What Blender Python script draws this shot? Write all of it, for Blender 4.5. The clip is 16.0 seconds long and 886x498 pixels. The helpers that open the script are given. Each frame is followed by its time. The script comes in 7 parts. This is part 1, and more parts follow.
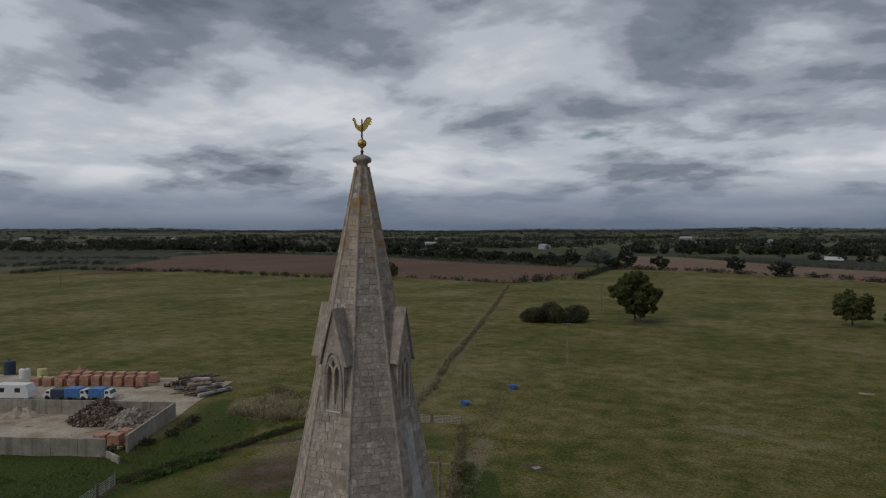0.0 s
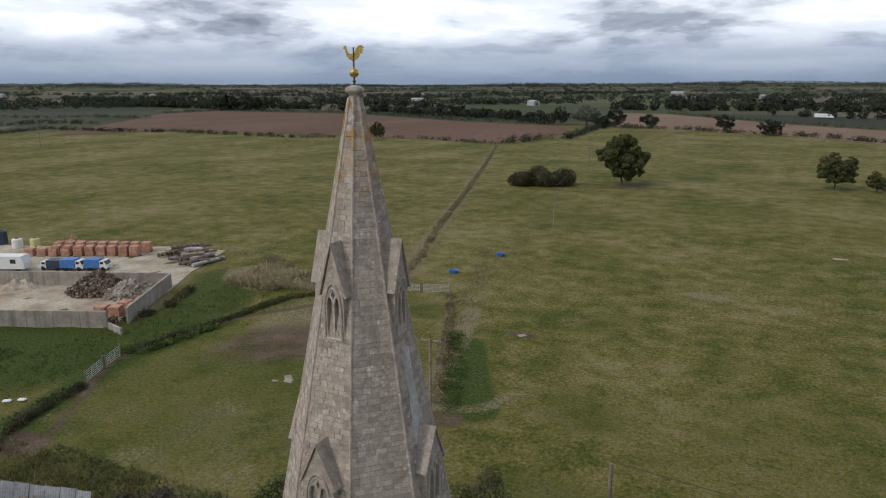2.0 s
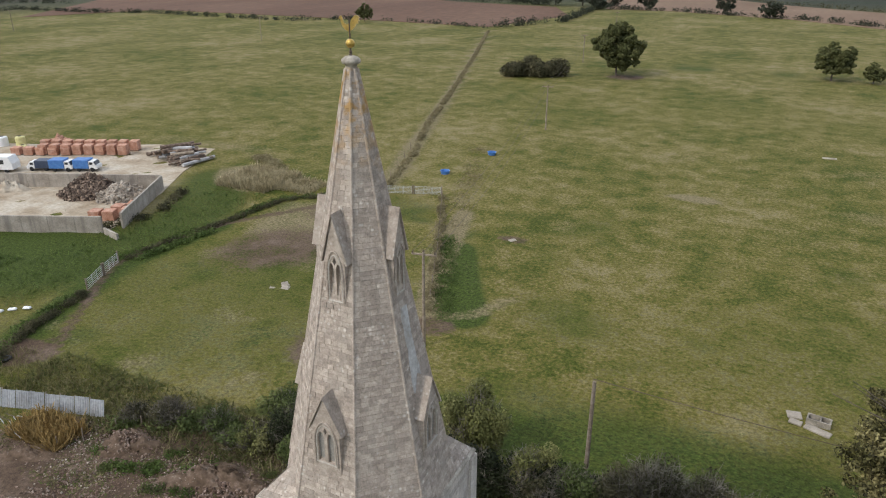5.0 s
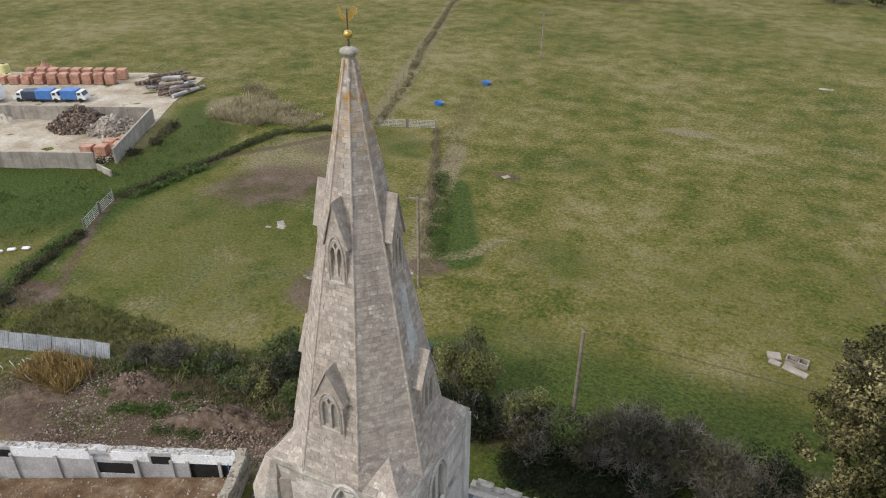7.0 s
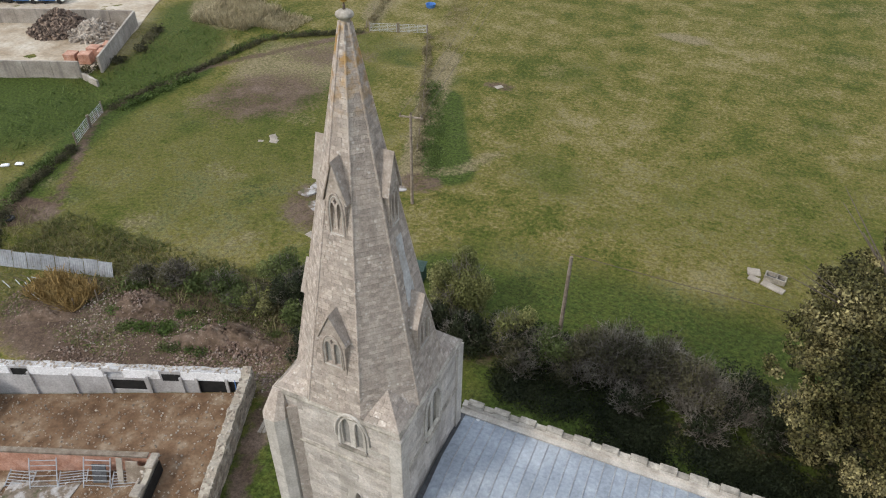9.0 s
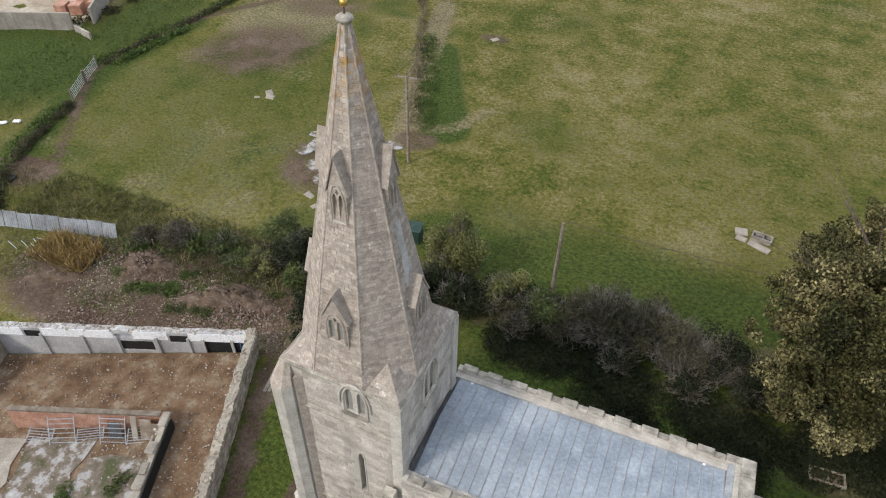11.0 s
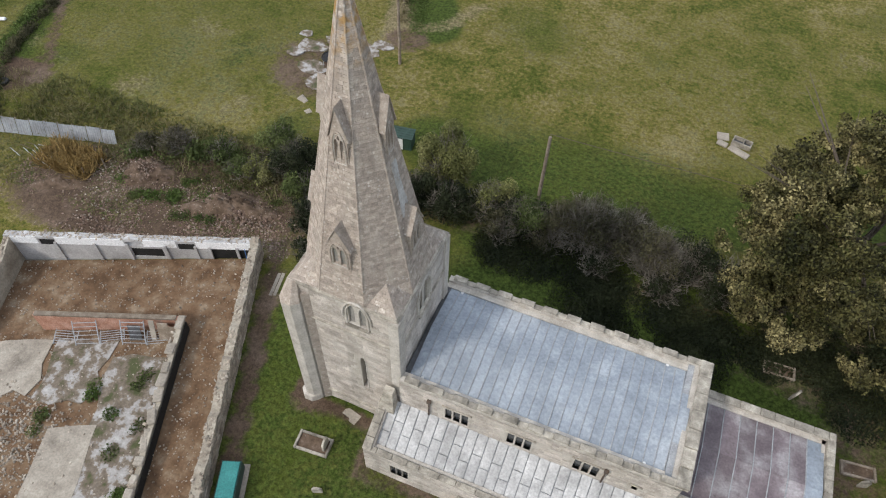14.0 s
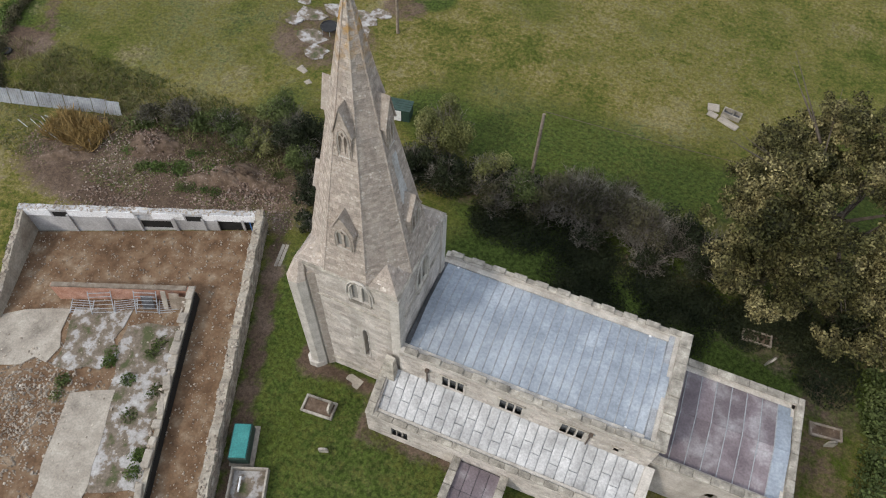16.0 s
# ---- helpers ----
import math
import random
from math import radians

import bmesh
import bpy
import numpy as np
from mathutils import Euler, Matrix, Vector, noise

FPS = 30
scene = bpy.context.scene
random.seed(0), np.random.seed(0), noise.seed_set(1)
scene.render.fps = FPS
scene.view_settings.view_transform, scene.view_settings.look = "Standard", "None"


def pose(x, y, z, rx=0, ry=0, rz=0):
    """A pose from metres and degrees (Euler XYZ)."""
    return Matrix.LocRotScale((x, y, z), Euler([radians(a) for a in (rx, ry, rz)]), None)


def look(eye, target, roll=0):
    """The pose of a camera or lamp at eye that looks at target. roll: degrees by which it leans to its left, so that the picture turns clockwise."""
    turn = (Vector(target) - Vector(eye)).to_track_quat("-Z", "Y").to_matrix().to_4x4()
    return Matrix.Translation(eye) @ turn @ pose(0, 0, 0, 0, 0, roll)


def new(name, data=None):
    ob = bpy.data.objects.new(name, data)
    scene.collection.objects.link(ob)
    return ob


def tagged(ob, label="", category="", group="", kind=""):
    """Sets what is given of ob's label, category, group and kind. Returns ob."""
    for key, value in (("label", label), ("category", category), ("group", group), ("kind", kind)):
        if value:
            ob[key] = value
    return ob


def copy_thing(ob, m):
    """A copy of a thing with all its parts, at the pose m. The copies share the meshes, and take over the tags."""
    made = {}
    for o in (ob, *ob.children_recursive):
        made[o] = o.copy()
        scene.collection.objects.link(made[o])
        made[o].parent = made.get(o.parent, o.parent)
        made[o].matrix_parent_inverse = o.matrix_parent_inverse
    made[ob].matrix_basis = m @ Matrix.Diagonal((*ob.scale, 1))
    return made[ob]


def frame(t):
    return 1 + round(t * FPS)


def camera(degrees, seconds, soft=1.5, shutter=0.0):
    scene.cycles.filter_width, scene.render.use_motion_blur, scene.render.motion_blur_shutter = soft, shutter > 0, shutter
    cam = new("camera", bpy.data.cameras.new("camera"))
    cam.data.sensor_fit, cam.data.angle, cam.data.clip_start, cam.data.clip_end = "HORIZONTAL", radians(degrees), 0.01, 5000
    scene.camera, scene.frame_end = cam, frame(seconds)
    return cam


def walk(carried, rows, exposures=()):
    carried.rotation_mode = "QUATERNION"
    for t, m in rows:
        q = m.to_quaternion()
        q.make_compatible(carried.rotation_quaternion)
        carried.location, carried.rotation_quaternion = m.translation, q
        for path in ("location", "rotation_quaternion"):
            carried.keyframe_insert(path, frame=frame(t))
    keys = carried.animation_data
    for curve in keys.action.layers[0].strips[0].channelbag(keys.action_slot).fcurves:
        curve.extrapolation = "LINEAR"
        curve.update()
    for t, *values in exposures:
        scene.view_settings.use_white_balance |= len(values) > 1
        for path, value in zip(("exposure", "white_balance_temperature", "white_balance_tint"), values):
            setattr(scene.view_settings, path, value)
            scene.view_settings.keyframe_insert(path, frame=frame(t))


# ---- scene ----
cam = camera(64.4, 16.0, soft=1.15)
PATH = [
    (0, (11.93, -17.471, 26.556), (10.998, -15.702, 26.499), -0.0),
    (0.5, (11.935, -17.577, 27.235), (11.028, -15.814, 26.973), -0.1),
    (1, (11.834, -17.507, 27.794), (10.935, -15.749, 27.474), -0.1),
    (1.5, (11.875, -17.649, 28.333), (10.983, -15.898, 27.962), -0.1),
    (2, (11.808, -17.693, 28.82), (10.932, -15.955, 28.36), -0.1),
    (2.5, (11.833, -17.802, 29.25), (10.98, -16.089, 28.669), -0.0),
    (3, (11.806, -17.842, 29.678), (10.966, -16.144, 29.038), 0.0),
    (3.5, (11.772, -17.823, 30.117), (10.933, -16.127, 29.471), 0.1),
    (4, (11.767, -17.862, 30.574), (10.941, -16.181, 29.873), 0.1),
    (6.5, (11.54, -17.805, 33.063), (10.766, -16.186, 32.18), 0.3),
    (7, (11.527, -17.801, 33.693), (10.782, -16.223, 32.716), 0.4),
    (7.5, (11.49, -17.817, 34.261), (10.777, -16.285, 33.191), 0.5),
    (8, (11.458, -17.77, 34.835), (10.767, -16.271, 33.706), 0.6),
    (8.5, (11.441, -17.798, 35.423), (10.769, -16.327, 34.247), 0.7),
    (9, (11.405, -17.799, 35.98), (10.753, -16.359, 34.755), 0.8),
    (11.5, (11.351, -17.842, 38.779), (10.774, -16.523, 37.391), 1.2),
    (12, (11.349, -17.874, 39.371), (10.79, -16.585, 37.947), 1.3),
    (12.5, (11.31, -17.867, 39.937), (10.771, -16.611, 38.476), 1.5),
    (13, (11.289, -17.898, 40.523), (10.778, -16.686, 39.016), 1.7),
    (13.5, (11.247, -17.923, 41.112), (10.763, -16.757, 39.561), 1.9),
    (14, (11.234, -17.941, 41.699), (10.777, -16.821, 40.106), 2.2),
    (14.5, (11.2, -17.972, 42.267), (10.77, -16.899, 40.635), 2.5),
    (15, (11.202, -17.965, 42.873), (10.796, -16.933, 41.209), 2.7),
    (15.5, (11.205, -17.958, 43.581), (10.804, -16.937, 41.909), 2.8),
    (16, (11.172, -17.952, 44.375), (10.771, -16.934, 42.7), 2.8),
]
walk(cam, [(t, look(eye, target, roll)) for t, eye, target, roll in PATH],
     exposures=[(0, -1.78), (0.5, -1.62), (1.5, -1.10), (2.0, -0.82), (2.5, -0.52), (4.0, -0.21), (7.0, -0.06), (11.5, -0.03), (16.0, -0.13)])

# ---- light ----
SUN_ELEV, SUN_AZ = 40.0, 212.0      # degrees; azimuth clockwise from north (+y)
world = bpy.data.worlds.new("sky")
scene.world = world
world.use_nodes = True
wt = world.node_tree
wt.nodes.clear()


def wnode(kind, **values):
    n = wt.nodes.new(kind)
    for key, value in values.items():
        n.inputs[key].default_value = value
    return n


sky = wt.nodes.new("ShaderNodeTexSky")
sky.sky_type, sky.sun_disc = "NISHITA", False
sky.sun_elevation, sky.sun_rotation = radians(SUN_ELEV), radians(SUN_AZ)
sky.air_density, sky.dust_density = 1.0, 1.5
tc = wt.nodes.new("ShaderNodeTexCoord")
sep = wt.nodes.new("ShaderNodeSeparateXYZ")
wt.links.new(tc.outputs["Generated"], sep.inputs[0])


def wmath(op, a, b=None, clamp=False):
    n = wt.nodes.new("ShaderNodeMath")
    n.operation, n.use_clamp = op, clamp
    for i, v in enumerate((a, b)):
        if v is None:
            continue
        if isinstance(v, (int, float)):
            n.inputs[i].default_value = v
        else:
            wt.links.new(v, n.inputs[i])
    return n.outputs[0]


def wramp(fac, stops):
    n = wt.nodes.new("ShaderNodeValToRGB")
    n.color_ramp.interpolation = "EASE"
    els = n.color_ramp.elements
    while len(els) < len(stops):
        els.new(0.5)
    for e, (p, c) in zip(els, stops):
        e.position, e.color = p, (*c, 1)
    wt.links.new(fac, n.inputs[0])
    return n.outputs[0]


def wmix(fac, a, b):
    n = wt.nodes.new("ShaderNodeMix")
    n.data_type = "RGBA"
    wt.links.new(fac, n.inputs[0])
    for sock, v in ((n.inputs[6], a), (n.inputs[7], b)):
        if isinstance(v, tuple):
            sock.default_value = (*v, 1)
        else:
            wt.links.new(v, sock)
    return n.outputs[2]


# a cloud deck: the direction laid onto a plane overhead, flattened towards the horizon
up = wmath("MAXIMUM", sep.outputs[2], 0.0)
den = wmath("ADD", up, 0.20)
flat = wt.nodes.new("ShaderNodeCombineXYZ")
wt.links.new(wmath("DIVIDE", sep.outputs[0], den), flat.inputs[0])
wt.links.new(wmath("DIVIDE", sep.outputs[1], den), flat.inputs[1])
wt.links.new(wmath("MULTIPLY", up, 2.4), flat.inputs[2])


def cloud(scale, shift, detail=12.0, rough=0.55, twist=0.25):
    """Cloud noise over the deck, shifted by a vector."""
    n = wnode("ShaderNodeTexNoise", Scale=scale, Detail=detail, Roughness=rough, Distortion=twist)
    v = wt.nodes.new("ShaderNodeVectorMath")
    v.operation = "ADD"
    v.inputs[1].default_value = shift
    wt.links.new(flat.outputs[0], v.inputs[0])
    wt.links.new(v.outputs[0], n.inputs["Vector"])
    return n.outputs[0]


big = cloud(1.5, (0.0, 0.0, 0.0), 12.0, 0.56, 0.2)
cover = wramp(big, [(0.26, (0, 0, 0)), (0.38, (1, 1, 1))])
# thick parts are grey below; edges turned to the light are white
thick, toward = cloud(0.95, (5.1, 2.3, 0.4), 13.0, 0.52, 0.12), cloud(0.95, (5.05, 2.38, 0.60), 13.0, 0.52, 0.12)
edge = wmath("MULTIPLY", wmath("SUBTRACT", thick, toward), 1.7)
west = wmath("MULTIPLY", sep.outputs[0], -0.12)
tone = wmath("ADD", wmath("ADD", wmath("SUBTRACT", 1.0, thick), edge), west)
body = wramp(tone, [(0.315, (0.205, 0.24, 0.305)), (0.415, (0.325, 0.372, 0.455)), (0.48, (0.51, 0.56, 0.65)), (0.575, (0.77, 0.825, 0.92)), (0.75, (1.06, 1.10, 1.16))])
sky_strength = wt.nodes.new("ShaderNodeVectorMath")
sky_strength.operation = "SCALE"
sky_strength.inputs["Scale"].default_value = 0.07
wt.links.new(sky.outputs[0], sky_strength.inputs[0])
low = wramp(sep.outputs[2], [(0.0, (0.20, 0.26, 0.365)), (0.045, (0.27, 0.335, 0.45)), (0.12, (0.38, 0.44, 0.54))])
fade = wramp(sep.outputs[2], [(0.03, (0, 0, 0)), (0.16, (1, 1, 1))])
thin = wmix(fade, low, sky_strength.outputs[0])
deck = wmix(cover, thin, body)
haze_fac = wramp(sep.outputs[2], [(0.0, (0.95, 0.95, 0.95)), (0.03, (0.78, 0.78, 0.78)), (0.075, (0, 0, 0))])
deck = wmix(haze_fac, deck, low)
bg = wnode("ShaderNodeBackground", Strength=2.0)
wt.links.new(deck, bg.inputs[0])
wout = wt.nodes.new("ShaderNodeOutputWorld")
wt.links.new(bg.outputs[0], wout.inputs[0])

sun = new("sun", bpy.data.lights.new("sun", "SUN"))
sun.data.energy, sun.data.angle, sun.data.color = 2.1, radians(8), (1.0, 0.92, 0.82)
az, el = radians(SUN_AZ), radians(SUN_ELEV)
sun.matrix_world = look((60 * math.sin(az) * math.cos(el), 60 * math.cos(az) * math.cos(el), 60 * math.sin(el)), (0, 0, 0))


# ---- materials ----
def material(name, stops, scale=1.0, fine_scale=12.0, rough=0.85, bump=0.3, bump_scale=None, metal=0.0, vary=0.0,
             island=0.0, spots=None, streak=None, stretch=(1, 1, 1), detail=6.0, spec=0.3, lichen=None):
    """A surface of two noises: stops of colour over the coarse one, the fine one for grain and relief. spots: (scale, size, colour);
    streak: (scale, colour, amount), long marks down the wall; vary, island: lightness from object to object or piece to piece."""
    m = bpy.data.materials.new(name)
    m.use_nodes = True
    nt = m.node_tree
    b = nt.nodes["Principled BSDF"]
    link = nt.links.new
    geo = nt.nodes.new("ShaderNodeNewGeometry")
    mp = nt.nodes.new("ShaderNodeMapping")
    mp.inputs["Scale"].default_value = stretch
    link(geo.outputs["Position"], mp.inputs[0])

    def noise_node(sc, det=detail, ro=0.6):
        n = nt.nodes.new("ShaderNodeTexNoise")
        n.inputs["Scale"].default_value, n.inputs["Detail"].default_value, n.inputs["Roughness"].default_value = sc, det, ro
        link(mp.outputs[0], n.inputs["Vector"])
        return n.outputs[0]

    def ramp(fac, some):
        r = nt.nodes.new("ShaderNodeValToRGB")
        els = r.color_ramp.elements
        while len(els) < len(some):
            els.new(0.5)
        for e, (p, c) in zip(els, some):
            e.position, e.color = p, (*c, 1) if not isinstance(c, (int, float)) else (c, c, c, 1)
        link(fac, r.inputs[0])
        return r.outputs[0]

    def mix(kind, fac, a, c):
        n = nt.nodes.new("ShaderNodeMix")
        n.data_type, n.blend_type = "RGBA", kind
        for sock, v in ((n.inputs[0], fac), (n.inputs[6], a), (n.inputs[7], c)):
            if isinstance(v, (int, float)):
                sock.default_value = v
            elif isinstance(v, tuple):
                sock.default_value = (*v, 1)
            else:
                link(v, sock)
        return n.outputs[2]

    coarse, grain = noise_node(scale), noise_node(fine_scale)
    col = ramp(coarse, stops)
    col = mix("MULTIPLY", 0.8, col, ramp(grain, [(0.25, 0.62), (0.75, 1.25)]))
    if streak:
        w = nt.nodes.new("ShaderNodeMapping")
        w.inputs["Scale"].default_value = (1, 1, 0.08)
        link(geo.outputs["Position"], w.inputs[0])
        n = nt.nodes.new("ShaderNodeTexNoise")
        n.inputs["Scale"].default_value, n.inputs["Detail"].default_value = streak[0], 4
        link(w.outputs[0], n.inputs["Vector"])
        col = mix("MIX", ramp(n.outputs[0], [(0.5, 0.0), (0.68, streak[2])]), col, streak[1])
    if spots:
        v = nt.nodes.new("ShaderNodeTexVoronoi")
        v.inputs["Scale"].default_value = spots[0]
        link(geo.outputs["Position"], v.inputs["Vector"])
        warm = mix("MULTIPLY", 1.0, ramp(v.outputs["Distance"], [(0.0, 1.0), (spots[1], 0.0)]), ramp(noise_node(spots[0] * 0.21, 3), [(0.50, 0.0), (0.60, 1.0)]))
        col = mix("MIX", warm, col, spots[2])
    if lichen:
        zz = nt.nodes.new("ShaderNodeSeparateXYZ")
        link(geo.outputs["Position"], zz.inputs[0])
        rise = nt.nodes.new("ShaderNodeMapRange")
        rise.inputs["From Min"].default_value, rise.inputs["From Max"].default_value = lichen[0], lichen[1]
        link(zz.outputs[2], rise.inputs[0])
        rust = mix("MULTIPLY", 1.0, ramp(noise_node(lichen[2], 8), [(0.47, 0.0), (0.60, 0.9)]), rise.outputs[0])
        col = mix("MIX", rust, col, lichen[3])
    if vary or island:
        rnd = geo.outputs["Random Per Island"]
        if vary:
            rnd = nt.nodes.new("ShaderNodeObjectInfo").outputs["Random"]
        k = vary or island
        col = mix("MULTIPLY", 1.0, col, ramp(rnd, [(0.0, 1 - k), (1.0, 1 + k)]))
    link(col, b.inputs["Base Color"])
    b.inputs["Roughness"].default_value, b.inputs["Metallic"].default_value = rough, metal
    b.inputs["Specular IOR Level"].default_value = spec
    if bump:
        bp = nt.nodes.new("ShaderNodeBump")
        bp.inputs["Strength"].default_value, bp.inputs["Distance"].default_value = bump, 0.04
        link(noise_node(bump_scale or fine_scale), bp.inputs["Height"])
        link(bp.outputs[0], b.inputs["Normal"])
    return m


M = {}
M["spire"] = material("spire_limestone", [(0.30, (0.300, 0.255, 0.212)), (0.5, (0.390, 0.328, 0.275)), (0.7, (0.500, 0.434, 0.370))], 3.8, 14.0, 0.92, 0.8, island=0.19,
                      spots=(5.0, 0.36, (0.66, 0.62, 0.56)), streak=(1.6, (0.43, 0.385, 0.33), 0.45), lichen=(24.9, 27.6, 2.4, (0.37, 0.215, 0.060)))
M["spire_piece"] = material("spire_limestone_block", [(0.30, (0.300, 0.255, 0.212)), (0.5, (0.390, 0.328, 0.275)), (0.7, (0.500, 0.434, 0.370))], 3.8, 14.0, 0.92, 0.8, vary=0.19,
                            spots=(5.0, 0.36, (0.66, 0.62, 0.56)), streak=(1.6, (0.43, 0.385, 0.33), 0.45), lichen=(24.9, 27.6, 2.4, (0.37, 0.215, 0.060)))
M["mortar"] = material("lime_mortar", [(0.35, (0.30, 0.26, 0.21)), (0.65, (0.42, 0.37, 0.31))], 2.0, 14, 0.95, 0.4, lichen=(24.9, 27.6, 2.4, (0.37, 0.215, 0.060)))
M["ashlar"] = material("cream_ashlar", [(0.3, (0.35, 0.31, 0.268)), (0.5, (0.485, 0.435, 0.382)), (0.7, (0.60, 0.555, 0.50))], 0.7, 11, 0.9, 0.35, island=0.17,
                       streak=(1.1, (0.30, 0.275, 0.235), 0.6))
M["ashlar_plain"] = material("dressed_limestone", [(0.3, (0.38, 0.345, 0.30)), (0.5, (0.51, 0.47, 0.415)), (0.7, (0.60, 0.56, 0.505))], 1.2, 12, 0.9, 0.35,
                             streak=(1.3, (0.30, 0.27, 0.225), 0.5))
M["coping"] = material("weathered_coping", [(0.3, (0.15, 0.135, 0.11)), (0.5, (0.31, 0.28, 0.232)), (0.7, (0.50, 0.46, 0.385))], 1.6, 14, 0.92, 0.5, vary=0.22)
# near-black stand-in for the unlit depth of openings and gaps
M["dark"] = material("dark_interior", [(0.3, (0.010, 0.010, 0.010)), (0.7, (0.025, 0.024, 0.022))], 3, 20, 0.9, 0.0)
M["louvre"] = material("grey_louvre", [(0.3, (0.22, 0.21, 0.19)), (0.7, (0.34, 0.32, 0.29))], 3, 20, 0.8, 0.2)
M["lead"] = material("blue_grey_lead", [(0.28, (0.215, 0.245, 0.28)), (0.5, (0.30, 0.335, 0.375)), (0.74, (0.46, 0.49, 0.52))], 0.5, 6, 0.6, 0.25, metal=0.15, vary=0.07, detail=9, spec=0.4)
M["lead_white"] = material("bleached_lead", [(0.28, (0.27, 0.265, 0.255)), (0.5, (0.42, 0.415, 0.405)), (0.72, (0.58, 0.575, 0.56))], 0.9, 8, 0.6, 0.25, vary=0.10, spec=0.35)
M["lead_brown"] = material("purple_brown_lead", [(0.28, (0.110, 0.085, 0.092)), (0.5, (0.175, 0.142, 0.150)), (0.70, (0.34, 0.32, 0.32))], 0.7, 9, 0.6, 0.25, vary=0.22, spec=0.35)
M["lead_roll"] = material("pale_lead_roll", [(0.3, (0.27, 0.28, 0.29)), (0.7, (0.40, 0.41, 0.42))], 2, 12, 0.6, 0.2, metal=0.1)
M["lead_dark"] = material("dark_lead_gutter", [(0.3, (0.06, 0.062, 0.065)), (0.7, (0.12, 0.12, 0.125))], 2, 12, 0.65, 0.2)
M["gold"] = material("gilded_copper", [(0.3, (0.50, 0.33, 0.08)), (0.7, (0.72, 0.50, 0.16))], 6, 20, 0.38, 0.1, metal=0.8, spec=0.5)
M["iron"] = material("rusty_iron", [(0.3, (0.06, 0.05, 0.045)), (0.7, (0.13, 0.09, 0.06))], 8, 30, 0.7, 0.2)
M["steel"] = material("galvanised_steel", [(0.3, (0.36, 0.38, 0.40)), (0.7, (0.55, 0.57, 0.58))], 5, 25, 0.45, 0.1, metal=0.5)
M["rubble"] = material("rubble_limestone", [(0.3, (0.21, 0.17, 0.13)), (0.5, (0.33, 0.28, 0.225)), (0.7, (0.48, 0.435, 0.37))], 1.2, 8, 0.95, 0.7, island=0.3)
M["rubble_wall"] = material("rubble_wall_core", [(0.3, (0.24, 0.20, 0.155)), (0.5, (0.33, 0.29, 0.23)), (0.7, (0.44, 0.395, 0.32))], 1.0, 7, 0.95, 0.7)
M["whitewash"] = material("peeling_whitewash", [(0.27, (0.50, 0.48, 0.45)), (0.38, (0.80, 0.80, 0.79)), (0.7, (0.86, 0.86, 0.86))], 0.9, 9, 0.9, 0.2)
M["pale_thin"] = material("pale_streaked_stone", [(0.30, (0.33, 0.30, 0.26)), (0.5, (0.48, 0.47, 0.45)), (0.7, (0.62, 0.62, 0.61))], 2.4, 9, 0.9, 0.5, streak=(3.0, (0.36, 0.33, 0.29), 0.5))
M["render_grey"] = material("grey_cement_render", [(0.3, (0.30, 0.29, 0.28)), (0.5, (0.42, 0.41, 0.40)), (0.7, (0.56, 0.55, 0.54))], 0.8, 9, 0.9, 0.25)
M["brick_bits"] = material("broken_brick_and_stone", [(0.3, (0.12, 0.080, 0.060)), (0.5, (0.19, 0.130, 0.100)), (0.7, (0.32, 0.265, 0.225))], 2.5, 12, 0.95, 0.4, island=0.4)
M["brick"] = material("orange_brick", [(0.3, (0.34, 0.165, 0.105)), (0.5, (0.45, 0.245, 0.17)), (0.7, (0.56, 0.36, 0.28))], 1.5, 12, 0.9, 0.3, vary=0.12)
M["soil"] = material("bare_brown_soil", [(0.30, (0.075, 0.042, 0.022)), (0.45, (0.140, 0.083, 0.046)), (0.57, (0.185, 0.122, 0.074)), (0.74, (0.32, 0.26, 0.19))], 0.8, 5, 0.97, 0.9, spots=(5.0, 0.26, (0.40, 0.36, 0.30)))
M["plough"] = material("ploughed_soil", [(0.3, (0.090, 0.046, 0.027)), (0.5, (0.115, 0.060, 0.035)), (0.7, (0.142, 0.080, 0.049))], 0.016, 0.35, 0.97, 0.0, stretch=(1.0, 0.3, 1))
M["plough_pale"] = material("pale_ploughed_soil", [(0.3, (0.15, 0.092, 0.056)), (0.7, (0.205, 0.135, 0.088))], 0.016, 0.35, 0.97, 0.0)
M["concrete"] = material("worn_concrete", [(0.28, (0.17, 0.145, 0.12)), (0.42, (0.285, 0.25, 0.205)), (0.62, (0.38, 0.338, 0.28)), (0.8, (0.47, 0.43, 0.37))], 0.7, 8, 0.93, 0.3)
M["concrete_moss"] = material("mossy_broken_concrete", [(0.36, (0.075, 0.082, 0.035)), (0.45, (0.15, 0.12, 0.09)), (0.51, (0.19, 0.155, 0.12)), (0.54, (0.31, 0.29, 0.27)), (0.66, (0.42, 0.405, 0.385)), (0.8, (0.52, 0.51, 0.50))], 0.95, 7, 0.95, 0.5, detail=9)
M["concrete_wall"] = material("grey_cast_concrete", [(0.3, (0.26, 0.225, 0.185)), (0.5, (0.35, 0.31, 0.26)), (0.7, (0.44, 0.40, 0.345))], 0.5, 6, 0.93, 0.25, streak=(1.2, (0.15, 0.135, 0.12), 0.6))
M["yard"] = material("dusty_concrete_yard", [(0.3, (0.26, 0.195, 0.125)), (0.5, (0.41, 0.345, 0.26)), (0.7, (0.53, 0.48, 0.40))], 0.22, 2.2, 0.95, 0.2)
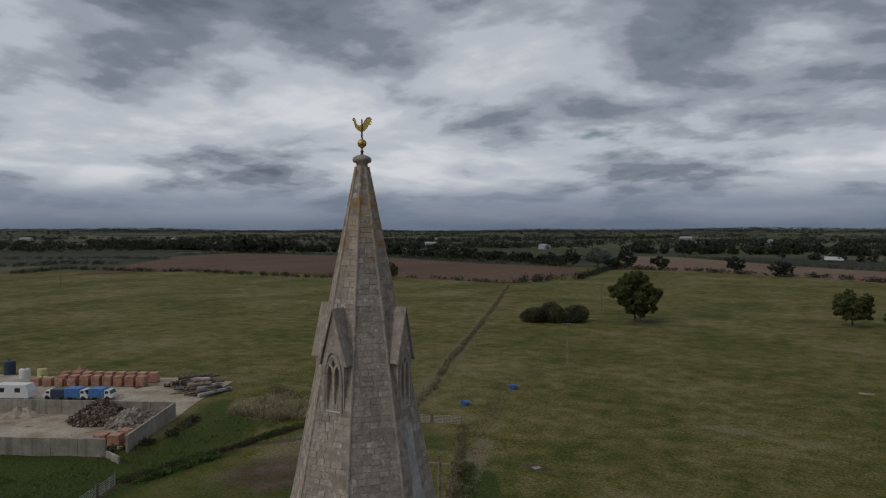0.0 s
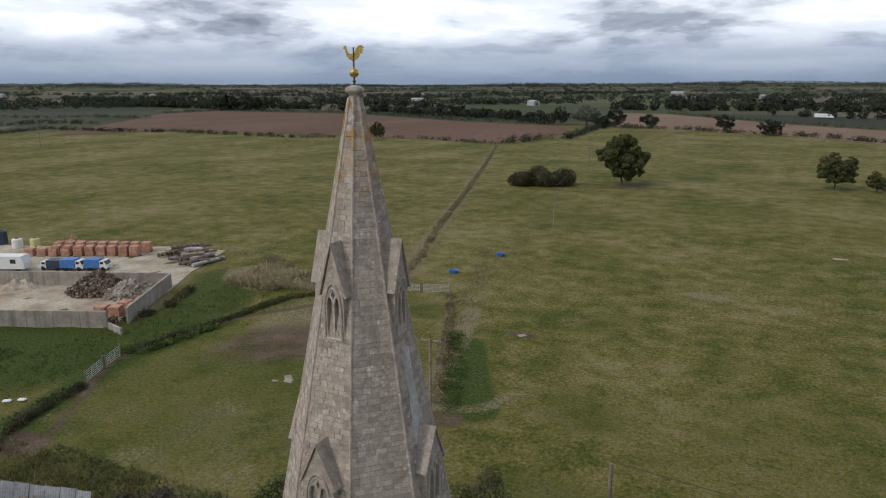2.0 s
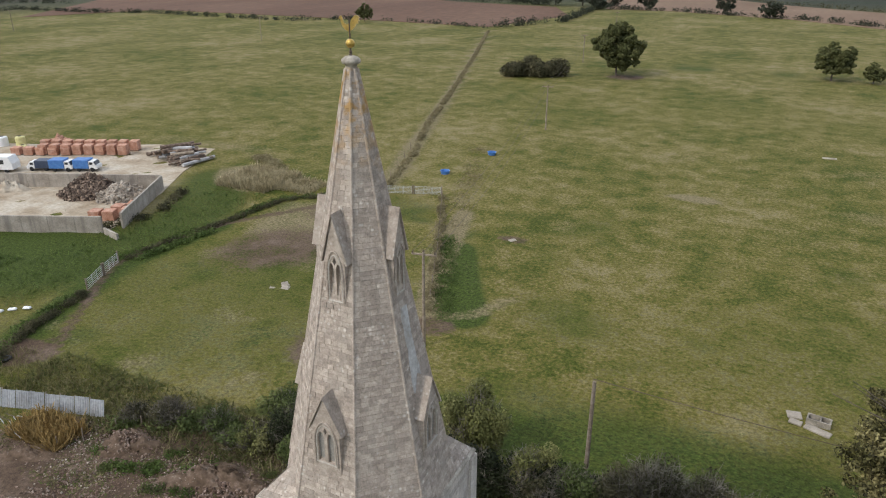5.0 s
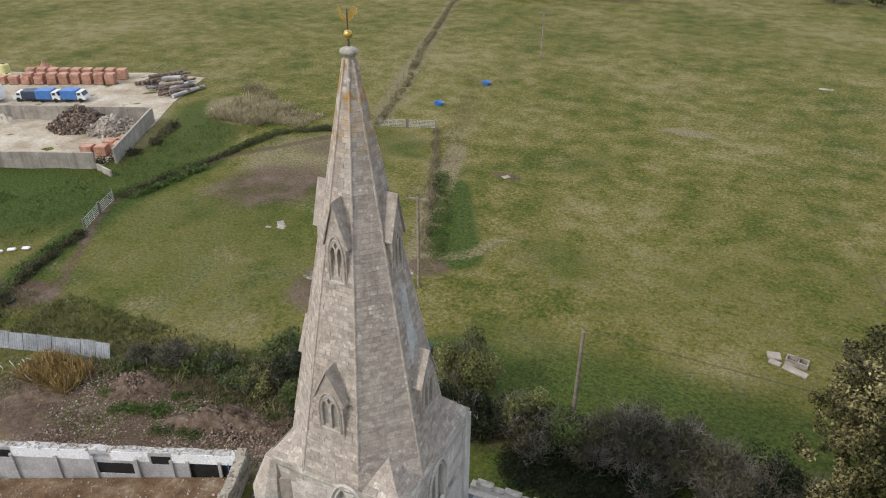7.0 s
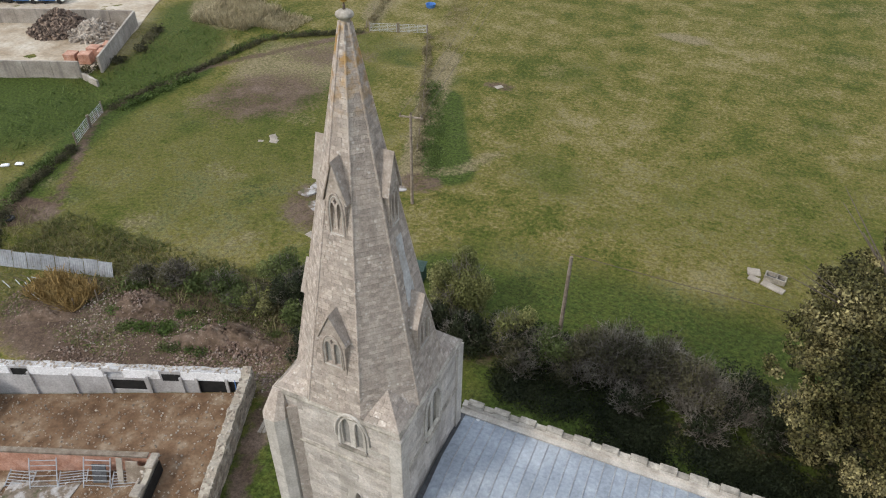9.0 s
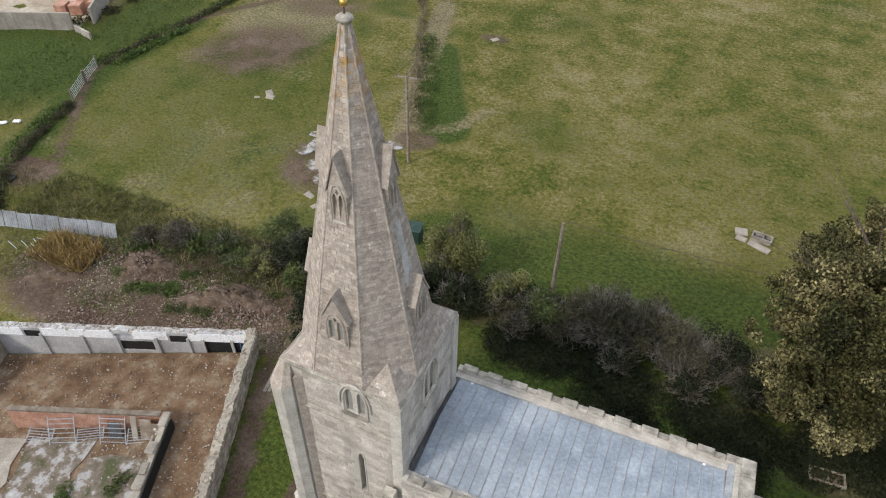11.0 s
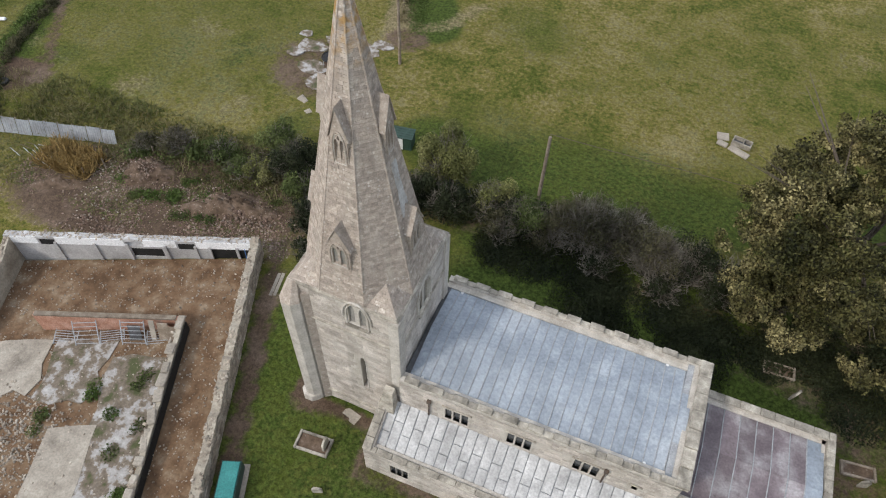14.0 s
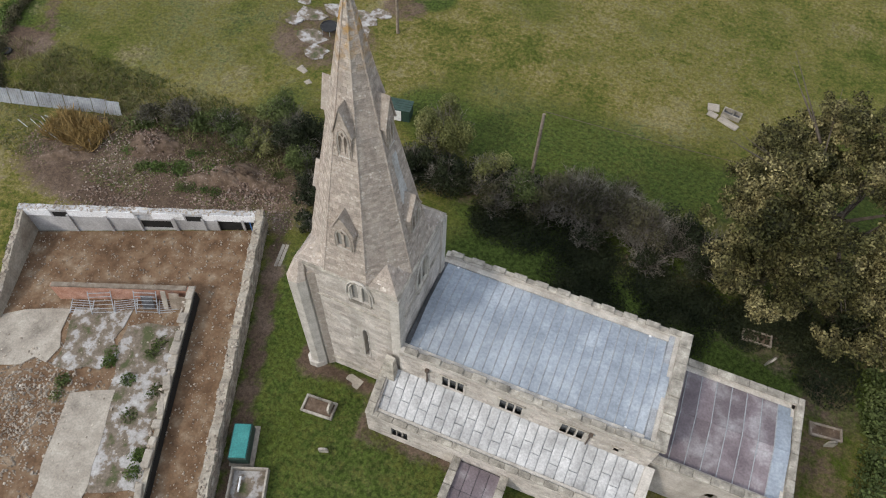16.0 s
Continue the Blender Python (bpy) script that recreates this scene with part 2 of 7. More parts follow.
M["wood"] = material("weathered_timber", [(0.3, (0.15, 0.115, 0.085)), (0.5, (0.23, 0.185, 0.14)), (0.7, (0.33, 0.285, 0.23))], 2.5, 18, 0.9, 0.4, vary=0.2)
M["logs"] = material("stacked_logs", [(0.3, (0.07, 0.05, 0.038)), (0.5, (0.14, 0.10, 0.075)), (0.7, (0.30, 0.23, 0.17))], 2.5, 12, 0.9, 0.4, island=0.75)
M["zinc"] = material("corrugated_sheet", [(0.3, (0.24, 0.25, 0.26)), (0.5, (0.36, 0.375, 0.39)), (0.7, (0.48, 0.495, 0.51))], 0.6, 6, 0.6, 0.1, metal=0.2, streak=(2.0, (0.2, 0.17, 0.14), 0.4))
M["white"] = material("white_paint", [(0.3, (0.70, 0.70, 0.69)), (0.7, (0.80, 0.80, 0.79))], 1, 10, 0.5, 0.05)
M["blue"] = material("blue_plastic", [(0.3, (0.05, 0.15, 0.40)), (0.7, (0.09, 0.23, 0.52))], 2, 10, 0.5, 0.1)
M["dark_blue"] = material("dark_blue_paint", [(0.3, (0.035, 0.05, 0.085)), (0.7, (0.06, 0.08, 0.12))], 2, 10, 0.5, 0.1)
M["yellow"] = material("pale_yellow_plastic", [(0.3, (0.55, 0.50, 0.20)), (0.7, (0.66, 0.62, 0.32))], 2, 10, 0.6, 0.1)
M["teal"] = material("teal_sheet", [(0.3, (0.025, 0.17, 0.16)), (0.7, (0.05, 0.24, 0.225))], 1.5, 10, 0.5, 0.1)
M["dark_green"] = material("dark_green_paint", [(0.3, (0.02, 0.045, 0.035)), (0.7, (0.04, 0.075, 0.06))], 2, 10, 0.5, 0.1)
M["rubber"] = material("black_rubber", [(0.3, (0.012, 0.012, 0.013)), (0.7, (0.03, 0.03, 0.03))], 3, 20, 0.7, 0.1)
M["glass_dark"] = material("dusty_window_glass", [(0.3, (0.02, 0.022, 0.025)), (0.7, (0.05, 0.055, 0.06))], 3, 20, 0.15, 0.0, spec=0.6)
M["bark"] = material("grey_brown_bark", [(0.3, (0.07, 0.055, 0.042)), (0.7, (0.15, 0.125, 0.10))], 3, 16, 0.95, 0.6)
M["twig"] = material("bare_twigs", [(0.35, (0.085, 0.074, 0.058)), (0.55, (0.16, 0.142, 0.115)), (0.7, (0.31, 0.28, 0.235))], 0.6, 14, 0.95, 0.2)
M["straw"] = material("dry_straw_grass", [(0.3, (0.23, 0.15, 0.05)), (0.7, (0.36, 0.255, 0.105))], 1, 8, 0.95, 0.2, island=0.3)


def leaves(name, dark, mid, pale, k=0.35):
    """Leaf colour from clump to clump and leaf to leaf; thin enough to let some light through."""
    m = material(name, [(0.3, dark), (0.5, mid), (0.72, pale)], 0.35, 3.0, 0.75, 0.0, island=k, spec=0.25)
    nt = m.node_tree
    b = nt.nodes["Principled BSDF"]
    thin_leaf = nt.nodes.new("ShaderNodeBsdfTranslucent")
    both = nt.nodes.new("ShaderNodeMixShader")
    both.inputs[0].default_value = 0.28
    nt.links.new(b.inputs["Base Color"].links[0].from_socket, thin_leaf.inputs[0])
    nt.links.new(b.outputs[0], both.inputs[1])
    nt.links.new(thin_leaf.outputs[0], both.inputs[2])
    nt.links.new(both.outputs[0], nt.nodes["Material Output"].inputs[0])
    return m


M["leaf"] = leaves("olive_leaves", (0.026, 0.030, 0.009), (0.095, 0.089, 0.032), (0.37, 0.32, 0.155), 0.9)
# this colour also holds the deep shade of the thicket and under trees
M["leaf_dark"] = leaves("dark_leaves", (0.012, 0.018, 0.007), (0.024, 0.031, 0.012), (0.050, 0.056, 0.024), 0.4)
M["leaf_green"] = leaves("green_leaves", (0.05, 0.07, 0.02), (0.09, 0.115, 0.035), (0.15, 0.17, 0.06))
M["leaf_yellow"] = leaves("yellowing_leaves", (0.085, 0.095, 0.028), (0.175, 0.18, 0.062), (0.31, 0.295, 0.135))
M["leaf_brown"] = leaves("brown_hedge_leaves", (0.036, 0.036, 0.016), (0.070, 0.066, 0.033), (0.140, 0.127, 0.068))
M["leaf_grey"] = leaves("grey_willow_leaves", (0.10, 0.11, 0.085), (0.16, 0.17, 0.14), (0.24, 0.25, 0.21))
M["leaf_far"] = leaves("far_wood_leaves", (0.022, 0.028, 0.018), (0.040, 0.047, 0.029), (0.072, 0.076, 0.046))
M["leaf_field"] = leaves("field_tree_leaves", (0.054, 0.064, 0.021), (0.102, 0.110, 0.040), (0.180, 0.178, 0.072))
M["bank"] = leaves("bleached_bank_grass", (0.15, 0.128, 0.066), (0.24, 0.205, 0.112), (0.34, 0.29, 0.17), 0.25)
M["dead_grass"] = leaves("tall_dead_grass", (0.26, 0.215, 0.12), (0.37, 0.315, 0.19), (0.48, 0.42, 0.27), 0.25)
M["tuft_green"] = leaves("grass_tufts", (0.055, 0.068, 0.018), (0.092, 0.102, 0.030), (0.13, 0.13, 0.045), 0.25)
M["tuft_dry"] = leaves("dry_tufts", (0.12, 0.105, 0.045), (0.165, 0.145, 0.068), (0.22, 0.19, 0.10), 0.25)
M["weed"] = leaves("lush_weeds", (0.048, 0.078, 0.018), (0.085, 0.125, 0.030), (0.135, 0.175, 0.052))
M["spoil"] = material("stony_spoil", [(0.26, (0.055, 0.036, 0.024)), (0.45, (0.100, 0.068, 0.045)), (0.60, (0.150, 0.105, 0.075)), (0.78, (0.25, 0.21, 0.17))], 1.4, 6, 0.97, 0.9, spots=(5.5, 0.24, (0.42, 0.39, 0.35)))


def grass_material():
    m = bpy.data.materials.new("pasture_ground")
    m.use_nodes = True
    nt = m.node_tree
    b = nt.nodes["Principled BSDF"]
    link = nt.links.new
    geo = nt.nodes.new("ShaderNodeNewGeometry")

    def nz(sc, det=6.0, ro=0.6, stretch=None):
        n = nt.nodes.new("ShaderNodeTexNoise")
        n.inputs["Scale"].default_value, n.inputs["Detail"].default_value, n.inputs["Roughness"].default_value = sc, det, ro
        src = geo.outputs["Position"]
        if stretch:
            mp = nt.nodes.new("ShaderNodeMapping")
            mp.inputs["Scale"].default_value = stretch
            mp.inputs["Rotation"].default_value = (0, 0, radians(-22))
            link(src, mp.inputs[0])
            src = mp.outputs[0]
        link(src, n.inputs["Vector"])
        return n.outputs[0]

    def ramp(fac, some):
        r = nt.nodes.new("ShaderNodeValToRGB")
        els = r.color_ramp.elements
        while len(els) < len(some):
            els.new(0.5)
        for e, (p, c) in zip(els, some):
            e.position, e.color = p, (*c, 1) if not isinstance(c, (int, float)) else (c, c, c, 1)
        link(fac, r.inputs[0])
        return r.outputs[0]

    def mix(kind, fac, a, c):
        n = nt.nodes.new("ShaderNodeMix")
        n.data_type, n.blend_type = "RGBA", kind
        for sock, v in ((n.inputs[0], fac), (n.inputs[6], a), (n.inputs[7], c)):
            if isinstance(v, (int, float)):
                sock.default_value = v
            elif isinstance(v, tuple):
                sock.default_value = (*v, 1)
            else:
                link(v, sock)
        return n.outputs[2]

    def layer(name):
        a = nt.nodes.new("ShaderNodeAttribute")
        a.attribute_name = name
        return a.outputs["Fac"]

    def add(a, c, k):
        n = nt.nodes.new("ShaderNodeMath")
        n.operation = "MULTIPLY_ADD"
        link(c, n.inputs[0])
        n.inputs[1].default_value = k
        link(a, n.inputs[2])
        return n.outputs[0]

    large, patch, mottle, tuft, blade = nz(0.035, 5), nz(0.26, 10, 0.68), nz(2.3, 6, 0.78), nz(3.4, 6, 0.72), nz(9.0, 4, 0.7)
    speck = ramp(mottle, [(0.36, 0.0), (0.64, 1.0)])
    stripe = nz(0.12, 4, 0.55, (1.0, 0.12, 1))
    blend = add(add(add(patch, large, 0.8), stripe, 0.22), speck, 0.36)
    blend_n = nt.nodes.new("ShaderNodeMath")
    blend_n.operation = "MULTIPLY"
    link(blend, blend_n.inputs[0])
    blend_n.inputs[1].default_value = 0.435
    col = ramp(blend_n.outputs[0], [(0.42, (0.046, 0.062, 0.008)), (0.48, (0.090, 0.093, 0.019)), (0.53, (0.137, 0.117, 0.031)), (0.61, (0.210, 0.178, 0.090))])
    rough_edge = add(add(layer("lush"), speck, 0.32), patch, 0.6)
    col = mix("MIX", ramp(rough_edge, [(0.64, 0.0), (1.02, 1.0)]), col, ramp(tuft, [(0.3, (0.022, 0.038, 0.006)), (0.7, (0.068, 0.092, 0.018))]))
    dry_edge = add(add(layer("dry"), speck, 0.32), patch, 0.6)
    col = mix("MIX", ramp(dry_edge, [(0.68, 0.0), (0.98, 1.0)]), col, ramp(tuft, [(0.3, (0.13, 0.108, 0.052)), (0.7, (0.235, 0.195, 0.115))]))
    bare_edge = add(add(layer("bare"), speck, 0.24), patch, 0.66)
    col = mix("MIX", ramp(bare_edge, [(0.74, 0.0), (0.98, 1.0)]), col, ramp(patch, [(0.3, (0.058, 0.038, 0.026)), (0.5, (0.096, 0.066, 0.046)), (0.7, (0.165, 0.122, 0.092))]))
    # far country: a patchwork of fields
    vor = nt.nodes.new("ShaderNodeTexVoronoi")
    vor.inputs["Scale"].default_value = 0.0042
    vor.distance = "CHEBYCHEV"
    link(geo.outputs["Position"], vor.inputs["Vector"])
    sepc = nt.nodes.new("ShaderNodeSeparateColor")
    link(vor.outputs["Color"], sepc.inputs[0])
    fields = ramp(sepc.outputs[0], [(0.0, (0.030, 0.038, 0.022)), (0.30, (0.082, 0.104, 0.036)), (0.36, (0.028, 0.034, 0.022)), (0.52, (0.120, 0.108, 0.062)), (0.56, (0.036, 0.046, 0.022)), (0.8, (0.150, 0.116, 0.080)), (0.84, (0.034, 0.042, 0.022))])
    col = mix("MIX", layer("far"), col, fields)
    col = mix("MULTIPLY", 0.7, col, ramp(tuft, [(0.34, 0.55), (0.66, 1.42)]))
    col = mix("MULTIPLY", 0.6, col, ramp(blade, [(0.36, 0.60), (0.64, 1.38)]))
    link(col, b.inputs["Base Color"])
    b.inputs["Roughness"].default_value, b.inputs["Specular IOR Level"].default_value = 0.95, 0.15
    bp = nt.nodes.new("ShaderNodeBump")
    bp.inputs["Strength"].default_value, bp.inputs["Distance"].default_value = 0.55, 0.18
    link(tuft, bp.inputs["Height"])
    link(bp.outputs[0], b.inputs["Normal"])
    return m


M["grass"] = grass_material()


# ---- helpers for shapes ----
def smooth(a, b, v):
    u = np.clip((np.asarray(v, float) - a) / (b - a), 0, 1)
    return u * u * (3 - 2 * u)


def gz(x, y):
    """The ground's height: a low rise under the church, flat fields round it."""
    return 1.5 * smooth(30, 7, y) * smooth(-34, -5, x)


def gzf(x, y):
    return float(gz(x, y))


def mesh_of(name, verts, faces, mat, sm=False):
    me = bpy.data.meshes.new(name)
    me.from_pydata([tuple(map(float, v)) for v in verts], [], faces)
    me.materials.append(mat)
    if sm:
        me.polygons.foreach_set("use_smooth", [True] * len(me.polygons))
    return me


def hold(ob, parent):
    ob.parent = parent
    if parent is not None:
        ob.matrix_parent_inverse = Matrix.LocRotScale(*parent.matrix_basis.decompose()).inverted()
    return ob


def part(name, shape, mat, parent=None, label="", sm=False):
    """Links a bmesh, a mesh or (verts, faces) as one mesh object under its thing."""
    if isinstance(shape, bmesh.types.BMesh):
        me = bpy.data.meshes.new(name)
        shape.to_mesh(me)
        shape.free()
        me.materials.append(mat)
        if sm:
            me.polygons.foreach_set("use_smooth", [True] * len(me.polygons))
    elif isinstance(shape, tuple):
        me = mesh_of(name, shape[0], shape[1], mat, sm)
    else:
        me = shape
    ob = new(name, me)
    if parent is not None:
        hold(ob, parent)
    if label:
        tagged(ob, label)
    return ob


def thing(name, label, category, at=(0, 0, 0), rz=0.0, group="", kind=""):
    ob = new(name)
    ob.matrix_basis = pose(*at, 0, 0, rz)
    ob.empty_display_size = 0.2
    return tagged(ob, label, category, group, kind)


def kid(name, shape, mat, parent, label="", sm=False):
    """A part given in its thing's own coordinates."""
    ob = part(name, shape, mat, None, label, sm)
    ob.parent = parent
    return ob


def box(sx, sy, sz, at=(0, 0, 0), bevel=0.0, rot=None):
    """A box with its base's middle at the given place."""
    bm = bmesh.new()
    bmesh.ops.create_cube(bm, size=1.0)
    bmesh.ops.scale(bm, vec=(sx, sy, sz), verts=bm.verts)
    bmesh.ops.translate(bm, vec=(0, 0, sz / 2), verts=bm.verts)
    if bevel:
        bmesh.ops.bevel(bm, geom=bm.edges[:], offset=bevel, segments=1, affect="EDGES")
    if rot:
        bmesh.ops.transform(bm, matrix=pose(0, 0, 0, *rot), verts=bm.verts)
    bmesh.ops.translate(bm, vec=at, verts=bm.verts)
    return bm


def join(*bms):
    out = bmesh.new()
    for b in bms:
        tmp = bpy.data.meshes.new("tmp")
        b.to_mesh(tmp)
        b.free()
        out.from_mesh(tmp)
        bpy.data.meshes.remove(tmp)
    return out


def tube(points, radii, sides=6, cap=True):
    """A tapered tube along points: (verts, faces)."""
    verts, faces = [], []
    pts = [Vector(p) for p in points]
    for i, p in enumerate(pts):
        d = (pts[min(i + 1, len(pts) - 1)] - pts[max(i - 1, 0)]).normalized()
        a = d.orthogonal().normalized() if i == 0 else (a - d * a.dot(d)).normalized()
        b = d.cross(a)
        r = radii[i] if isinstance(radii, (list, tuple)) else radii
        for k in range(sides):
            g = 2 * math.pi * k / sides
            verts.append(p + r * (math.cos(g) * a + math.sin(g) * b))
    for i in range(len(pts) - 1):
        for k in range(sides):
            k2 = (k + 1) % sides
            faces.append((i * sides + k, i * sides + k2, (i + 1) * sides + k2, (i + 1) * sides + k))
    if cap:
        faces.append(tuple(range(sides - 1, -1, -1)))
        faces.append(tuple((len(pts) - 1) * sides + k for k in range(sides)))
    return verts, faces


def gather(shapes):
    verts, faces = [], []
    for v, f in shapes:
        n = len(verts)
        verts.extend(v)
        faces.extend(tuple(i + n for i in face) for face in f)
    return verts, faces


def lathe(profile, sides=24, at=(0, 0, 0)):
    verts, faces = [], []
    for r, z in profile:
        for k in range(sides):
            g = 2 * math.pi * k / sides
            verts.append((at[0] + r * math.cos(g), at[1] + r * math.sin(g), at[2] + z))
    for i in range(len(profile) - 1):
        for k in range(sides):
            k2 = (k + 1) % sides
            faces.append((i * sides + k, i * sides + k2, (i + 1) * sides + k2, (i + 1) * sides + k))
    faces.append(tuple(range(sides - 1, -1, -1)))
    faces.append(tuple((len(profile) - 1) * sides + k for k in range(sides)))
    return verts, faces


def plate(outer, holes, depth, m=None):
    """A wall plate in the x-z plane, its front at y = 0 facing -y, with holes right through it; m lays it into place."""
    bm = bmesh.new()
    edges, loops = [], []
    for loop in [outer, *holes]:
        vs = [bm.verts.new((x, 0, z)) for x, z in loop]
        loops.append(vs)
        edges += [bm.edges.new((vs[i], vs[(i + 1) % len(vs)])) for i in range(len(vs))]
    bmesh.ops.triangle_fill(bm, use_beauty=True, use_dissolve=False, edges=edges)
    front = bm.faces[:]
    ext = bmesh.ops.extrude_face_region(bm, geom=front)
    bmesh.ops.translate(bm, vec=(0, depth, 0), verts=[g for g in ext["geom"] if isinstance(g, bmesh.types.BMVert)])
    bmesh.ops.recalc_face_normals(bm, faces=bm.faces)
    if m is not None:
        bmesh.ops.transform(bm, matrix=m, verts=bm.verts)
    return bm


def arch(cx, w, z0, z_spring, z_top, n=6):
    """A pointed arch's outline in x-z, from the left foot round to the right foot."""
    pts = [(cx - w / 2, z0), (cx - w / 2, z_spring)]
    for k in range(1, n):
        u = k / n
        pts.append((cx - w / 2 * (1 - u ** 1.6), z_spring + (z_top - z_spring) * math.sin(u * math.pi / 2) ** 1.0))
    pts.append((cx, z_top))
    pts += [(2 * cx - x, z) for x, z in reversed(pts[1:-1])]
    pts.append((cx + w / 2, z0))
    return pts


def rect(x0, x1, z0, z1):
    return [(x0, z0), (x0, z1), (x1, z1), (x1, z0)]


def block(quad, n, d, inset=0.012):
    """One dressed stone: the quad's four corners on the wall, raised by d along n with splayed edges."""
    c = sum(quad, Vector()) / 4
    top = [q + n * d + (c - q).normalized() * inset for q in quad]
    return [*quad, *top], [(4, 5, 6, 7), (0, 1, 5, 4), (1, 2, 6, 5), (2, 3, 7, 6), (3, 0, 4, 7)]


def courses(origin, u, v, n, height, left, right, rng, course=0.26, length=(0.32, 0.75), gap=0.014, proud=(0.010, 0.032), skip=None, inset=0.012):
    """Stones over a face: origin, unit axes along and up it, normal; left(h) and right(h) bound it at the height h."""
    out, h = [], 0.0
    while h < height - 0.08:
        ch = min(course * rng.uniform(0.8, 1.2), height - h)
        h1 = h + ch - gap
        l0, r0, l1, r1 = left(h), right(h), left(h1), right(h1)
        if r0 - l0 > 0.06:
            cuts, s = [0.0], rng.uniform(*length) * rng.uniform(0.4, 1.0)
            while s < (r0 - l0) - 0.18:
                cuts.append(s / (r0 - l0))
                s += rng.uniform(*length)
            cuts.append(1.0)
            for a, b in zip(cuts, cuts[1:]):
                ga = gap / 2 / (r0 - l0)
                a2, b2 = a + (ga if a > 0 else 0), b - (ga if b < 1 else 0)
                mid_s, mid_h = l0 + (r0 - l0) * (a + b) / 2, h + ch / 2
                if skip and skip(mid_s, mid_h, (r0 - l0) * (b - a) / 2, ch / 2):
                    continue
                q = [origin + u * (l0 + (r0 - l0) * a2) + v * h, origin + u * (l0 + (r0 - l0) * b2) + v * h,
                     origin + u * (l1 + (r1 - l1) * b2) + v * h1, origin + u * (l1 + (r1 - l1) * a2) + v * h1]
                out.append(block(q, n, rng.uniform(*proud), inset))
        h += ch
    return out


def rocks(rng, n, place, size, squash=0.6):
    """Loose stones: rough eight-cornered lumps; place() gives each one's spot."""
    shapes = []
    for _ in range(n):
        x, y, z = place()
        s = rng.uniform(*size)
        t = rng.uniform(0, 6.28)
        c, sn = math.cos(t), math.sin(t)
        a, b, h = s * rng.uniform(0.6, 1.2), s * rng.uniform(0.5, 0.9), s * squash * rng.uniform(0.6, 1.1)
        vs = []
        for sx, sy, sz in ((-1, -1, 0), (1, -1, 0), (1, 1, 0), (-1, 1, 0), (-1, -1, 1), (1, -1, 1), (1, 1, 1), (-1, 1, 1)):
            k = 0.62 if sz else 1.0
            px, py = sx * a / 2 * k * rng.uniform(0.75, 1.2), sy * b / 2 * k * rng.uniform(0.75, 1.2)
            vs.append((x + c * px - sn * py, y + sn * px + c * py, z - 0.03 + sz * h * rng.uniform(0.75, 1.2)))
        shapes.append((vs, [(4, 5, 6, 7), (0, 1, 5, 4), (1, 2, 6, 5), (2, 3, 7, 6), (3, 0, 4, 7)]))
    return gather(shapes)


def leaf_cloud(rng, centres, n, size, shell=0.55, droop=0.0):
    """Leaf quads scattered in balls: rows of x, y, z, rx, ry, rz; rng: a numpy generator. Returns arrays of verts and faces."""
    cen = np.asarray(centres, float)
    vol = (cen[:, 3] * cen[:, 4] * cen[:, 5]) ** 0.75
    pick = rng.choice(len(cen), n, p=vol / vol.sum())
    way = rng.normal(size=(n, 3))
    way /= np.linalg.norm(way, axis=1, keepdims=True)
    r = shell + (1 - shell) * rng.random(n) ** 0.6
    pos = cen[pick, :3] + way * r[:, None] * cen[pick, 3:6]
    nor = way + rng.normal(size=(n, 3)) * 0.7
    nor /= np.linalg.norm(nor, axis=1, keepdims=True)
    a = np.cross(nor, rng.normal(size=(n, 3)))
    a /= np.linalg.norm(a, axis=1, keepdims=True)
    b = np.cross(nor, a)
    s = size * (0.6 + 0.8 * rng.random(n))
    l, w = (s * 0.5)[:, None], (s * 0.32)[:, None]
    quads = np.stack([pos - a * l, pos - b * w + a * l * 0.1, pos + a * l, pos + b * w + a * l * 0.1], 1)
    if droop:
        quads[:, 2, 2] -= droop * s
    return quads.reshape(-1, 3)


def leaf_mesh(name, verts, mat):
    me = bpy.data.meshes.new(name)
    n = len(verts) // 4
    me.vertices.add(len(verts))
    me.vertices.foreach_set("co", np.ascontiguousarray(verts, dtype=np.float32).ravel())
    me.loops.add(4 * n)
    me.loops.foreach_set("vertex_index", np.arange(4 * n, dtype=np.int32))
    me.polygons.add(n)
    me.polygons.foreach_set("loop_start", np.arange(0, 4 * n, 4, dtype=np.int32))
    me.update(calc_edges=True)
    me.materials.append(mat)
    return me


# ---- the ground ----
def spread(lo, hi, step, end, grow=1.13):
    mid = list(np.arange(lo, hi + 1e-6, step))
    left, right, s = [], [], step
    x = lo
    while x > -end:
        s *= grow
        x -= s
        left.append(max(x, -end))
    x, s = hi, step
    while x < end:
        s *= grow
        x += s
        right.append(min(x, end))
    return np.array(left[::-1] + mid + right)


def ellipse(x, y, cx, cy, rx, ry, turn=0.0, soft=0.35):
    c, s = math.cos(radians(turn)), math.sin(radians(turn))
    u, v = (x - cx) * c + (y - cy) * s, -(x - cx) * s + (y - cy) * c
    return 1 - smooth(1 - soft, 1 + soft, np.sqrt((u / rx) ** 2 + (v / ry) ** 2))


def along(x, y, pts, width):
    """1 on a path through the points, falling to 0 at its width."""
    best = np.full(np.shape(x), 1e9)
    for (ax, ay), (bx, by) in zip(pts, pts[1:]):
        dx, dy = bx - ax, by - ay
        t = np.clip(((x - ax) * dx + (y - ay) * dy) / (dx * dx + dy * dy), 0, 1)
        best = np.minimum(best, np.hypot(x - ax - t * dx, y - ay - t * dy))
    return 1 - smooth(width * 0.4, width, best)


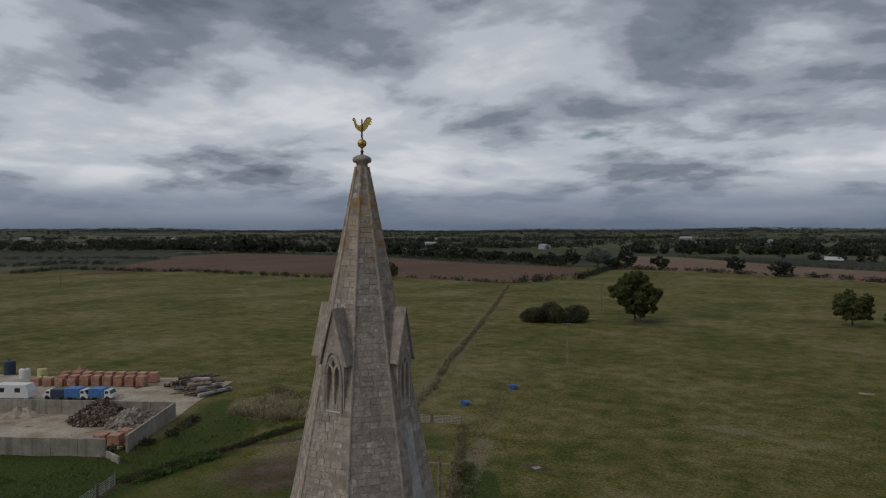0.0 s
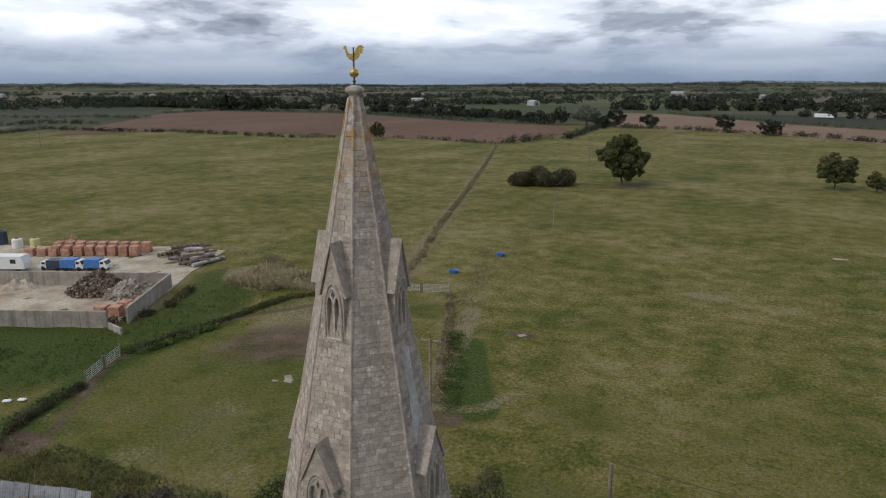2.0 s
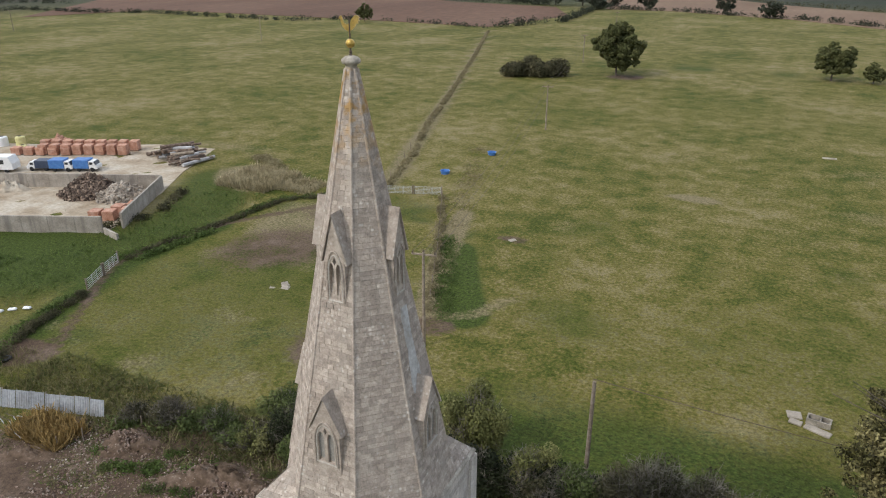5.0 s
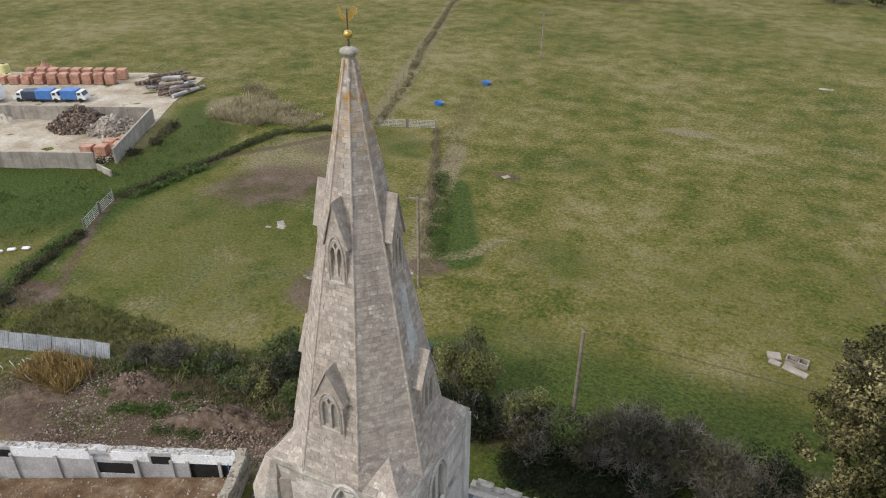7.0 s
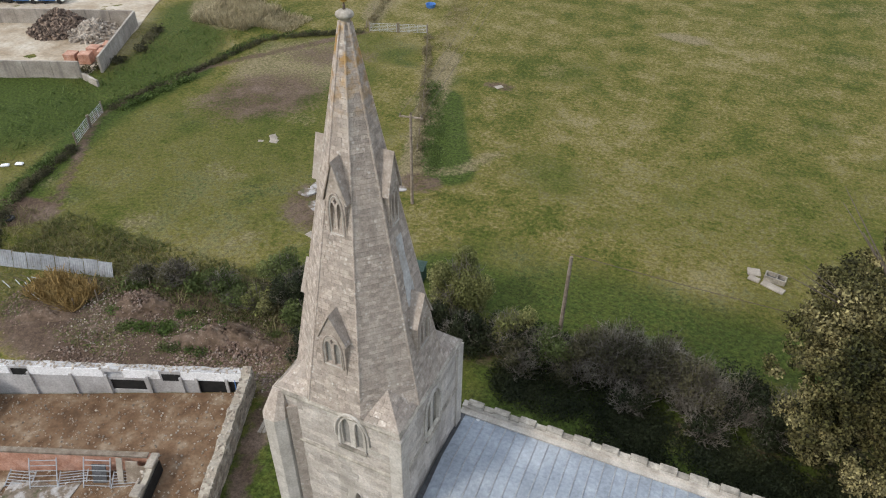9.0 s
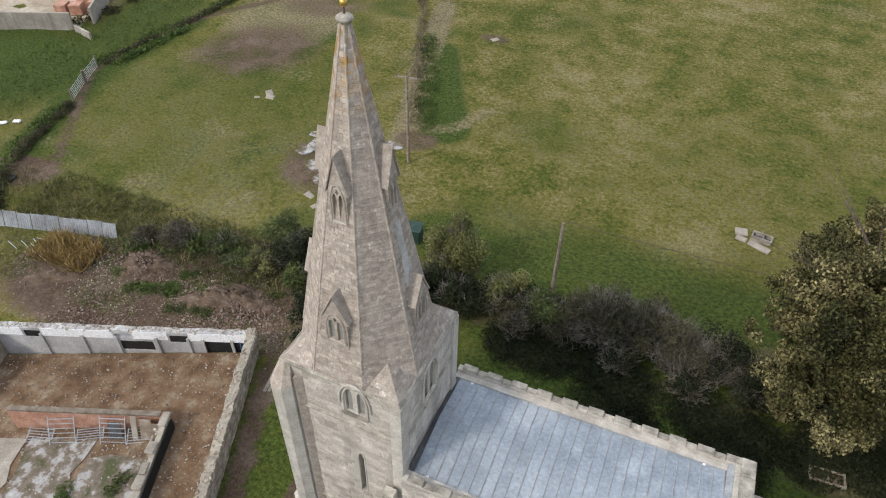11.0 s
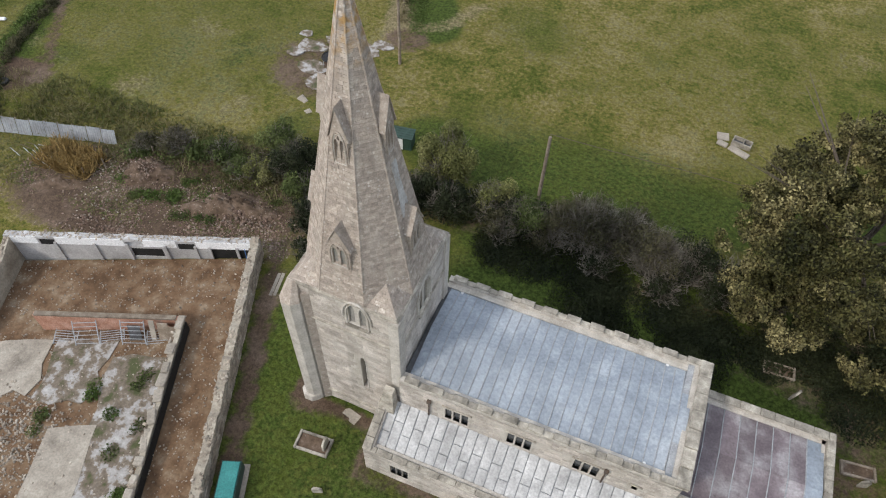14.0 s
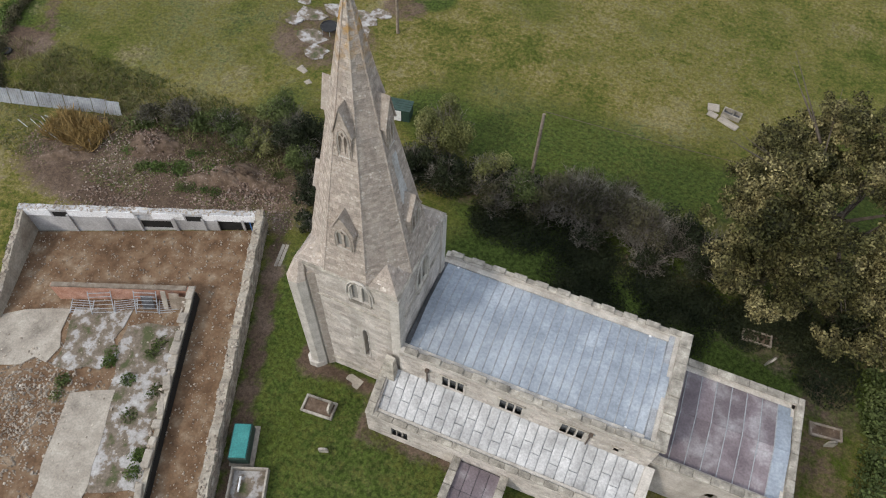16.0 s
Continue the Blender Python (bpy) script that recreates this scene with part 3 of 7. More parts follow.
def build_ground():
    xs, ys = spread(-96, 44, 0.8, 4900), spread(-30, 100, 0.8, 4900)
    X, Y = np.meshgrid(xs, ys)
    R = np.hypot(X, Y)
    rng = np.random.default_rng(4)
    near = 1 - smooth(120, 260, R)
    Z = gz(X, Y) + near * (0.06 * np.sin(X * 0.61 + 1.3 * np.sin(Y * 0.37)) * np.sin(Y * 0.53) + rng.normal(size=X.shape) * 0.02)
    swell = 0.5 + 0.25 * np.sin(X * 0.0011 + 1.0) + 0.25 * np.sin(Y * 0.0017 + X * 0.0007)
    Z += smooth(2300, 4700, R) * (9 + 16 * swell)
    lush = np.maximum.reduce([
        0.50 * ellipse(X, Y, 2, -6, 16, 18), 0.6 * along(X, Y, [(4, 8), (18, 8.5), (28, 9)], 5), 0.9 * along(X, Y, [(-20, 50), (-15.5, 41), (-12.5, 36)], 3.6),
        0.60 * ellipse(X, Y, -66, 25, 20, 11, 20, 0.5), 0.30 * ellipse(X, Y, -38, 26, 22, 22, 25, 0.7), 0.32 * ellipse(X, Y, -30, 22, 16, 8, 15, 0.6), 0.5 * ellipse(X, Y, -3, 190, 9, 3, 20), 0.5 * ellipse(X, Y, 8, 206, 8, 3, 10), 0.5 * ellipse(X, Y, -14, 210, 8, 3, 10), 0.22 * ellipse(X, Y, 22, 40, 26, 14, 0, 0.8), 0.55 * along(X, Y, [(3, 14), (12, 14.5), (24, 13), (30, 10)], 6), 0.30 * ellipse(X, Y, -38, 60, 9, 4, 20), 0.30 * ellipse(X, Y, -38, 17, 16, 6, 15), 0.5 * ellipse(X, Y, 10, 23, 15, 5, 0, 0.7), 0.5 * along(X, Y, [(-6, 21), (8, 20), (22, 24), (34, 28)], 5), 0.3 * ellipse(X, Y, -2, 24, 6, 5), 0.6 * along(X, Y, [(-46, 15), (-51, 30), (-50, 44)], 3.0),
        0.5 * along(X, Y, [(-64, 60), (-56, 47), (-54, 36)], 8), 0.5 * ellipse(X, Y, -34, 49, 3, 3), 0.12 * ellipse(X, Y, -3, 150, 60, 26, -10)])
    dry = np.maximum.reduce([
        0.6 * along(X, Y, [(-24, 62), (-20, 47), (-16, 35)], 2.2), 0.42 * along(X, Y, [(-16, 34), (-11.5, 36.5), (-9.5, 41)], 1.4), 0.5 * ellipse(X, Y, -40, 50, 8, 9, 20),
        0.5 * along(X, Y, [(-40, 70), (-62, 137), (-113, 284)], 3.0), 0.16 * ellipse(X, Y, -6, 52, 14, 22, 20), 0.6 * ellipse(X, Y, 2.5, 81.6, 4.0, 1.6), 0.28 * along(X, Y, [(-90, 75), (-70, 76), (-55, 64)], 4),
        0.12 * along(X, Y, [(-14, 60), (-30, 120)], 6), 0.6 * ellipse(X, Y, -60, 62, 5, 8, 60)])
    bare = np.maximum.reduce([
        0.5 * ellipse(X, Y, -38.5, 42, 9, 7, 55, 0.6), 0.45 * ellipse(X, Y, -38, 55, 7, 4, 20, 0.6), 0.85 * ellipse(X, Y, -22, 7.5, 13, 5.5, 18), 0.85 * ellipse(X, Y, -44.5, 12.8, 3.6, 2.4, 30), 0.48 * ellipse(X, Y, -19, 26, 5.5, 5),
        0.7 * along(X, Y, [(-3.9, -2), (-3.6, -3.9), (-1, -3.7), (1, -3.7)], 0.9), 0.6 * along(X, Y, [(-11, 5.5), (-3.2, -14)], 1.1), 0.5 * along(X, Y, [(1.4, -4), (1.5, -6.4), (8, -6.3)], 0.7),
        # under thicket and trees the brown patches also carry their shade
        0.4 * along(X, Y, [(-4, 14), (4, 14.5)], 3), 0.34 * along(X, Y, [(11, 12.6), (19, 11.6), (27, 10)], 3.6), 0.4 * ellipse(X, Y, 25, 13.5, 9, 5), 0.45 * ellipse(X, Y, 28.3, 5, 2.4, 8), 0.5 * along(X, Y, [(-41, 14), (-52, 30), (-50, 45), (-38, 64)], 1.2),
        0.5 * ellipse(X, Y, -14, 33, 2.5, 2), 0.6 * ellipse(X, Y, -14, 10, 5, 5), 0.62 * along(X, Y, [(-42, 176), (-26, 186)], 4), 0.5 * ellipse(X, Y, -15, 56, 2.2, 1.3)])
    pick = random.Random(23)

    def blotches(n, x0, x1, y0, y1, size, k):
        """Soft uneven patches strewn over a stretch of pasture."""
        out = np.zeros_like(X)
        for _ in range(n):
            a = pick.uniform(*size)
            out = np.maximum(out, k * pick.uniform(0.6, 1.1) * ellipse(X, Y, pick.uniform(x0, x1), pick.uniform(y0, y1), a, a * pick.uniform(0.35, 0.8), pick.uniform(0, 180), 0.8))
        return out

    lush = np.maximum(lush, np.maximum(blotches(26, -50, -14, 12, 60, (1.2, 4.5), 0.42), blotches(26, -10, 44, 18, 75, (1.5, 6), 0.30)))
    dry = np.maximum(dry, np.maximum(blotches(16, -48, -16, 14, 60, (1.0, 3.5), 0.30), blotches(34, -12, 44, 24, 120, (2.0, 9), 0.26)))
    dry = np.maximum(dry, 0.10 * ellipse(X, Y, 12, 72, 40, 34, 0, 0.7))
    bare = np.maximum(bare, blotches(9, -46, -18, 16, 60, (0.8, 2.2), 0.34))
    far = smooth(420, 560, R)
    n, k = len(xs), len(ys)
    idx = np.arange(n * k).reshape(k, n)
    faces = np.stack([idx[:-1, :-1], idx[:-1, 1:], idx[1:, 1:], idx[1:, :-1]], -1).reshape(-1, 4)
    me = leaf_like(np.stack([X.ravel(), Y.ravel(), Z.ravel()], 1), faces, "ground")
    for name, values in (("lush", lush), ("dry", dry), ("bare", bare), ("far", far)):
        at = me.attributes.new(name, "FLOAT", "POINT")
        at.data.foreach_set("value", np.ascontiguousarray(values, dtype=np.float32).ravel())
    me.materials.append(M["grass"])
    me.polygons.foreach_set("use_smooth", [True] * len(me.polygons))
    tagged(new("ground", me), "olive-green pasture with dry, lush and bare earthy patches", "ground", kind="structure")


def leaf_like(verts, faces, name):
    me = bpy.data.meshes.new(name)
    me.vertices.add(len(verts))
    me.vertices.foreach_set("co", np.ascontiguousarray(verts, dtype=np.float32).ravel())
    me.loops.add(faces.size)
    me.loops.foreach_set("vertex_index", np.ascontiguousarray(faces, dtype=np.int32).ravel())
    me.polygons.add(len(faces))
    me.polygons.foreach_set("loop_start", np.arange(0, faces.size, faces.shape[1], dtype=np.int32))
    me.update(calc_edges=True)
    return me


def sheet(name, outline, mat, label, category, lift=0.05, kind="structure", step=None, ragged=0.0, seed=1):
    """A patch of ground laid over the sheet; its edge may be ragged."""
    rng = random.Random(seed)
    pts = []
    for (ax, ay), (bx, by) in zip(outline, outline[1:] + outline[:1]):
        k = max(1, int(math.hypot(bx - ax, by - ay) / (step or 1e9)))
        for i in range(k):
            t = i / k
            pts.append((ax + (bx - ax) * t + rng.uniform(-ragged, ragged), ay + (by - ay) * t + rng.uniform(-ragged, ragged)))
    bm = bmesh.new()
    vs = [bm.verts.new((x, y, 0)) for x, y in pts]
    es = [bm.edges.new((vs[i], vs[(i + 1) % len(vs)])) for i in range(len(vs))]
    bmesh.ops.triangle_fill(bm, use_beauty=True, edges=es)
    if step:
        xs = [p[0] for p in pts]
        ys = [p[1] for p in pts]
        for axis, lo, hi in ((0, min(xs), max(xs)), (1, min(ys), max(ys))):
            g = lo + step
            while g < hi:
                co, no = [0, 0, 0], [0, 0, 0]
                co[axis], no[axis] = g, 1
                bmesh.ops.bisect_plane(bm, geom=bm.verts[:] + bm.edges[:] + bm.faces[:], plane_co=co, plane_no=no)
                g += step
    for v in bm.verts:
        v.co.z = gzf(v.co.x, v.co.y) + lift
    skirt = bmesh.ops.extrude_face_region(bm, geom=bm.faces[:])
    bmesh.ops.translate(bm, vec=(0, 0, -lift - 0.25), verts=[g for g in skirt["geom"] if isinstance(g, bmesh.types.BMVert)])
    bmesh.ops.recalc_face_normals(bm, faces=bm.faces)
    return tagged(part(name, bm, mat), label, category, kind=kind)


build_ground()
sheet("ploughed_field", [(-367, 240), (-412, 302), (-540, 474), (-545, 553), (-368, 552), (-217, 473), (-135, 452), (-106, 385), (-121, 304), (-208, 312), (-345, 314)],
      M["plough"], "bare reddish-brown ploughed field beyond the pasture", "field", 0.12)
sheet("ploughed_field", [(-100, 446), (-156, 677), (-103, 672), (4, 534), (75, 470), (120, 330), (47, 374), (6, 414), (-59, 447)],
      M["plough_pale"], "pale brown ploughed field behind a hedge", "field", 0.12)


# ---- the church ----
church = thing("church", "medieval limestone church with a broach spire and lead roofs", "church")
rng = random.Random(11)
Z_EAVE, Z_TOP, R_TOP, SLOPE = 13.5, 28.5, 0.15, 0.1857
HALF = 2.93


def inr(z):
    return R_TOP + (Z_TOP - z) * SLOPE


def face_axes(k):
    """Normal and along-axis of octagon face k: 0 south, 1 south-east, and so on anticlockwise."""
    g = radians(-90 + 45 * k)
    n = Vector((math.cos(g), math.sin(g), 0))
    return n, Vector((-n.y, n.x, 0))


def build_spire():
    T8 = math.tan(math.pi / 8)
    verts, faces = [], []
    for z in (Z_EAVE, Z_TOP):
        for k in range(8):
            n, u = face_axes(k)
            verts.append(n * inr(z) - u * inr(z) * T8 + Vector((0, 0, z)))
    for k in range(8):
        faces.append((k, (k + 1) % 8, 8 + (k + 1) % 8, 8 + k))
    faces += [tuple(range(7, -1, -1)), tuple(range(8, 16))]
    spire = part("spire", (verts, faces), M["mortar"], church, "octagonal weathered grey limestone spire with lichen")
    singles, rest = [], []
    L = math.hypot(1, SLOPE)
    for k in range(8):
        n, u = face_axes(k)
        v = (Vector((0, 0, 1)) - n * SLOPE) / L
        nn = (n + Vector((0, 0, SLOPE))) / L
        o = n * inr(Z_EAVE) + Vector((0, 0, Z_EAVE))
        half = lambda h: inr(Z_EAVE + h / L) * T8 - 0.004  # noqa: E731
        made = courses(o, u, v, nn, (Z_TOP - Z_EAVE) * L - 0.1, lambda h: -half(h), half, rng, 0.165, (0.20, 0.42), 0.010, (0.004, 0.020), inset=0.007)
        for s in made:
            z = s[0][0].z
            (singles if k in (0, 1) and 15.6 < z < 24.6 and len(singles) < 300 else rest).append(s)
    for s in singles:
        part("stone", s, M["spire_piece"], spire)
    tagged(part("stonework", gather(rest), M["spire"], spire), kind="stuff")
    # roll mouldings up the arrises
    for k in range(8):
        n, u = face_axes(k)
        pts = [n * inr(z) - u * inr(z) * T8 + Vector((0, 0, z)) for z in np.linspace(Z_EAVE + 1.0 * (k % 2), Z_TOP - 0.1, 12)]
        part("arris", tube([p * 1.0 + Vector((0, 0, 0)) for p in pts], 0.045, 6), M["spire"], spire)
    # cap stone, rod, ball
    part("capstone", lathe([(0.13, -0.1), (0.17, -0.06), (0.17, 0.0), (0.26, 0.04), (0.29, 0.10), (0.27, 0.17), (0.18, 0.23), (0.08, 0.26)], 24, (0, 0, Z_TOP)), M["coping"], spire, "rounded mossy capstone", True)
    part("rod", lathe([(0.03, 0.0), (0.05, 0.06), (0.03, 0.1), (0.055, 0.15), (0.025, 0.19), (0.02, 1.1)], 10, (0, 0, Z_TOP + 0.22)), M["iron"], spire)
    ball = [(0.135 * math.cos(a), 0.135 * math.sin(a)) for a in np.linspace(-1.45, 1.45, 12)]
    part("ball", lathe(ball, 20, (0, 0, Z_TOP + 0.60)), M["gold"], spire, "gilded copper ball", True)
    return spire


spire = build_spire()


def build_cock():
    out = [(-0.30, 0.36), (-0.27, 0.43), (-0.22, 0.44), (-0.19, 0.36), (-0.16, 0.24), (-0.08, 0.20), (0.03, 0.25), (0.08, 0.36), (0.15, 0.44), (0.24, 0.45), (0.31, 0.38),
           (0.26, 0.37), (0.31, 0.29), (0.24, 0.30), (0.27, 0.22), (0.20, 0.22), (0.16, 0.13), (0.08, 0.05), (0.02, 0.02), (0.015, -0.12), (-0.035, -0.12), (-0.03, 0.01), (-0.12, 0.05), (-0.2, 0.14), (-0.24, 0.25), (-0.25, 0.33)]
    bm = plate(out, [], 0.035)
    bmesh.ops.transform(bm, matrix=pose(0, 0, Z_TOP + 0.93, 0, 0, 22), verts=bm.verts)
    tagged(part("weathercock", bm, M["gold"]), "gilded weathervane figure on the spire's rod", "weathervane")


build_cock()


def build_lucarne(k, r_front, z_bot, z_eave, z_tip, w, lights):
    """A gabled spire light: a front with two lancets, cheeks, and a roof of two slabs dying into the spire."""
    n, u = face_axes(k)
    m = Matrix((( u.x, -n.x, 0, n.x * r_front), (u.y, -n.y, 0, n.y * r_front), (0, 0, 1, 0), (0, 0, 0, 1)))
    lw, zs = w * 0.23, z_bot + 0.34 * (z_eave - z_bot)
    z1 = z_eave - 0.12
    holes = [arch(c, lw, zs, z1 - 0.28, z1, 4) for c in (-w * 0.17, w * 0.17)]
    holes.append([(0.0, z1 - 0.06), (-0.07, z1 + 0.06), (0.0, z1 + 0.2), (0.07, z1 + 0.06)])
    outer = [(-w / 2, z_bot), (-w / 2, z_eave), (0, z_tip), (w / 2, z_eave), (w / 2, z_bot)]
    front = part("lucarne", plate(outer, holes, 0.16, m), M["spire"], spire, "gabled stone spire light with two lancets")
    back = r_front - inr(z_tip) + 0.1
    deep = r_front - inr(z_eave) + 0.12
    cheeks = []
    for s in (-1, 1):
        b = bmesh.new()
        x0, x1 = s * (w / 2), s * (w / 2 - 0.09)
        zlow = Z_TOP - (r_front - R_TOP) / SLOPE
        pts = [(0.161, max(z_bot, zlow) - 0.05), (0.161, z_eave), (deep, z_eave)]
        lo = [b.verts.new((x0, y, z)) for y, z in pts]
        hi = [b.verts.new((x1, y, z)) for y, z in pts]
        b.faces.new(lo)
        b.faces.new(hi[::-1])
        for i in range(3):
            b.faces.new((lo[i], hi[i], hi[(i + 1) % 3], lo[(i + 1) % 3]))
        bmesh.ops.transform(b, matrix=m, verts=b.verts)
        bmesh.ops.recalc_face_normals(b, faces=b.faces)
        cheeks.append(b)
    hold(part("lucarne_cheeks", join(*cheeks), M["spire"], None), spire)
    for s in (-1, 1):
        b = bmesh.new()
        e, t = Vector((s * (w / 2 + 0.07), 0, z_eave - 0.10)), Vector((0, 0, z_tip + 0.03))
        nrm = Vector((s * (t.z - e.z), 0, abs(e.x))).normalized() * 0.07
        ring = []
        for p, y0, y1 in ((e, -0.06, deep), (t, -0.06, back + 0.05)):
            ring.append([b.verts.new((p.x, y, p.z)) for y in (y0, y1)])
            ring.append([b.verts.new((p.x + nrm.x * (0 if p is t else 1), y, p.z + nrm.z * (1.4 if p is t else 1))) for y in (y0, y1)])
        (a, a2, c, c2) = ring
        for q in ((a[0], a[1], c[1], c[0]), (a2[0], c2[0], c2[1], a2[1]), (a[0], c[0], c2[0], a2[0]), (a[1], a2[1], c2[1], c[1]), (a[0], a2[0], a2[1], a[1]), (c[0], c[1], c2[1], c2[0])):
            b.faces.new(q)
        bmesh.ops.transform(b, matrix=m, verts=b.verts)
        bmesh.ops.recalc_face_normals(b, faces=b.faces)
        part("lucarne_roof", b, M["spire"], spire)
    # hood, mullion face, sill and the dark or louvred space behind
    hood = arch(0, w * 0.80, zs - 0.1, z1 - 0.45, z_eave + 0.30, 6)
    part("hoodmould", tube([m @ Vector((x, -0.02, z)) for x, z in hood], 0.03, 5), M["spire"], spire)
    inner = arch(0, w * 0.66, zs - 0.06, z1 - 0.35, z_eave + 0.16, 6)
    part("window_frame", tube([m @ Vector((x, -0.005, z)) for x, z in inner], 0.022, 5), M["ashlar_plain"], spire)
    part("window_sill", tube([m @ Vector((x, -0.01, zs - 0.05)) for x in (-w * 0.36, w * 0.36)], 0.035, 5), M["ashlar_plain"], spire)
    part("lancet_back", join(plate(rect(-w * 0.36, w * 0.36, zs - 0.05, z1 + 0.25), [], 0.03, m @ pose(0, 0.20, 0))), M["dark"], spire)
    if lights:
        sl = []
        z = zs + 0.04
        while z < z1 - 0.12:
            sl.append(box(w * 0.68, 0.02, 0.12, (0, 0.10, z), rot=None))
            z += 0.11
        b = join(*sl)
        bmesh.ops.transform(b, matrix=m, verts=b.verts)
        part("louvre", b, M["louvre"], spire)


for k in (0, 2, 4, 6):
    build_lucarne(k, 1.47, 20.75, 22.80, 24.25, 0.74, False)
    build_lucarne(k, 2.58, 15.25, 17.2, 18.4, 1.10, True)

def lime_wash(k, z0, z1, w0, w1, side):
    """A pale patch on a spire face, proud of the stones."""
    n, u = face_axes(k)
    rnd = random.Random(17)
    ring = []
    for z, w in zip(np.linspace(z0, z1, 9), np.linspace(w0, w1, 9)):
        ring.append([n * (inr(z) + 0.028) + u * (side + s * (w / 2 + rnd.uniform(-0.05, 0.05))) + Vector((0, 0, z)) for s in (-1, 1)])
    verts = [p for pair in ring for p in pair] + [p - n * 0.1 for pair in ring for p in pair]
    faces = [(2 * i, 2 * i + 1, 2 * i + 3, 2 * i + 2) for i in range(8)]
    faces += [(2 * i, 2 * i + 2, 2 * i + 20, 2 * i + 18) for i in range(8)] + [(2 * i + 1, 2 * i + 19, 2 * i + 21, 2 * i + 3) for i in range(8)]
    part("lime_wash", (verts, faces), M["pale_thin"], spire, "pale strip on the east spire face")


lime_wash(2, 17.9, 20.9, 0.62, 0.34, -0.05)

# ---- the tower ----
BEL, SLIT_X = 0.75, 0.74
BASE = 0.6      # walls run down into the rise


def tower_face(k, holes):
    n, u = face_axes(k)
    m = Matrix(((u.x, -n.x, 0, n.x * HALF), (u.y, -n.y, 0, n.y * HALF), (0, 0, 1, 0), (0, 0, 0, 1)))
    w = HALF if k in (0, 4) else HALF - 0.7
    return part("tower_wall", plate(rect(-w, w, BASE, Z_EAVE + 0.06), holes, 0.68, m), M["ashlar_plain"], church, "cream limestone tower wall"), m, n, u


tower_wall_s, TM, TN, TU = tower_face(0, [arch(BEL - 0.30, 0.36, 11.65, 12.9, 13.3, 4), arch(BEL + 0.30, 0.36, 11.65, 12.9, 13.3, 4), arch(SLIT_X, 0.30, 4.95, 8.0, 8.35, 4)])
tower_wall_e, EM, EN, EU = tower_face(2, [arch(-0.28, 0.36, 10.6, 12.3, 12.8, 4), arch(0.28, 0.36, 10.6, 12.3, 12.8, 4)])
tower_face(4, [])
tower_face(6, [arch(0, 0.3, 5, 8, 8.3, 4)])


def near_hole(boxes):
    def skip(s, h, hs, hh):
        return any(x0 - hs < s < x1 + hs and z0 - hh < h + BASE < z1 + hh for x0, x1, z0, z1 in boxes)
    return skip


up_v = Vector((0, 0, 1))
ashlar = courses(TN * HALF + Vector((0, 0, BASE)), TU, up_v, TN, Z_EAVE - BASE, lambda h: -HALF, lambda h: HALF, rng, 0.30, (0.35, 0.8), 0.012, (0.006, 0.022),
                 near_hole([(BEL - 0.60, BEL + 0.60, 11.6, 13.3), (SLIT_X - 0.13, SLIT_X + 0.13, 5.0, 8.3)]))
tagged(part("stonework", gather(ashlar), M["ashlar"], tower_wall_s), kind="stuff")
ashlar = courses(EN * HALF + Vector((0, 0, BASE)), EU, up_v, EN, Z_EAVE - BASE, lambda h: -HALF, lambda h: HALF, rng, 0.30, (0.35, 0.8), 0.012, (0.006, 0.022),
                 near_hole([(-0.6, 0.6, 10.5, 13.0)]))
tagged(part("stonework", gather(ashlar), M["ashlar"], tower_wall_e), kind="stuff")

# belfry windows: hood, jambs, mullion, dark louvred space; slit with a splayed frame
for m, cx, zb, parent in ((TM, BEL, 11.6, tower_wall_s), (EM, 0.0, 10.55, tower_wall_e)):
    tall = 13.3 - 11.6 + (0.55 if parent is tower_wall_e else 0.0)
    part("hoodmould", tube([m @ Vector((x, -0.05, z)) for x, z in arch(cx, 1.55, zb + 0.55, zb + tall - 0.75, zb + tall + 0.42, 8)], 0.06, 6), M["ashlar_plain"], parent)
    part("window_frame", tube([m @ Vector((x, -0.02, z)) for x, z in arch(cx, 1.20, zb, zb + tall - 0.7, zb + tall + 0.22, 8)], 0.055, 6), M["ashlar_plain"], parent)
    for c in (cx - 0.3, cx + 0.3):
        part("window_frame", tube([m @ Vector((x, 0.03, z)) for x, z in arch(c, 0.42, zb, zb + tall - 0.42, zb + tall + 0.04, 6)], 0.04, 6), M["ashlar_plain"], parent)
    b = box(1.35, 0.22, 0.12, (cx, -0.04, zb - 0.1), 0.02)
    bmesh.ops.transform(b, matrix=m, verts=b.verts)
    part("window_sill", b, M["coping"], parent)
    b = plate(rect(cx - 0.6, cx + 0.6, zb, zb + tall + 0.1), [], 0.03, m @ pose(0, 0.12, 0))
    part("louvre", b, M["louvre"], parent, "pale grey belfry louvre boards")
b = plate(rect(SLIT_X - 0.2, SLIT_X + 0.2, 4.9, 8.5), [], 0.03, TM @ pose(0, 0.34, 0))
part("slit_back", b, M["glass_dark"], tower_wall_s)
part("window_frame", tube([TM @ Vector((x, -0.005, z)) for x, z in arch(SLIT_X, 0.36, 4.9, 7.98, 8.42, 5)], 0.045, 6), M["ashlar_plain"], tower_wall_s)
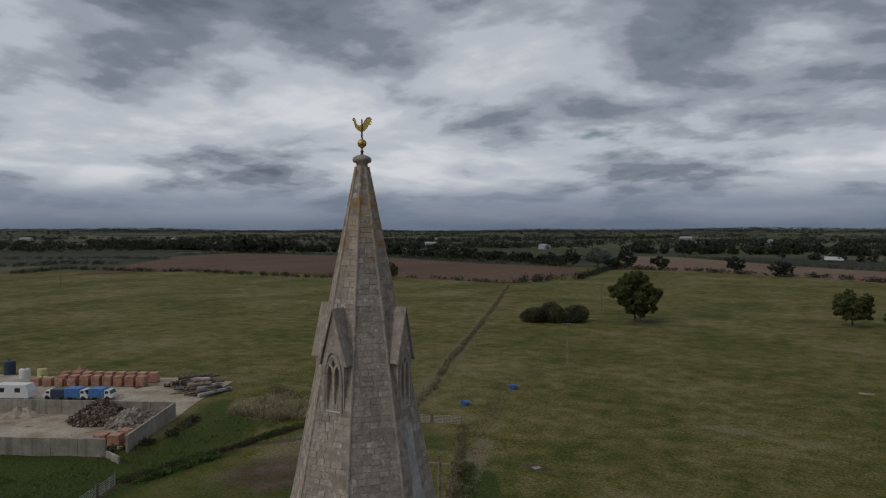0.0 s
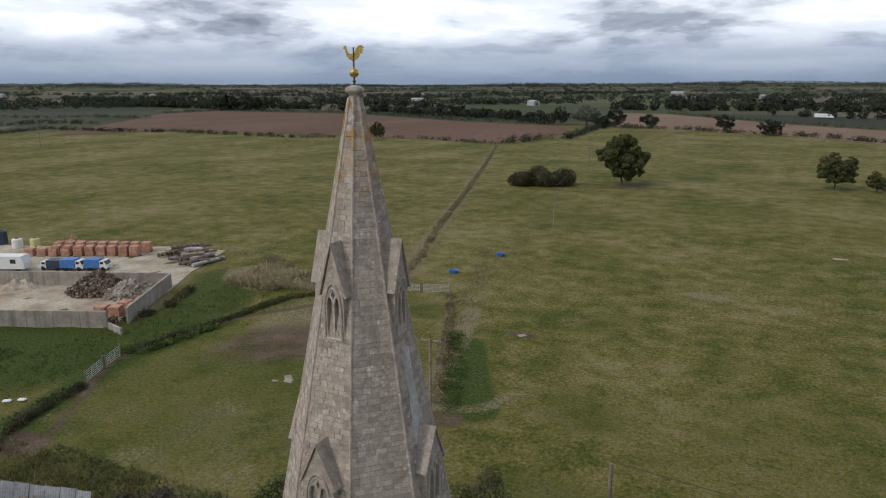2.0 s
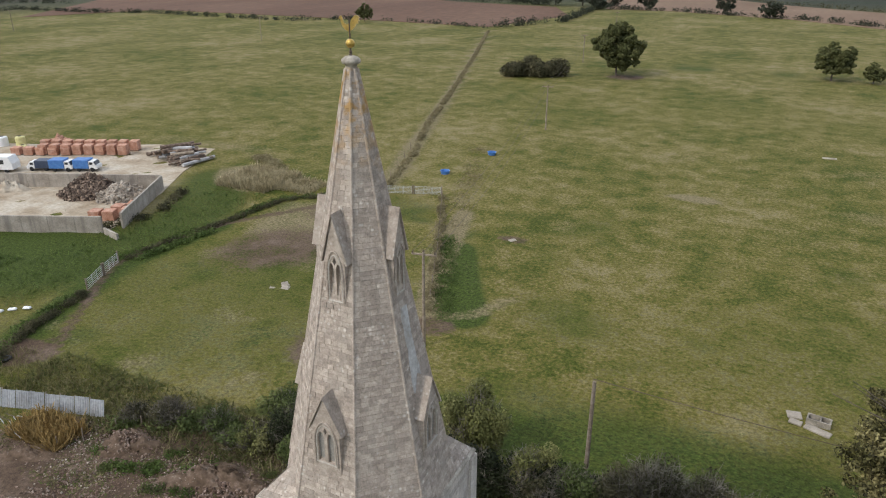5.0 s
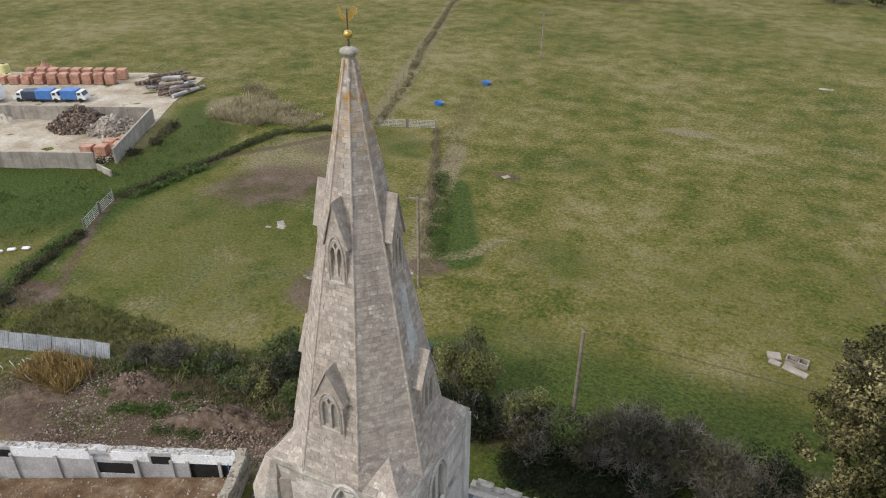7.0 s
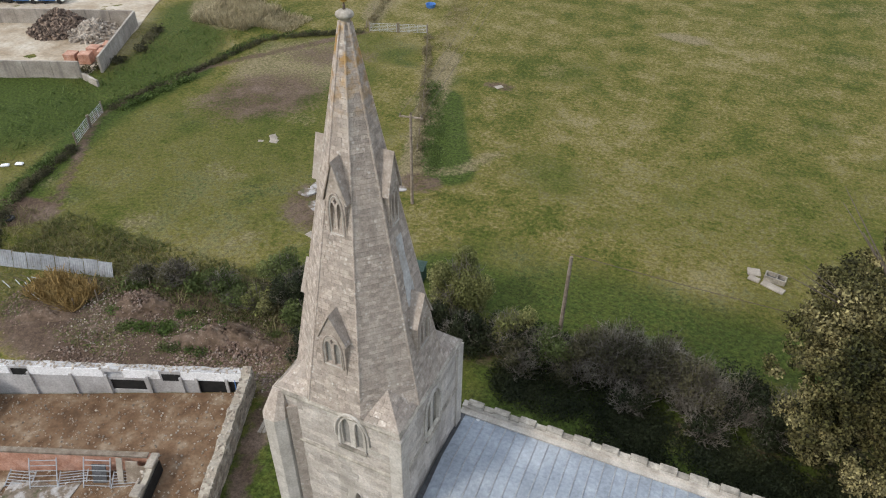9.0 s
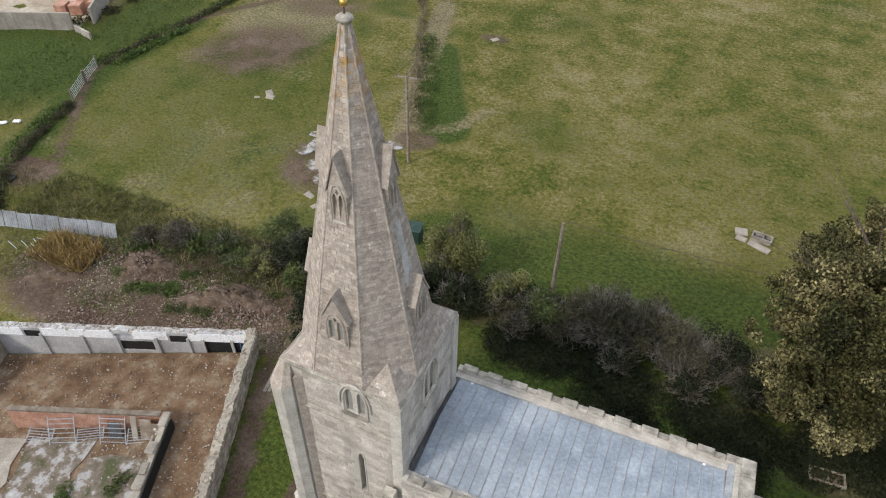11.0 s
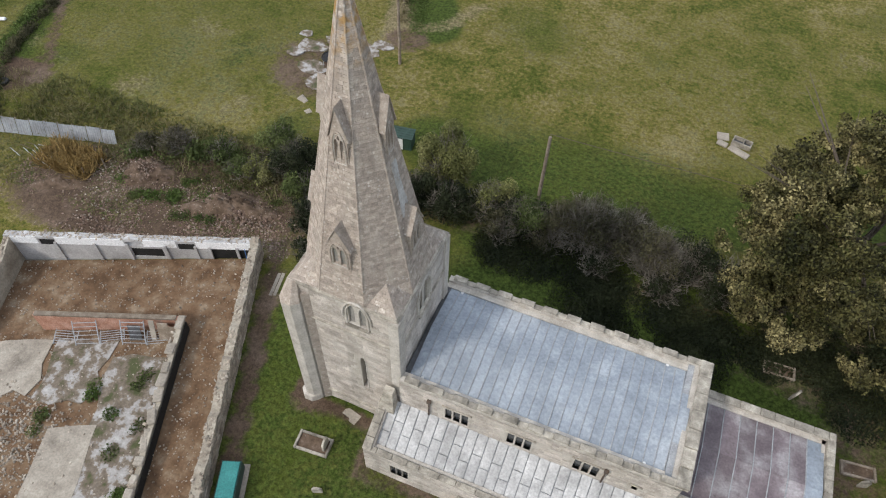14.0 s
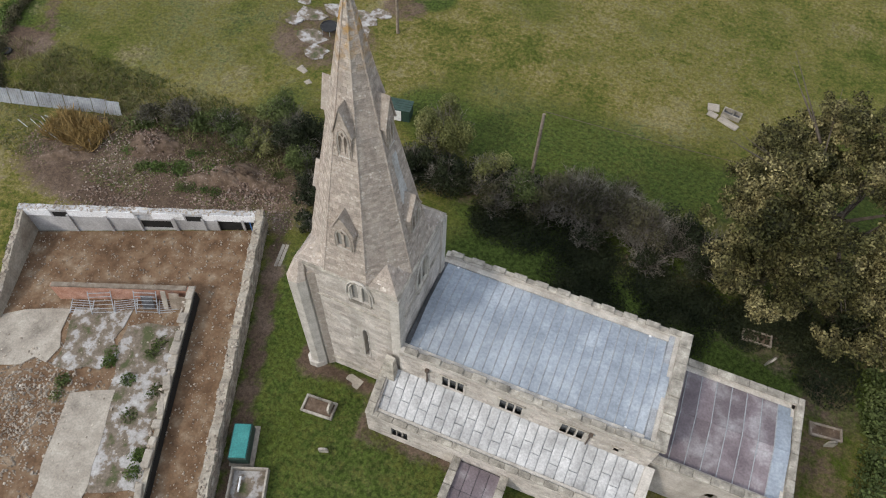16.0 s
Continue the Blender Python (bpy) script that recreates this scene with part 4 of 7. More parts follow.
# string courses
for z, pr in ((10.75, 0.10), (Z_EAVE, 0.08), (2.6, 0.12)):
    bm = bmesh.new()
    o, i = HALF + pr, HALF - 0.02
    prof = [(i, z - 0.10), (o - 0.03, z - 0.10), (o, z - 0.03), (o - 0.02, z + 0.03), (i, z + 0.12)]
    rings = [[bm.verts.new((sx * r, sy * r, zz)) for r, zz in prof] for sx, sy in ((1, 1), (-1, 1), (-1, -1), (1, -1))]
    for a in range(4):
        for q in range(len(prof) - 1):
            bm.faces.new((rings[a][q], rings[(a + 1) % 4][q], rings[(a + 1) % 4][q + 1], rings[a][q + 1]))
    bmesh.ops.recalc_face_normals(bm, faces=bm.faces)
    part("string_course", bm, M["coping"], church)


def prism(poly, z0, z1, taper=None):
    """An upright prism over a plan outline; taper: the plan's point to which its top is drawn, and how far."""
    bm = bmesh.new()
    lo = [bm.verts.new((x, y, z0)) for x, y in poly]
    hi = [bm.verts.new((x + ((taper[0] - x) * taper[2] if taper else 0), y + ((taper[1] - y) * taper[2] if taper else 0), z1)) for x, y in poly]
    bm.faces.new(lo[::-1])
    bm.faces.new(hi)
    for i in range(len(poly)):
        bm.faces.new((lo[i], lo[(i + 1) % len(poly)], hi[(i + 1) % len(poly)], hi[i]))
    bmesh.ops.recalc_face_normals(bm, faces=bm.faces)
    return bm


def build_broach(sx, sy):
    z0 = Z_EAVE - 0.05
    T8 = math.tan(math.pi / 8)
    d = 1 / math.sqrt(2)
    za = 14.75
    apex = Vector((sx * d * inr(za) * 0.99, sy * d * inr(za) * 0.99, za))
    corner = Vector((sx * (HALF + 0.08), sy * (HALF + 0.08), z0))
    a = Vector((sx * inr(z0) * T8, sy * (HALF + 0.06), z0))
    c = Vector((sx * (HALF + 0.06), sy * inr(z0) * T8, z0))
    bm = bmesh.new()
    va, vc, vk, vp = (bm.verts.new(p) for p in (a, c, corner, apex))
    low = bm.verts.new((sx * 1.9, sy * 1.9, z0))
    for f in ((va, vk, vp), (vk, vc, vp), (va, vp, low), (vc, low, vp), (va, low, vk), (vk, low, vc)):
        bm.faces.new(f)
    bmesh.ops.recalc_face_normals(bm, faces=bm.faces)
    broach = part("broach", bm, M["mortar"], church, "half-pyramid corner of the spire in grey stone")
    made = []
    for p, q in ((a, corner), (corner, c)):
        if sx * sy > 0:
            p, q = q, p
        if (q - p).cross(apex - p).dot(Vector((sx, sy, 0.5))) < 0:
            p, q = q, p
        u = (q - p).normalized()
        n = (q - p).cross(apex - p).normalized()
        v = n.cross(u)
        H, wid, s = (apex - p).dot(v), (q - p).length, (apex - p).dot(u)
        made += courses(p, u, v, n, H, lambda h: s * h / H, lambda h: wid + (s - wid) * h / H, rng, 0.22, (0.26, 0.52), 0.010, (0.004, 0.020), inset=0.008)
    tagged(part("stonework", gather(made), M["spire"], broach), kind="stuff")


for sx, sy in ((1, -1), (-1, -1), (1, 1), (-1, 1)):
    build_broach(sx, sy)

# a polygonal clasping turret on the south-west corner, with slim buttresses on the others
tur = [(-3.45, -2.3), (-3.45, -3.32), (-3.18, -3.62), (-2.66, -3.62), (-2.30, -3.30), (-2.30, -2.3)]
slip = [(-2.22, -2.6), (-2.22, -3.20), (-1.80, -2.90), (-1.80, -2.6)]
turret = part("turret", prism(tur, BASE, 12.2), M["ashlar_plain"], church, "polygonal clasping stair turret")
part("turret_cap", prism(tur, 12.2, 13.6, (-2.6, -2.6, 0.55)), M["spire"], church)
part("turret_rib", prism(slip, BASE, 12.9), M["spire"], church)
part("turret_plinth", prism([(x * 1.03 - 0.04, y * 1.03 - 0.04) for x, y in tur], BASE, 2.1), M["ashlar_plain"], church)
for poly in ([(2.5, -2.9), (2.5, -3.04), (3.04, -3.04), (3.04, -2.4), (2.9, -2.4), (2.9, -2.9)], [(2.5, 2.9), (2.5, 3.05), (3.05, 3.05), (3.05, 2.5), (2.9, 2.5), (2.9, 2.9)], [(-2.4, 2.9), (-2.4, 3.2), (-3.2, 3.2), (-3.2, 2.4), (-2.9, 2.4), (-2.9, 2.9)]):
    part("buttress", prism(poly, BASE, 13.3), M["ashlar_plain"], church)

# ---- nave, chancel, aisle and porch, along an axis turned a little from the tower's ----
AX = pose(2.95, 0, 0, 0, 0, 1.7)      # local x runs east from the tower, y north
NAVE_L, NS, NN, NZ = 14.85, -3.25, 4.1, 7.95     # length, south and north wall faces, wall head under the parapet
CH_L, CS, CN, CZ = 7.6, -3.0, 3.85, 5.75
AI_S, AI_W, AI_E, AI_Z = -6.0, -1.05, 15.3, 3.9


def laid(bm, m=AX):
    bmesh.ops.transform(bm, matrix=m, verts=bm.verts)
    return bm


def wall_plate(name, x0, x1, z1, holes, m, mat, label, depth=0.7, z0=BASE):
    return part(name, plate(rect(x0, x1, z0, z1), holes, depth, m), mat, church, label)


def face_stones(wall, m, x0, x1, z0, z1, skips, mat, course=0.24):
    o, u, n = m @ Vector((0, 0, 0)), (m.to_3x3() @ Vector((1, 0, 0))).normalized(), (m.to_3x3() @ Vector((0, -1, 0))).normalized()

    def skip(s, h, hs, hh):
        return any(a - hs < s < b + hs and c - hh < h + z0 < d + hh for a, b, c, d in skips)
    made = courses(o + up_v * z0, u, up_v, n, z1 - z0, lambda h: x0, lambda h: x1, rng, course, (0.25, 0.65), 0.014, (0.006, 0.024), skip)
    tagged(part("stonework", gather(made), mat, wall), kind="stuff")


# clerestory: south wall with four windows
wins = [(2.6, 4.0, 5.95, 7.1), (6.1, 7.5, 5.95, 7.1), (9.7, 11.1, 5.95, 7.1), (12.75, 13.15, 6.2, 6.6)]
holes = []
for a, b, c, d in wins:
    k = 3 if b - a > 1 else 1
    w = (b - a) / k
    holes += [rect(a + i * w + 0.05, a + (i + 1) * w - 0.05, c, d) for i in range(k)]
SM = AX @ pose(0, NS, 0)
nave_s = wall_plate("nave_wall", 0, NAVE_L, NZ + 0.05, holes, SM, M["ashlar_plain"], "coursed cream limestone clerestory wall with small windows")
face_stones(nave_s, SM, 0, NAVE_L, 5.0, NZ, [(a - 0.12, b + 0.12, c - 0.12, d + 0.14) for a, b, c, d in wins], M["ashlar"])
for a, b, c, d in wins:
    part("window_glass", plate(rect(a - 0.02, b + 0.02, c - 0.05, d + 0.05), [], 0.02, SM @ pose(0, 0.13, 0)), M["glass_dark"], nave_s, "dark leaded window glass")
    k = 3 if b - a > 1 else 1
    w = (b - a) / k
    hs = [rect(a + i * w + 0.045, a + (i + 1) * w - 0.045, c, d) for i in range(k)]
    part("window_frame", plate(rect(a - 0.1, b + 0.1, c - 0.1, d + 0.12), hs, 0.2, SM @ pose(0, -0.035, 0)), M["ashlar_plain"], nave_s)
    part("hoodmould", laid(box(b - a + 0.3, 0.10, 0.08, ((a + b) / 2, NS - 0.05, d + 0.14), 0.02)), M["coping"], nave_s)
NM = AX @ pose(NAVE_L, NN, 0, 0, 0, 180)
nave_n = wall_plate("nave_wall", 0, NAVE_L, NZ + 0.05, [], NM, M["ashlar_plain"], "cream limestone nave wall")
EM2 = AX @ pose(NAVE_L, NS, 0, 0, 0, 90)
nave_e = wall_plate("nave_wall", 0.0, NN - NS, NZ + 0.3, [], EM2, M["ashlar_plain"], "limestone gable wall above the chancel roof", 0.6)


def parapet(x0, x1, y, z, thick, side, merlons, group_part):
    """A low parapet with separate coping stones, higher and lower in turn."""
    part("parapet", laid(box(x1 - x0, thick, 0.34, ((x0 + x1) / 2, y + side * thick / 2, z))), M["ashlar_plain"], church, "low stone parapet")
    if not merlons:
        x = x0
        while x < x1 - 0.2:
            l = min(rng.uniform(0.7, 1.1), x1 - x)
            part("coping_stone", laid(box(l - 0.02, thick + 0.12, 0.11, (x + l / 2, y + side * thick / 2, z + 0.34), 0.025)), M["coping"], church)
            x += l
        return
    n = int((x1 - x0) / 1.32)
    w = (x1 - x0) / n
    for i in range(n):
        xm = x0 + (i + 0.5) * w
        part("merlon", laid(box(w * 0.56, thick - 0.02, 0.13, (xm, y + side * thick / 2, z + 0.34), 0.015)), M["ashlar_plain"], church)
        part("coping_stone", laid(box(w * 0.60, thick + 0.02, 0.09, (xm, y + side * thick / 2, z + 0.47), 0.03)), M["coping"], church)
        part("coping_stone", laid(box(w * 0.40, thick - 0.02, 0.07, (xm + w / 2, y + side * thick / 2, z + 0.342), 0.02)), M["coping"], church)


parapet(0.0, NAVE_L, NS, NZ - 0.12, 0.36, 1, True, "")
parapet(0.0, NAVE_L, NN - 0.36, NZ - 0.12, 0.36, 1, True, "")
for i in range(7):
    w = (NN - NS) / 7
    part("coping_stone", laid(box(0.66, w - 0.015, 0.16, (NAVE_L - 0.05, NS + (i + 0.5) * w, NZ + 0.36 + 0.16 * (1 - abs(i - 3) / 3)), 0.03)), M["coping"], church)


def roof_z(y, mid, half, z_edge, rise):
    return z_edge + rise * (1 - abs(y - mid) / half)


def lead_roof(name, x0, x1, rows, mid, half, z_edge, rise, n, mat, label, roll_mat, jitter=0.0, last=None):
    """A low-pitched roof of lead sheets between rolls: rows of y limits, n bays."""
    body = bmesh.new()
    prof = [(rows[0], roof_z(rows[0], mid, half, z_edge, rise)), (mid, z_edge + rise), (rows[-1], roof_z(rows[-1], mid, half, z_edge, rise))]
    lo = [[body.verts.new((x, y, z - 0.05)) for y, z in prof] for x in (x0, x1)]
    dn = [[body.verts.new((x, y, z - 0.4)) for y, z in prof] for x in (x0, x1)]
    for i in range(2):
        body.faces.new((lo[0][i], lo[1][i], lo[1][i + 1], lo[0][i + 1]))
        body.faces.new((dn[0][i], dn[0][i + 1], dn[1][i + 1], dn[1][i]))
        for e in (0, 1):
            body.faces.new((lo[e][i], lo[e][i + 1], dn[e][i + 1], dn[e][i]))
    body.faces.new((lo[0][0], dn[0][0], dn[1][0], lo[1][0]))
    body.faces.new((lo[0][2], lo[1][2], dn[1][2], dn[0][2]))
    bmesh.ops.recalc_face_normals(body, faces=body.faces)
    roof = part(name, laid(body), M["lead_dark"], church, label)
    w = (x1 - x0) / n
    for r, (ya, yb) in enumerate(zip(rows, rows[1:])):
        lift = 0.012 * (1 if (ya + yb) / 2 < mid else 1) * (len(rows) - abs(r))
        for i in range(n):
            sh = -rng.uniform(0, jitter) if jitter else 0.0
            ys = sorted([ya + 0.006 + (sh if r else 0), *([mid] if ya < mid < yb else []), yb - 0.0])
            bm = bmesh.new()
            a, b = x0 + i * w + 0.008, x0 + (i + 1) * w - 0.008
            tops = []
            for x in (a, (a * 3 + b) / 4, (a + b * 3) / 4, b):
                dip = rng.uniform(-0.003, 0.003)
                tops.append([bm.verts.new((x, y, roof_z(y, mid, half, z_edge, rise) + dip + 0.010 * r)) for y in ys])
            for p, q in zip(tops, tops[1:]):
                for k in range(len(ys) - 1):
                    bm.faces.new((p[k], q[k], q[k + 1], p[k + 1]))
            ext = bmesh.ops.extrude_face_region(bm, geom=bm.faces[:])
            bmesh.ops.translate(bm, vec=(0, 0, -0.04), verts=[g for g in ext["geom"] if isinstance(g, bmesh.types.BMVert)])
            bmesh.ops.recalc_face_normals(bm, faces=bm.faces)
            part("lead_sheet", laid(bm), last if last and i == n - 1 else mat, roof)
    for i in range(1, n):
        x = x0 + i * w
        pts = [AX @ Vector((x, y, roof_z(y, mid, half, z_edge, rise) + 0.03)) for y in (rows[0], mid, rows[-1])]
        part("lead_roll", tube(pts, 0.032, 6), roll_mat, roof)
    return roof


mid_n, half_n = (NS + NN) / 2, (NN - NS) / 2
lead_roof("nave_roof", 0.30, NAVE_L - 0.42, [NS + 0.58, -1.05, 1.35, NN - 0.62], mid_n, half_n, NZ - 0.16, 0.55, 26, M["lead"],
          "low-pitched blue-grey lead sheet roof with rolls", M["lead_roll"], 0.16)
part("lead_flashing", laid(box(0.62, NN - NS - 0.7, 0.05, (NAVE_L - 0.62, mid_n, NZ + 0.14))), M["lead_roll"], church, "pale lead capping at the roof's end")
for sx in (1.0, 12.9):
    for sy in (NS + 0.75, NN - 0.75):
        part("roof_patch", lathe([(0.09, 0), (0.08, 0.03), (0.03, 0.045)], 10, AX @ Vector((sx, sy, roof_z(sy, mid_n, half_n, NZ - 0.16, 0.55) + 0.012))), M["white"], church)

for y in (NS + 0.47, NN - 0.50):
    part("gutter", laid(box(NAVE_L - 0.5, 0.30, 0.10, (NAVE_L / 2, y, NZ - 0.32))), M["lead_dark"], church, "dark lead gutter behind the parapet")
part("gutter", laid(box(0.30, NN - NS - 0.8, 0.3, (0.16, mid_n, NZ - 0.3))), M["lead_dark"], church, "dark lead gutter against the tower")
# chancel
part("chancel_wall", laid(plate(rect(0, CH_L, BASE, CZ + 0.05), [arch(4.0, 0.9, 2.6, 4.0, 4.8)], 0.6, pose(NAVE_L, CS, 0))), M["ashlar"], church, "limestone chancel wall")
part("chancel_wall", laid(plate(rect(0, CH_L, BASE, CZ + 0.05), [], 0.6, pose(NAVE_L + CH_L, CN, 0, 0, 0, 180))), M["ashlar_plain"], church, "limestone chancel wall")
part("chancel_wall", laid(plate(rect(0, CN - CS, BASE, CZ + 0.05), [], 0.6, pose(NAVE_L + CH_L, CS, 0, 0, 0, 90))), M["ashlar_plain"], church, "limestone chancel wall")
parapet(NAVE_L + 0.02, NAVE_L + CH_L, CS, CZ - 0.05, 0.36, 1, False, "")
parapet(NAVE_L + 0.02, NAVE_L + CH_L, CN - 0.36, CZ - 0.05, 0.36, 1, False, "")
for i in range(8):
    w = (CN - CS - 0.8) / 8
    part("coping_stone", laid(box(0.42, w - 0.015, 0.42, (NAVE_L + CH_L - 0.21, CS + 0.40 + (i + 0.5) * w, CZ - 0.02), 0.03)), M["coping"], church)
mid_c, half_c = (CS + CN) / 2, (CN - CS) / 2
lead_roof("chancel_roof", NAVE_L + 0.1, NAVE_L + CH_L - 0.45, [CS + 0.42, mid_c, CN - 0.42], mid_c, half_c, CZ - 0.10, 0.42, 8, M["lead_brown"],
          "purple-brown lead roof with pale rolls", M["lead_roll"], 0.0, M["lead"])

# south aisle, a lean-to
AWM = AX @ pose(0, AI_S, 0)
aisle_wins = [(0.55, 1.65, 2.35, 3.45), (12.1, 13.3, 2.2, 3.2)]
aisle_s = wall_plate("aisle_wall", AI_W, AI_E, AI_Z + 0.4, [rect(*w) for w in aisle_wins], AWM, M["ashlar_plain"], "cream limestone aisle wall with a square window", 0.55)
face_stones(aisle_s, AWM, AI_W, AI_E, 1.0, AI_Z + 0.4, [(a - 0.12, b + 0.12, c - 0.12, d + 0.14) for a, b, c, d in aisle_wins], M["ashlar"])
for a, b, c, d in aisle_wins:
    part("window_glass", plate(rect(a - 0.02, b + 0.02, c - 0.03, d + 0.03), [], 0.02, AWM @ pose(0, 0.12, 0)), M["glass_dark"], aisle_s, "dark window glass")
    third = (b - a) / 3
    part("window_frame", plate(rect(a - 0.1, b + 0.1, c - 0.12, d + 0.1), [rect(a + i * third + 0.014, a + (i + 1) * third - 0.014, c, d) for i in range(3)], 0.2, AWM @ pose(0, -0.03, 0)), M["ashlar_plain"], aisle_s)
aw = plate([(0, BASE), (0, AI_Z + 0.4), (-AI_S + NS, 5.7), (-AI_S + NS, BASE)], [], 0.55, AX @ pose(AI_W + 0.0, NS, 0, 0, 0, -90))
aw2 = plate([(0, BASE), (0, 5.75), (-AI_S + NS, AI_Z + 0.4), (-AI_S + NS, BASE)], [], 0.55, AX @ pose(AI_W, NS, 0, 0, 0, -90))
aw.free()
part("aisle_wall", aw2, M["ashlar"], church, "limestone end wall of the aisle")
part("aisle_wall", plate([(0, BASE), (0, AI_Z + 0.4), (-AI_S + NS, 5.75), (-AI_S + NS, BASE)], [], 0.55, AX @ pose(AI_E, AI_S, 0, 0, 0, 90)), M["ashlar_plain"], church, "limestone end wall of the aisle")
x = AI_W
while x < AI_E - 0.2:
    l = min(rng.uniform(0.7, 1.15), AI_E - x)
    part("coping_stone", laid(box(l - 0.02, 0.36, 0.12, (x + l / 2, AI_S + 0.14, AI_Z + 0.38), 0.03)), M["coping"], church)
    x += l
for i in range(4):
    t = (i + 0.5) / 4
    b = box(0.5, (NS - AI_S) / 4 / math.cos(0.5) - 0.02, 0.16, (0, 0, 0), 0.03, (math.degrees(math.atan2(5.75 - AI_Z - 0.4, NS - AI_S)), 0, 0))
    bmesh.ops.translate(b, vec=(AI_W + 0.22, AI_S + t * (NS - AI_S), AI_Z + 0.4 + t * (5.75 - AI_Z - 0.4)), verts=b.verts)
    part("coping_stone", laid(b), M["coping"], church)


def aisle_roof():
    ya, yb, za, zb = AI_S + 0.42, NS - 0.01, AI_Z + 0.25, 5.62
    b = bmesh.new()
    q = [(AI_W + 0.5, ya, za - 0.07), (AI_E - 0.3, ya, za - 0.07), (AI_E - 0.3, yb, zb - 0.07), (AI_W + 0.5, yb, zb - 0.07)]
    top = [b.verts.new(p) for p in q]
    low = [b.verts.new((p[0], p[1], p[2] - 0.3)) for p in q]
    b.faces.new(top)
    b.faces.new(low[::-1])
    for i in range(4):
        b.faces.new((top[i], low[i], low[(i + 1) % 4], top[(i + 1) % 4]))
    bmesh.ops.recalc_face_normals(b, faces=b.faces)
    roof = part("aisle_roof", laid(b), M["lead_roll"], church, "lean-to roof of bleached pale lead sheets, laid in broken courses")
    n = 27
    w = (AI_E - AI_W - 0.85) / n
    for i in range(n):
        x0 = AI_W + 0.52 + i * w
        cut = 0.46 + (0.13 if i % 2 else -0.10) + rng.uniform(-0.04, 0.04)
        for k, (t0, t1) in enumerate(((0.0, cut), (cut, 1.0))):
            bm = bmesh.new()
            rows = []
            for x in (x0 + 0.025, x0 + w * 0.3, x0 + w * 0.7, x0 + w - 0.025):
                dip = 0.02 if x0 + 0.03 < x < x0 + w - 0.03 else 0.0
                rows.append([bm.verts.new((x, ya + t * (yb - ya), za + t * (zb - za) + dip + (0.025 if (k == 0) == (t == t1) else 0.0) * (1 if k else -0.4))) for t in (t0 + 0.01, t1 - 0.005)])
            for p, r in zip(rows, rows[1:]):
                bm.faces.new((p[0], r[0], r[1], p[1]))
            ext = bmesh.ops.extrude_face_region(bm, geom=bm.faces[:])
            bmesh.ops.translate(bm, vec=(0, 0, -0.05), verts=[g for g in ext["geom"] if isinstance(g, bmesh.types.BMVert)])
            bmesh.ops.recalc_face_normals(bm, faces=bm.faces)
            part("lead_sheet", laid(bm), M["lead_white"], roof)


aisle_roof()
# downpipes with hopper heads on the clerestory, and a small flat stone buttress at the aisle's head
for x in (1.75, 11.35):
    part("hopper", laid(box(0.24, 0.2, 0.22, (x, NS - 0.13, NZ - 0.75), 0.03)), M["iron"], church)
    part("downpipe", tube([AX @ Vector((x, NS - 0.12, z)) for z in (NZ - 0.7, 6.4, 5.75)], 0.05, 8), M["iron"], church)
part("stair_cap", laid(prism([(-1.0, -3.3), (-1.0, -3.95), (-0.1, -3.95), (-0.1, -3.3)], 5.3, 7.1, (-0.5, -3.2, 0.4))), M["coping"], church, "sloping stone offset between tower and aisle")
# porch
PX0, PX1, PS = 4.65, 8.0, -9.4
porch = part("porch_wall", laid(plate(rect(0, PX1 - PX0, BASE, 2.95), [arch((PX1 - PX0) / 2, 1.3, BASE + 0.9, 2.0, 2.6)], 0.4, pose(PX0, PS, 0))), M["ashlar"], church, "limestone porch wall")
part("porch_wall", laid(box(0.4, AI_S - PS - 0.42, 3.1 - BASE, (PX0 + 0.2, (AI_S + PS) / 2 + 0.2, BASE))), M["ashlar"], church, "limestone porch wall")
part("porch_wall", laid(box(0.4, AI_S - PS - 0.42, 3.1 - BASE, (PX1 - 0.2, (AI_S + PS) / 2 + 0.2, BASE))), M["ashlar"], church, "limestone porch wall")
for xx in (PX0 + 0.2, PX1 - 0.2):
    for i in range(4):
        w = (AI_S - PS) / 4
        part("coping_stone", laid(box(0.5, w - 0.02, 0.12, (xx, PS + (i + 0.5) * w, 3.1), 0.03)), M["coping"], church)
proof = part("porch_roof", laid(box(PX1 - PX0 - 0.8, AI_S - PS - 0.1, 0.12, ((PX0 + PX1) / 2, (AI_S + PS) / 2, 2.72))), M["lead_dark"], church, "flat dark lead porch roof")
for i in range(4):
    for j in range(2):
        w, d = (PX1 - PX0 - 0.84) / 4, (AI_S - PS - 0.14) / 2
        part("lead_sheet", laid(box(w - 0.03, d - 0.03, 0.05, (PX0 + 0.42 + (i + 0.5) * w, PS + 0.07 + (j + 0.5) * d, 2.845), 0.012)), M["lead_brown"], proof)

# paving slab at the tower's foot, graves, headstones
tagged(part("paving_slab", box(1.1, 0.7, 0.06, (-0.2, -3.65, gzf(0, -4) + 0.0), 0.02, (0, 0, -12)), M["concrete"]), "grey flagstone set in earth at the tower's foot", "slab")


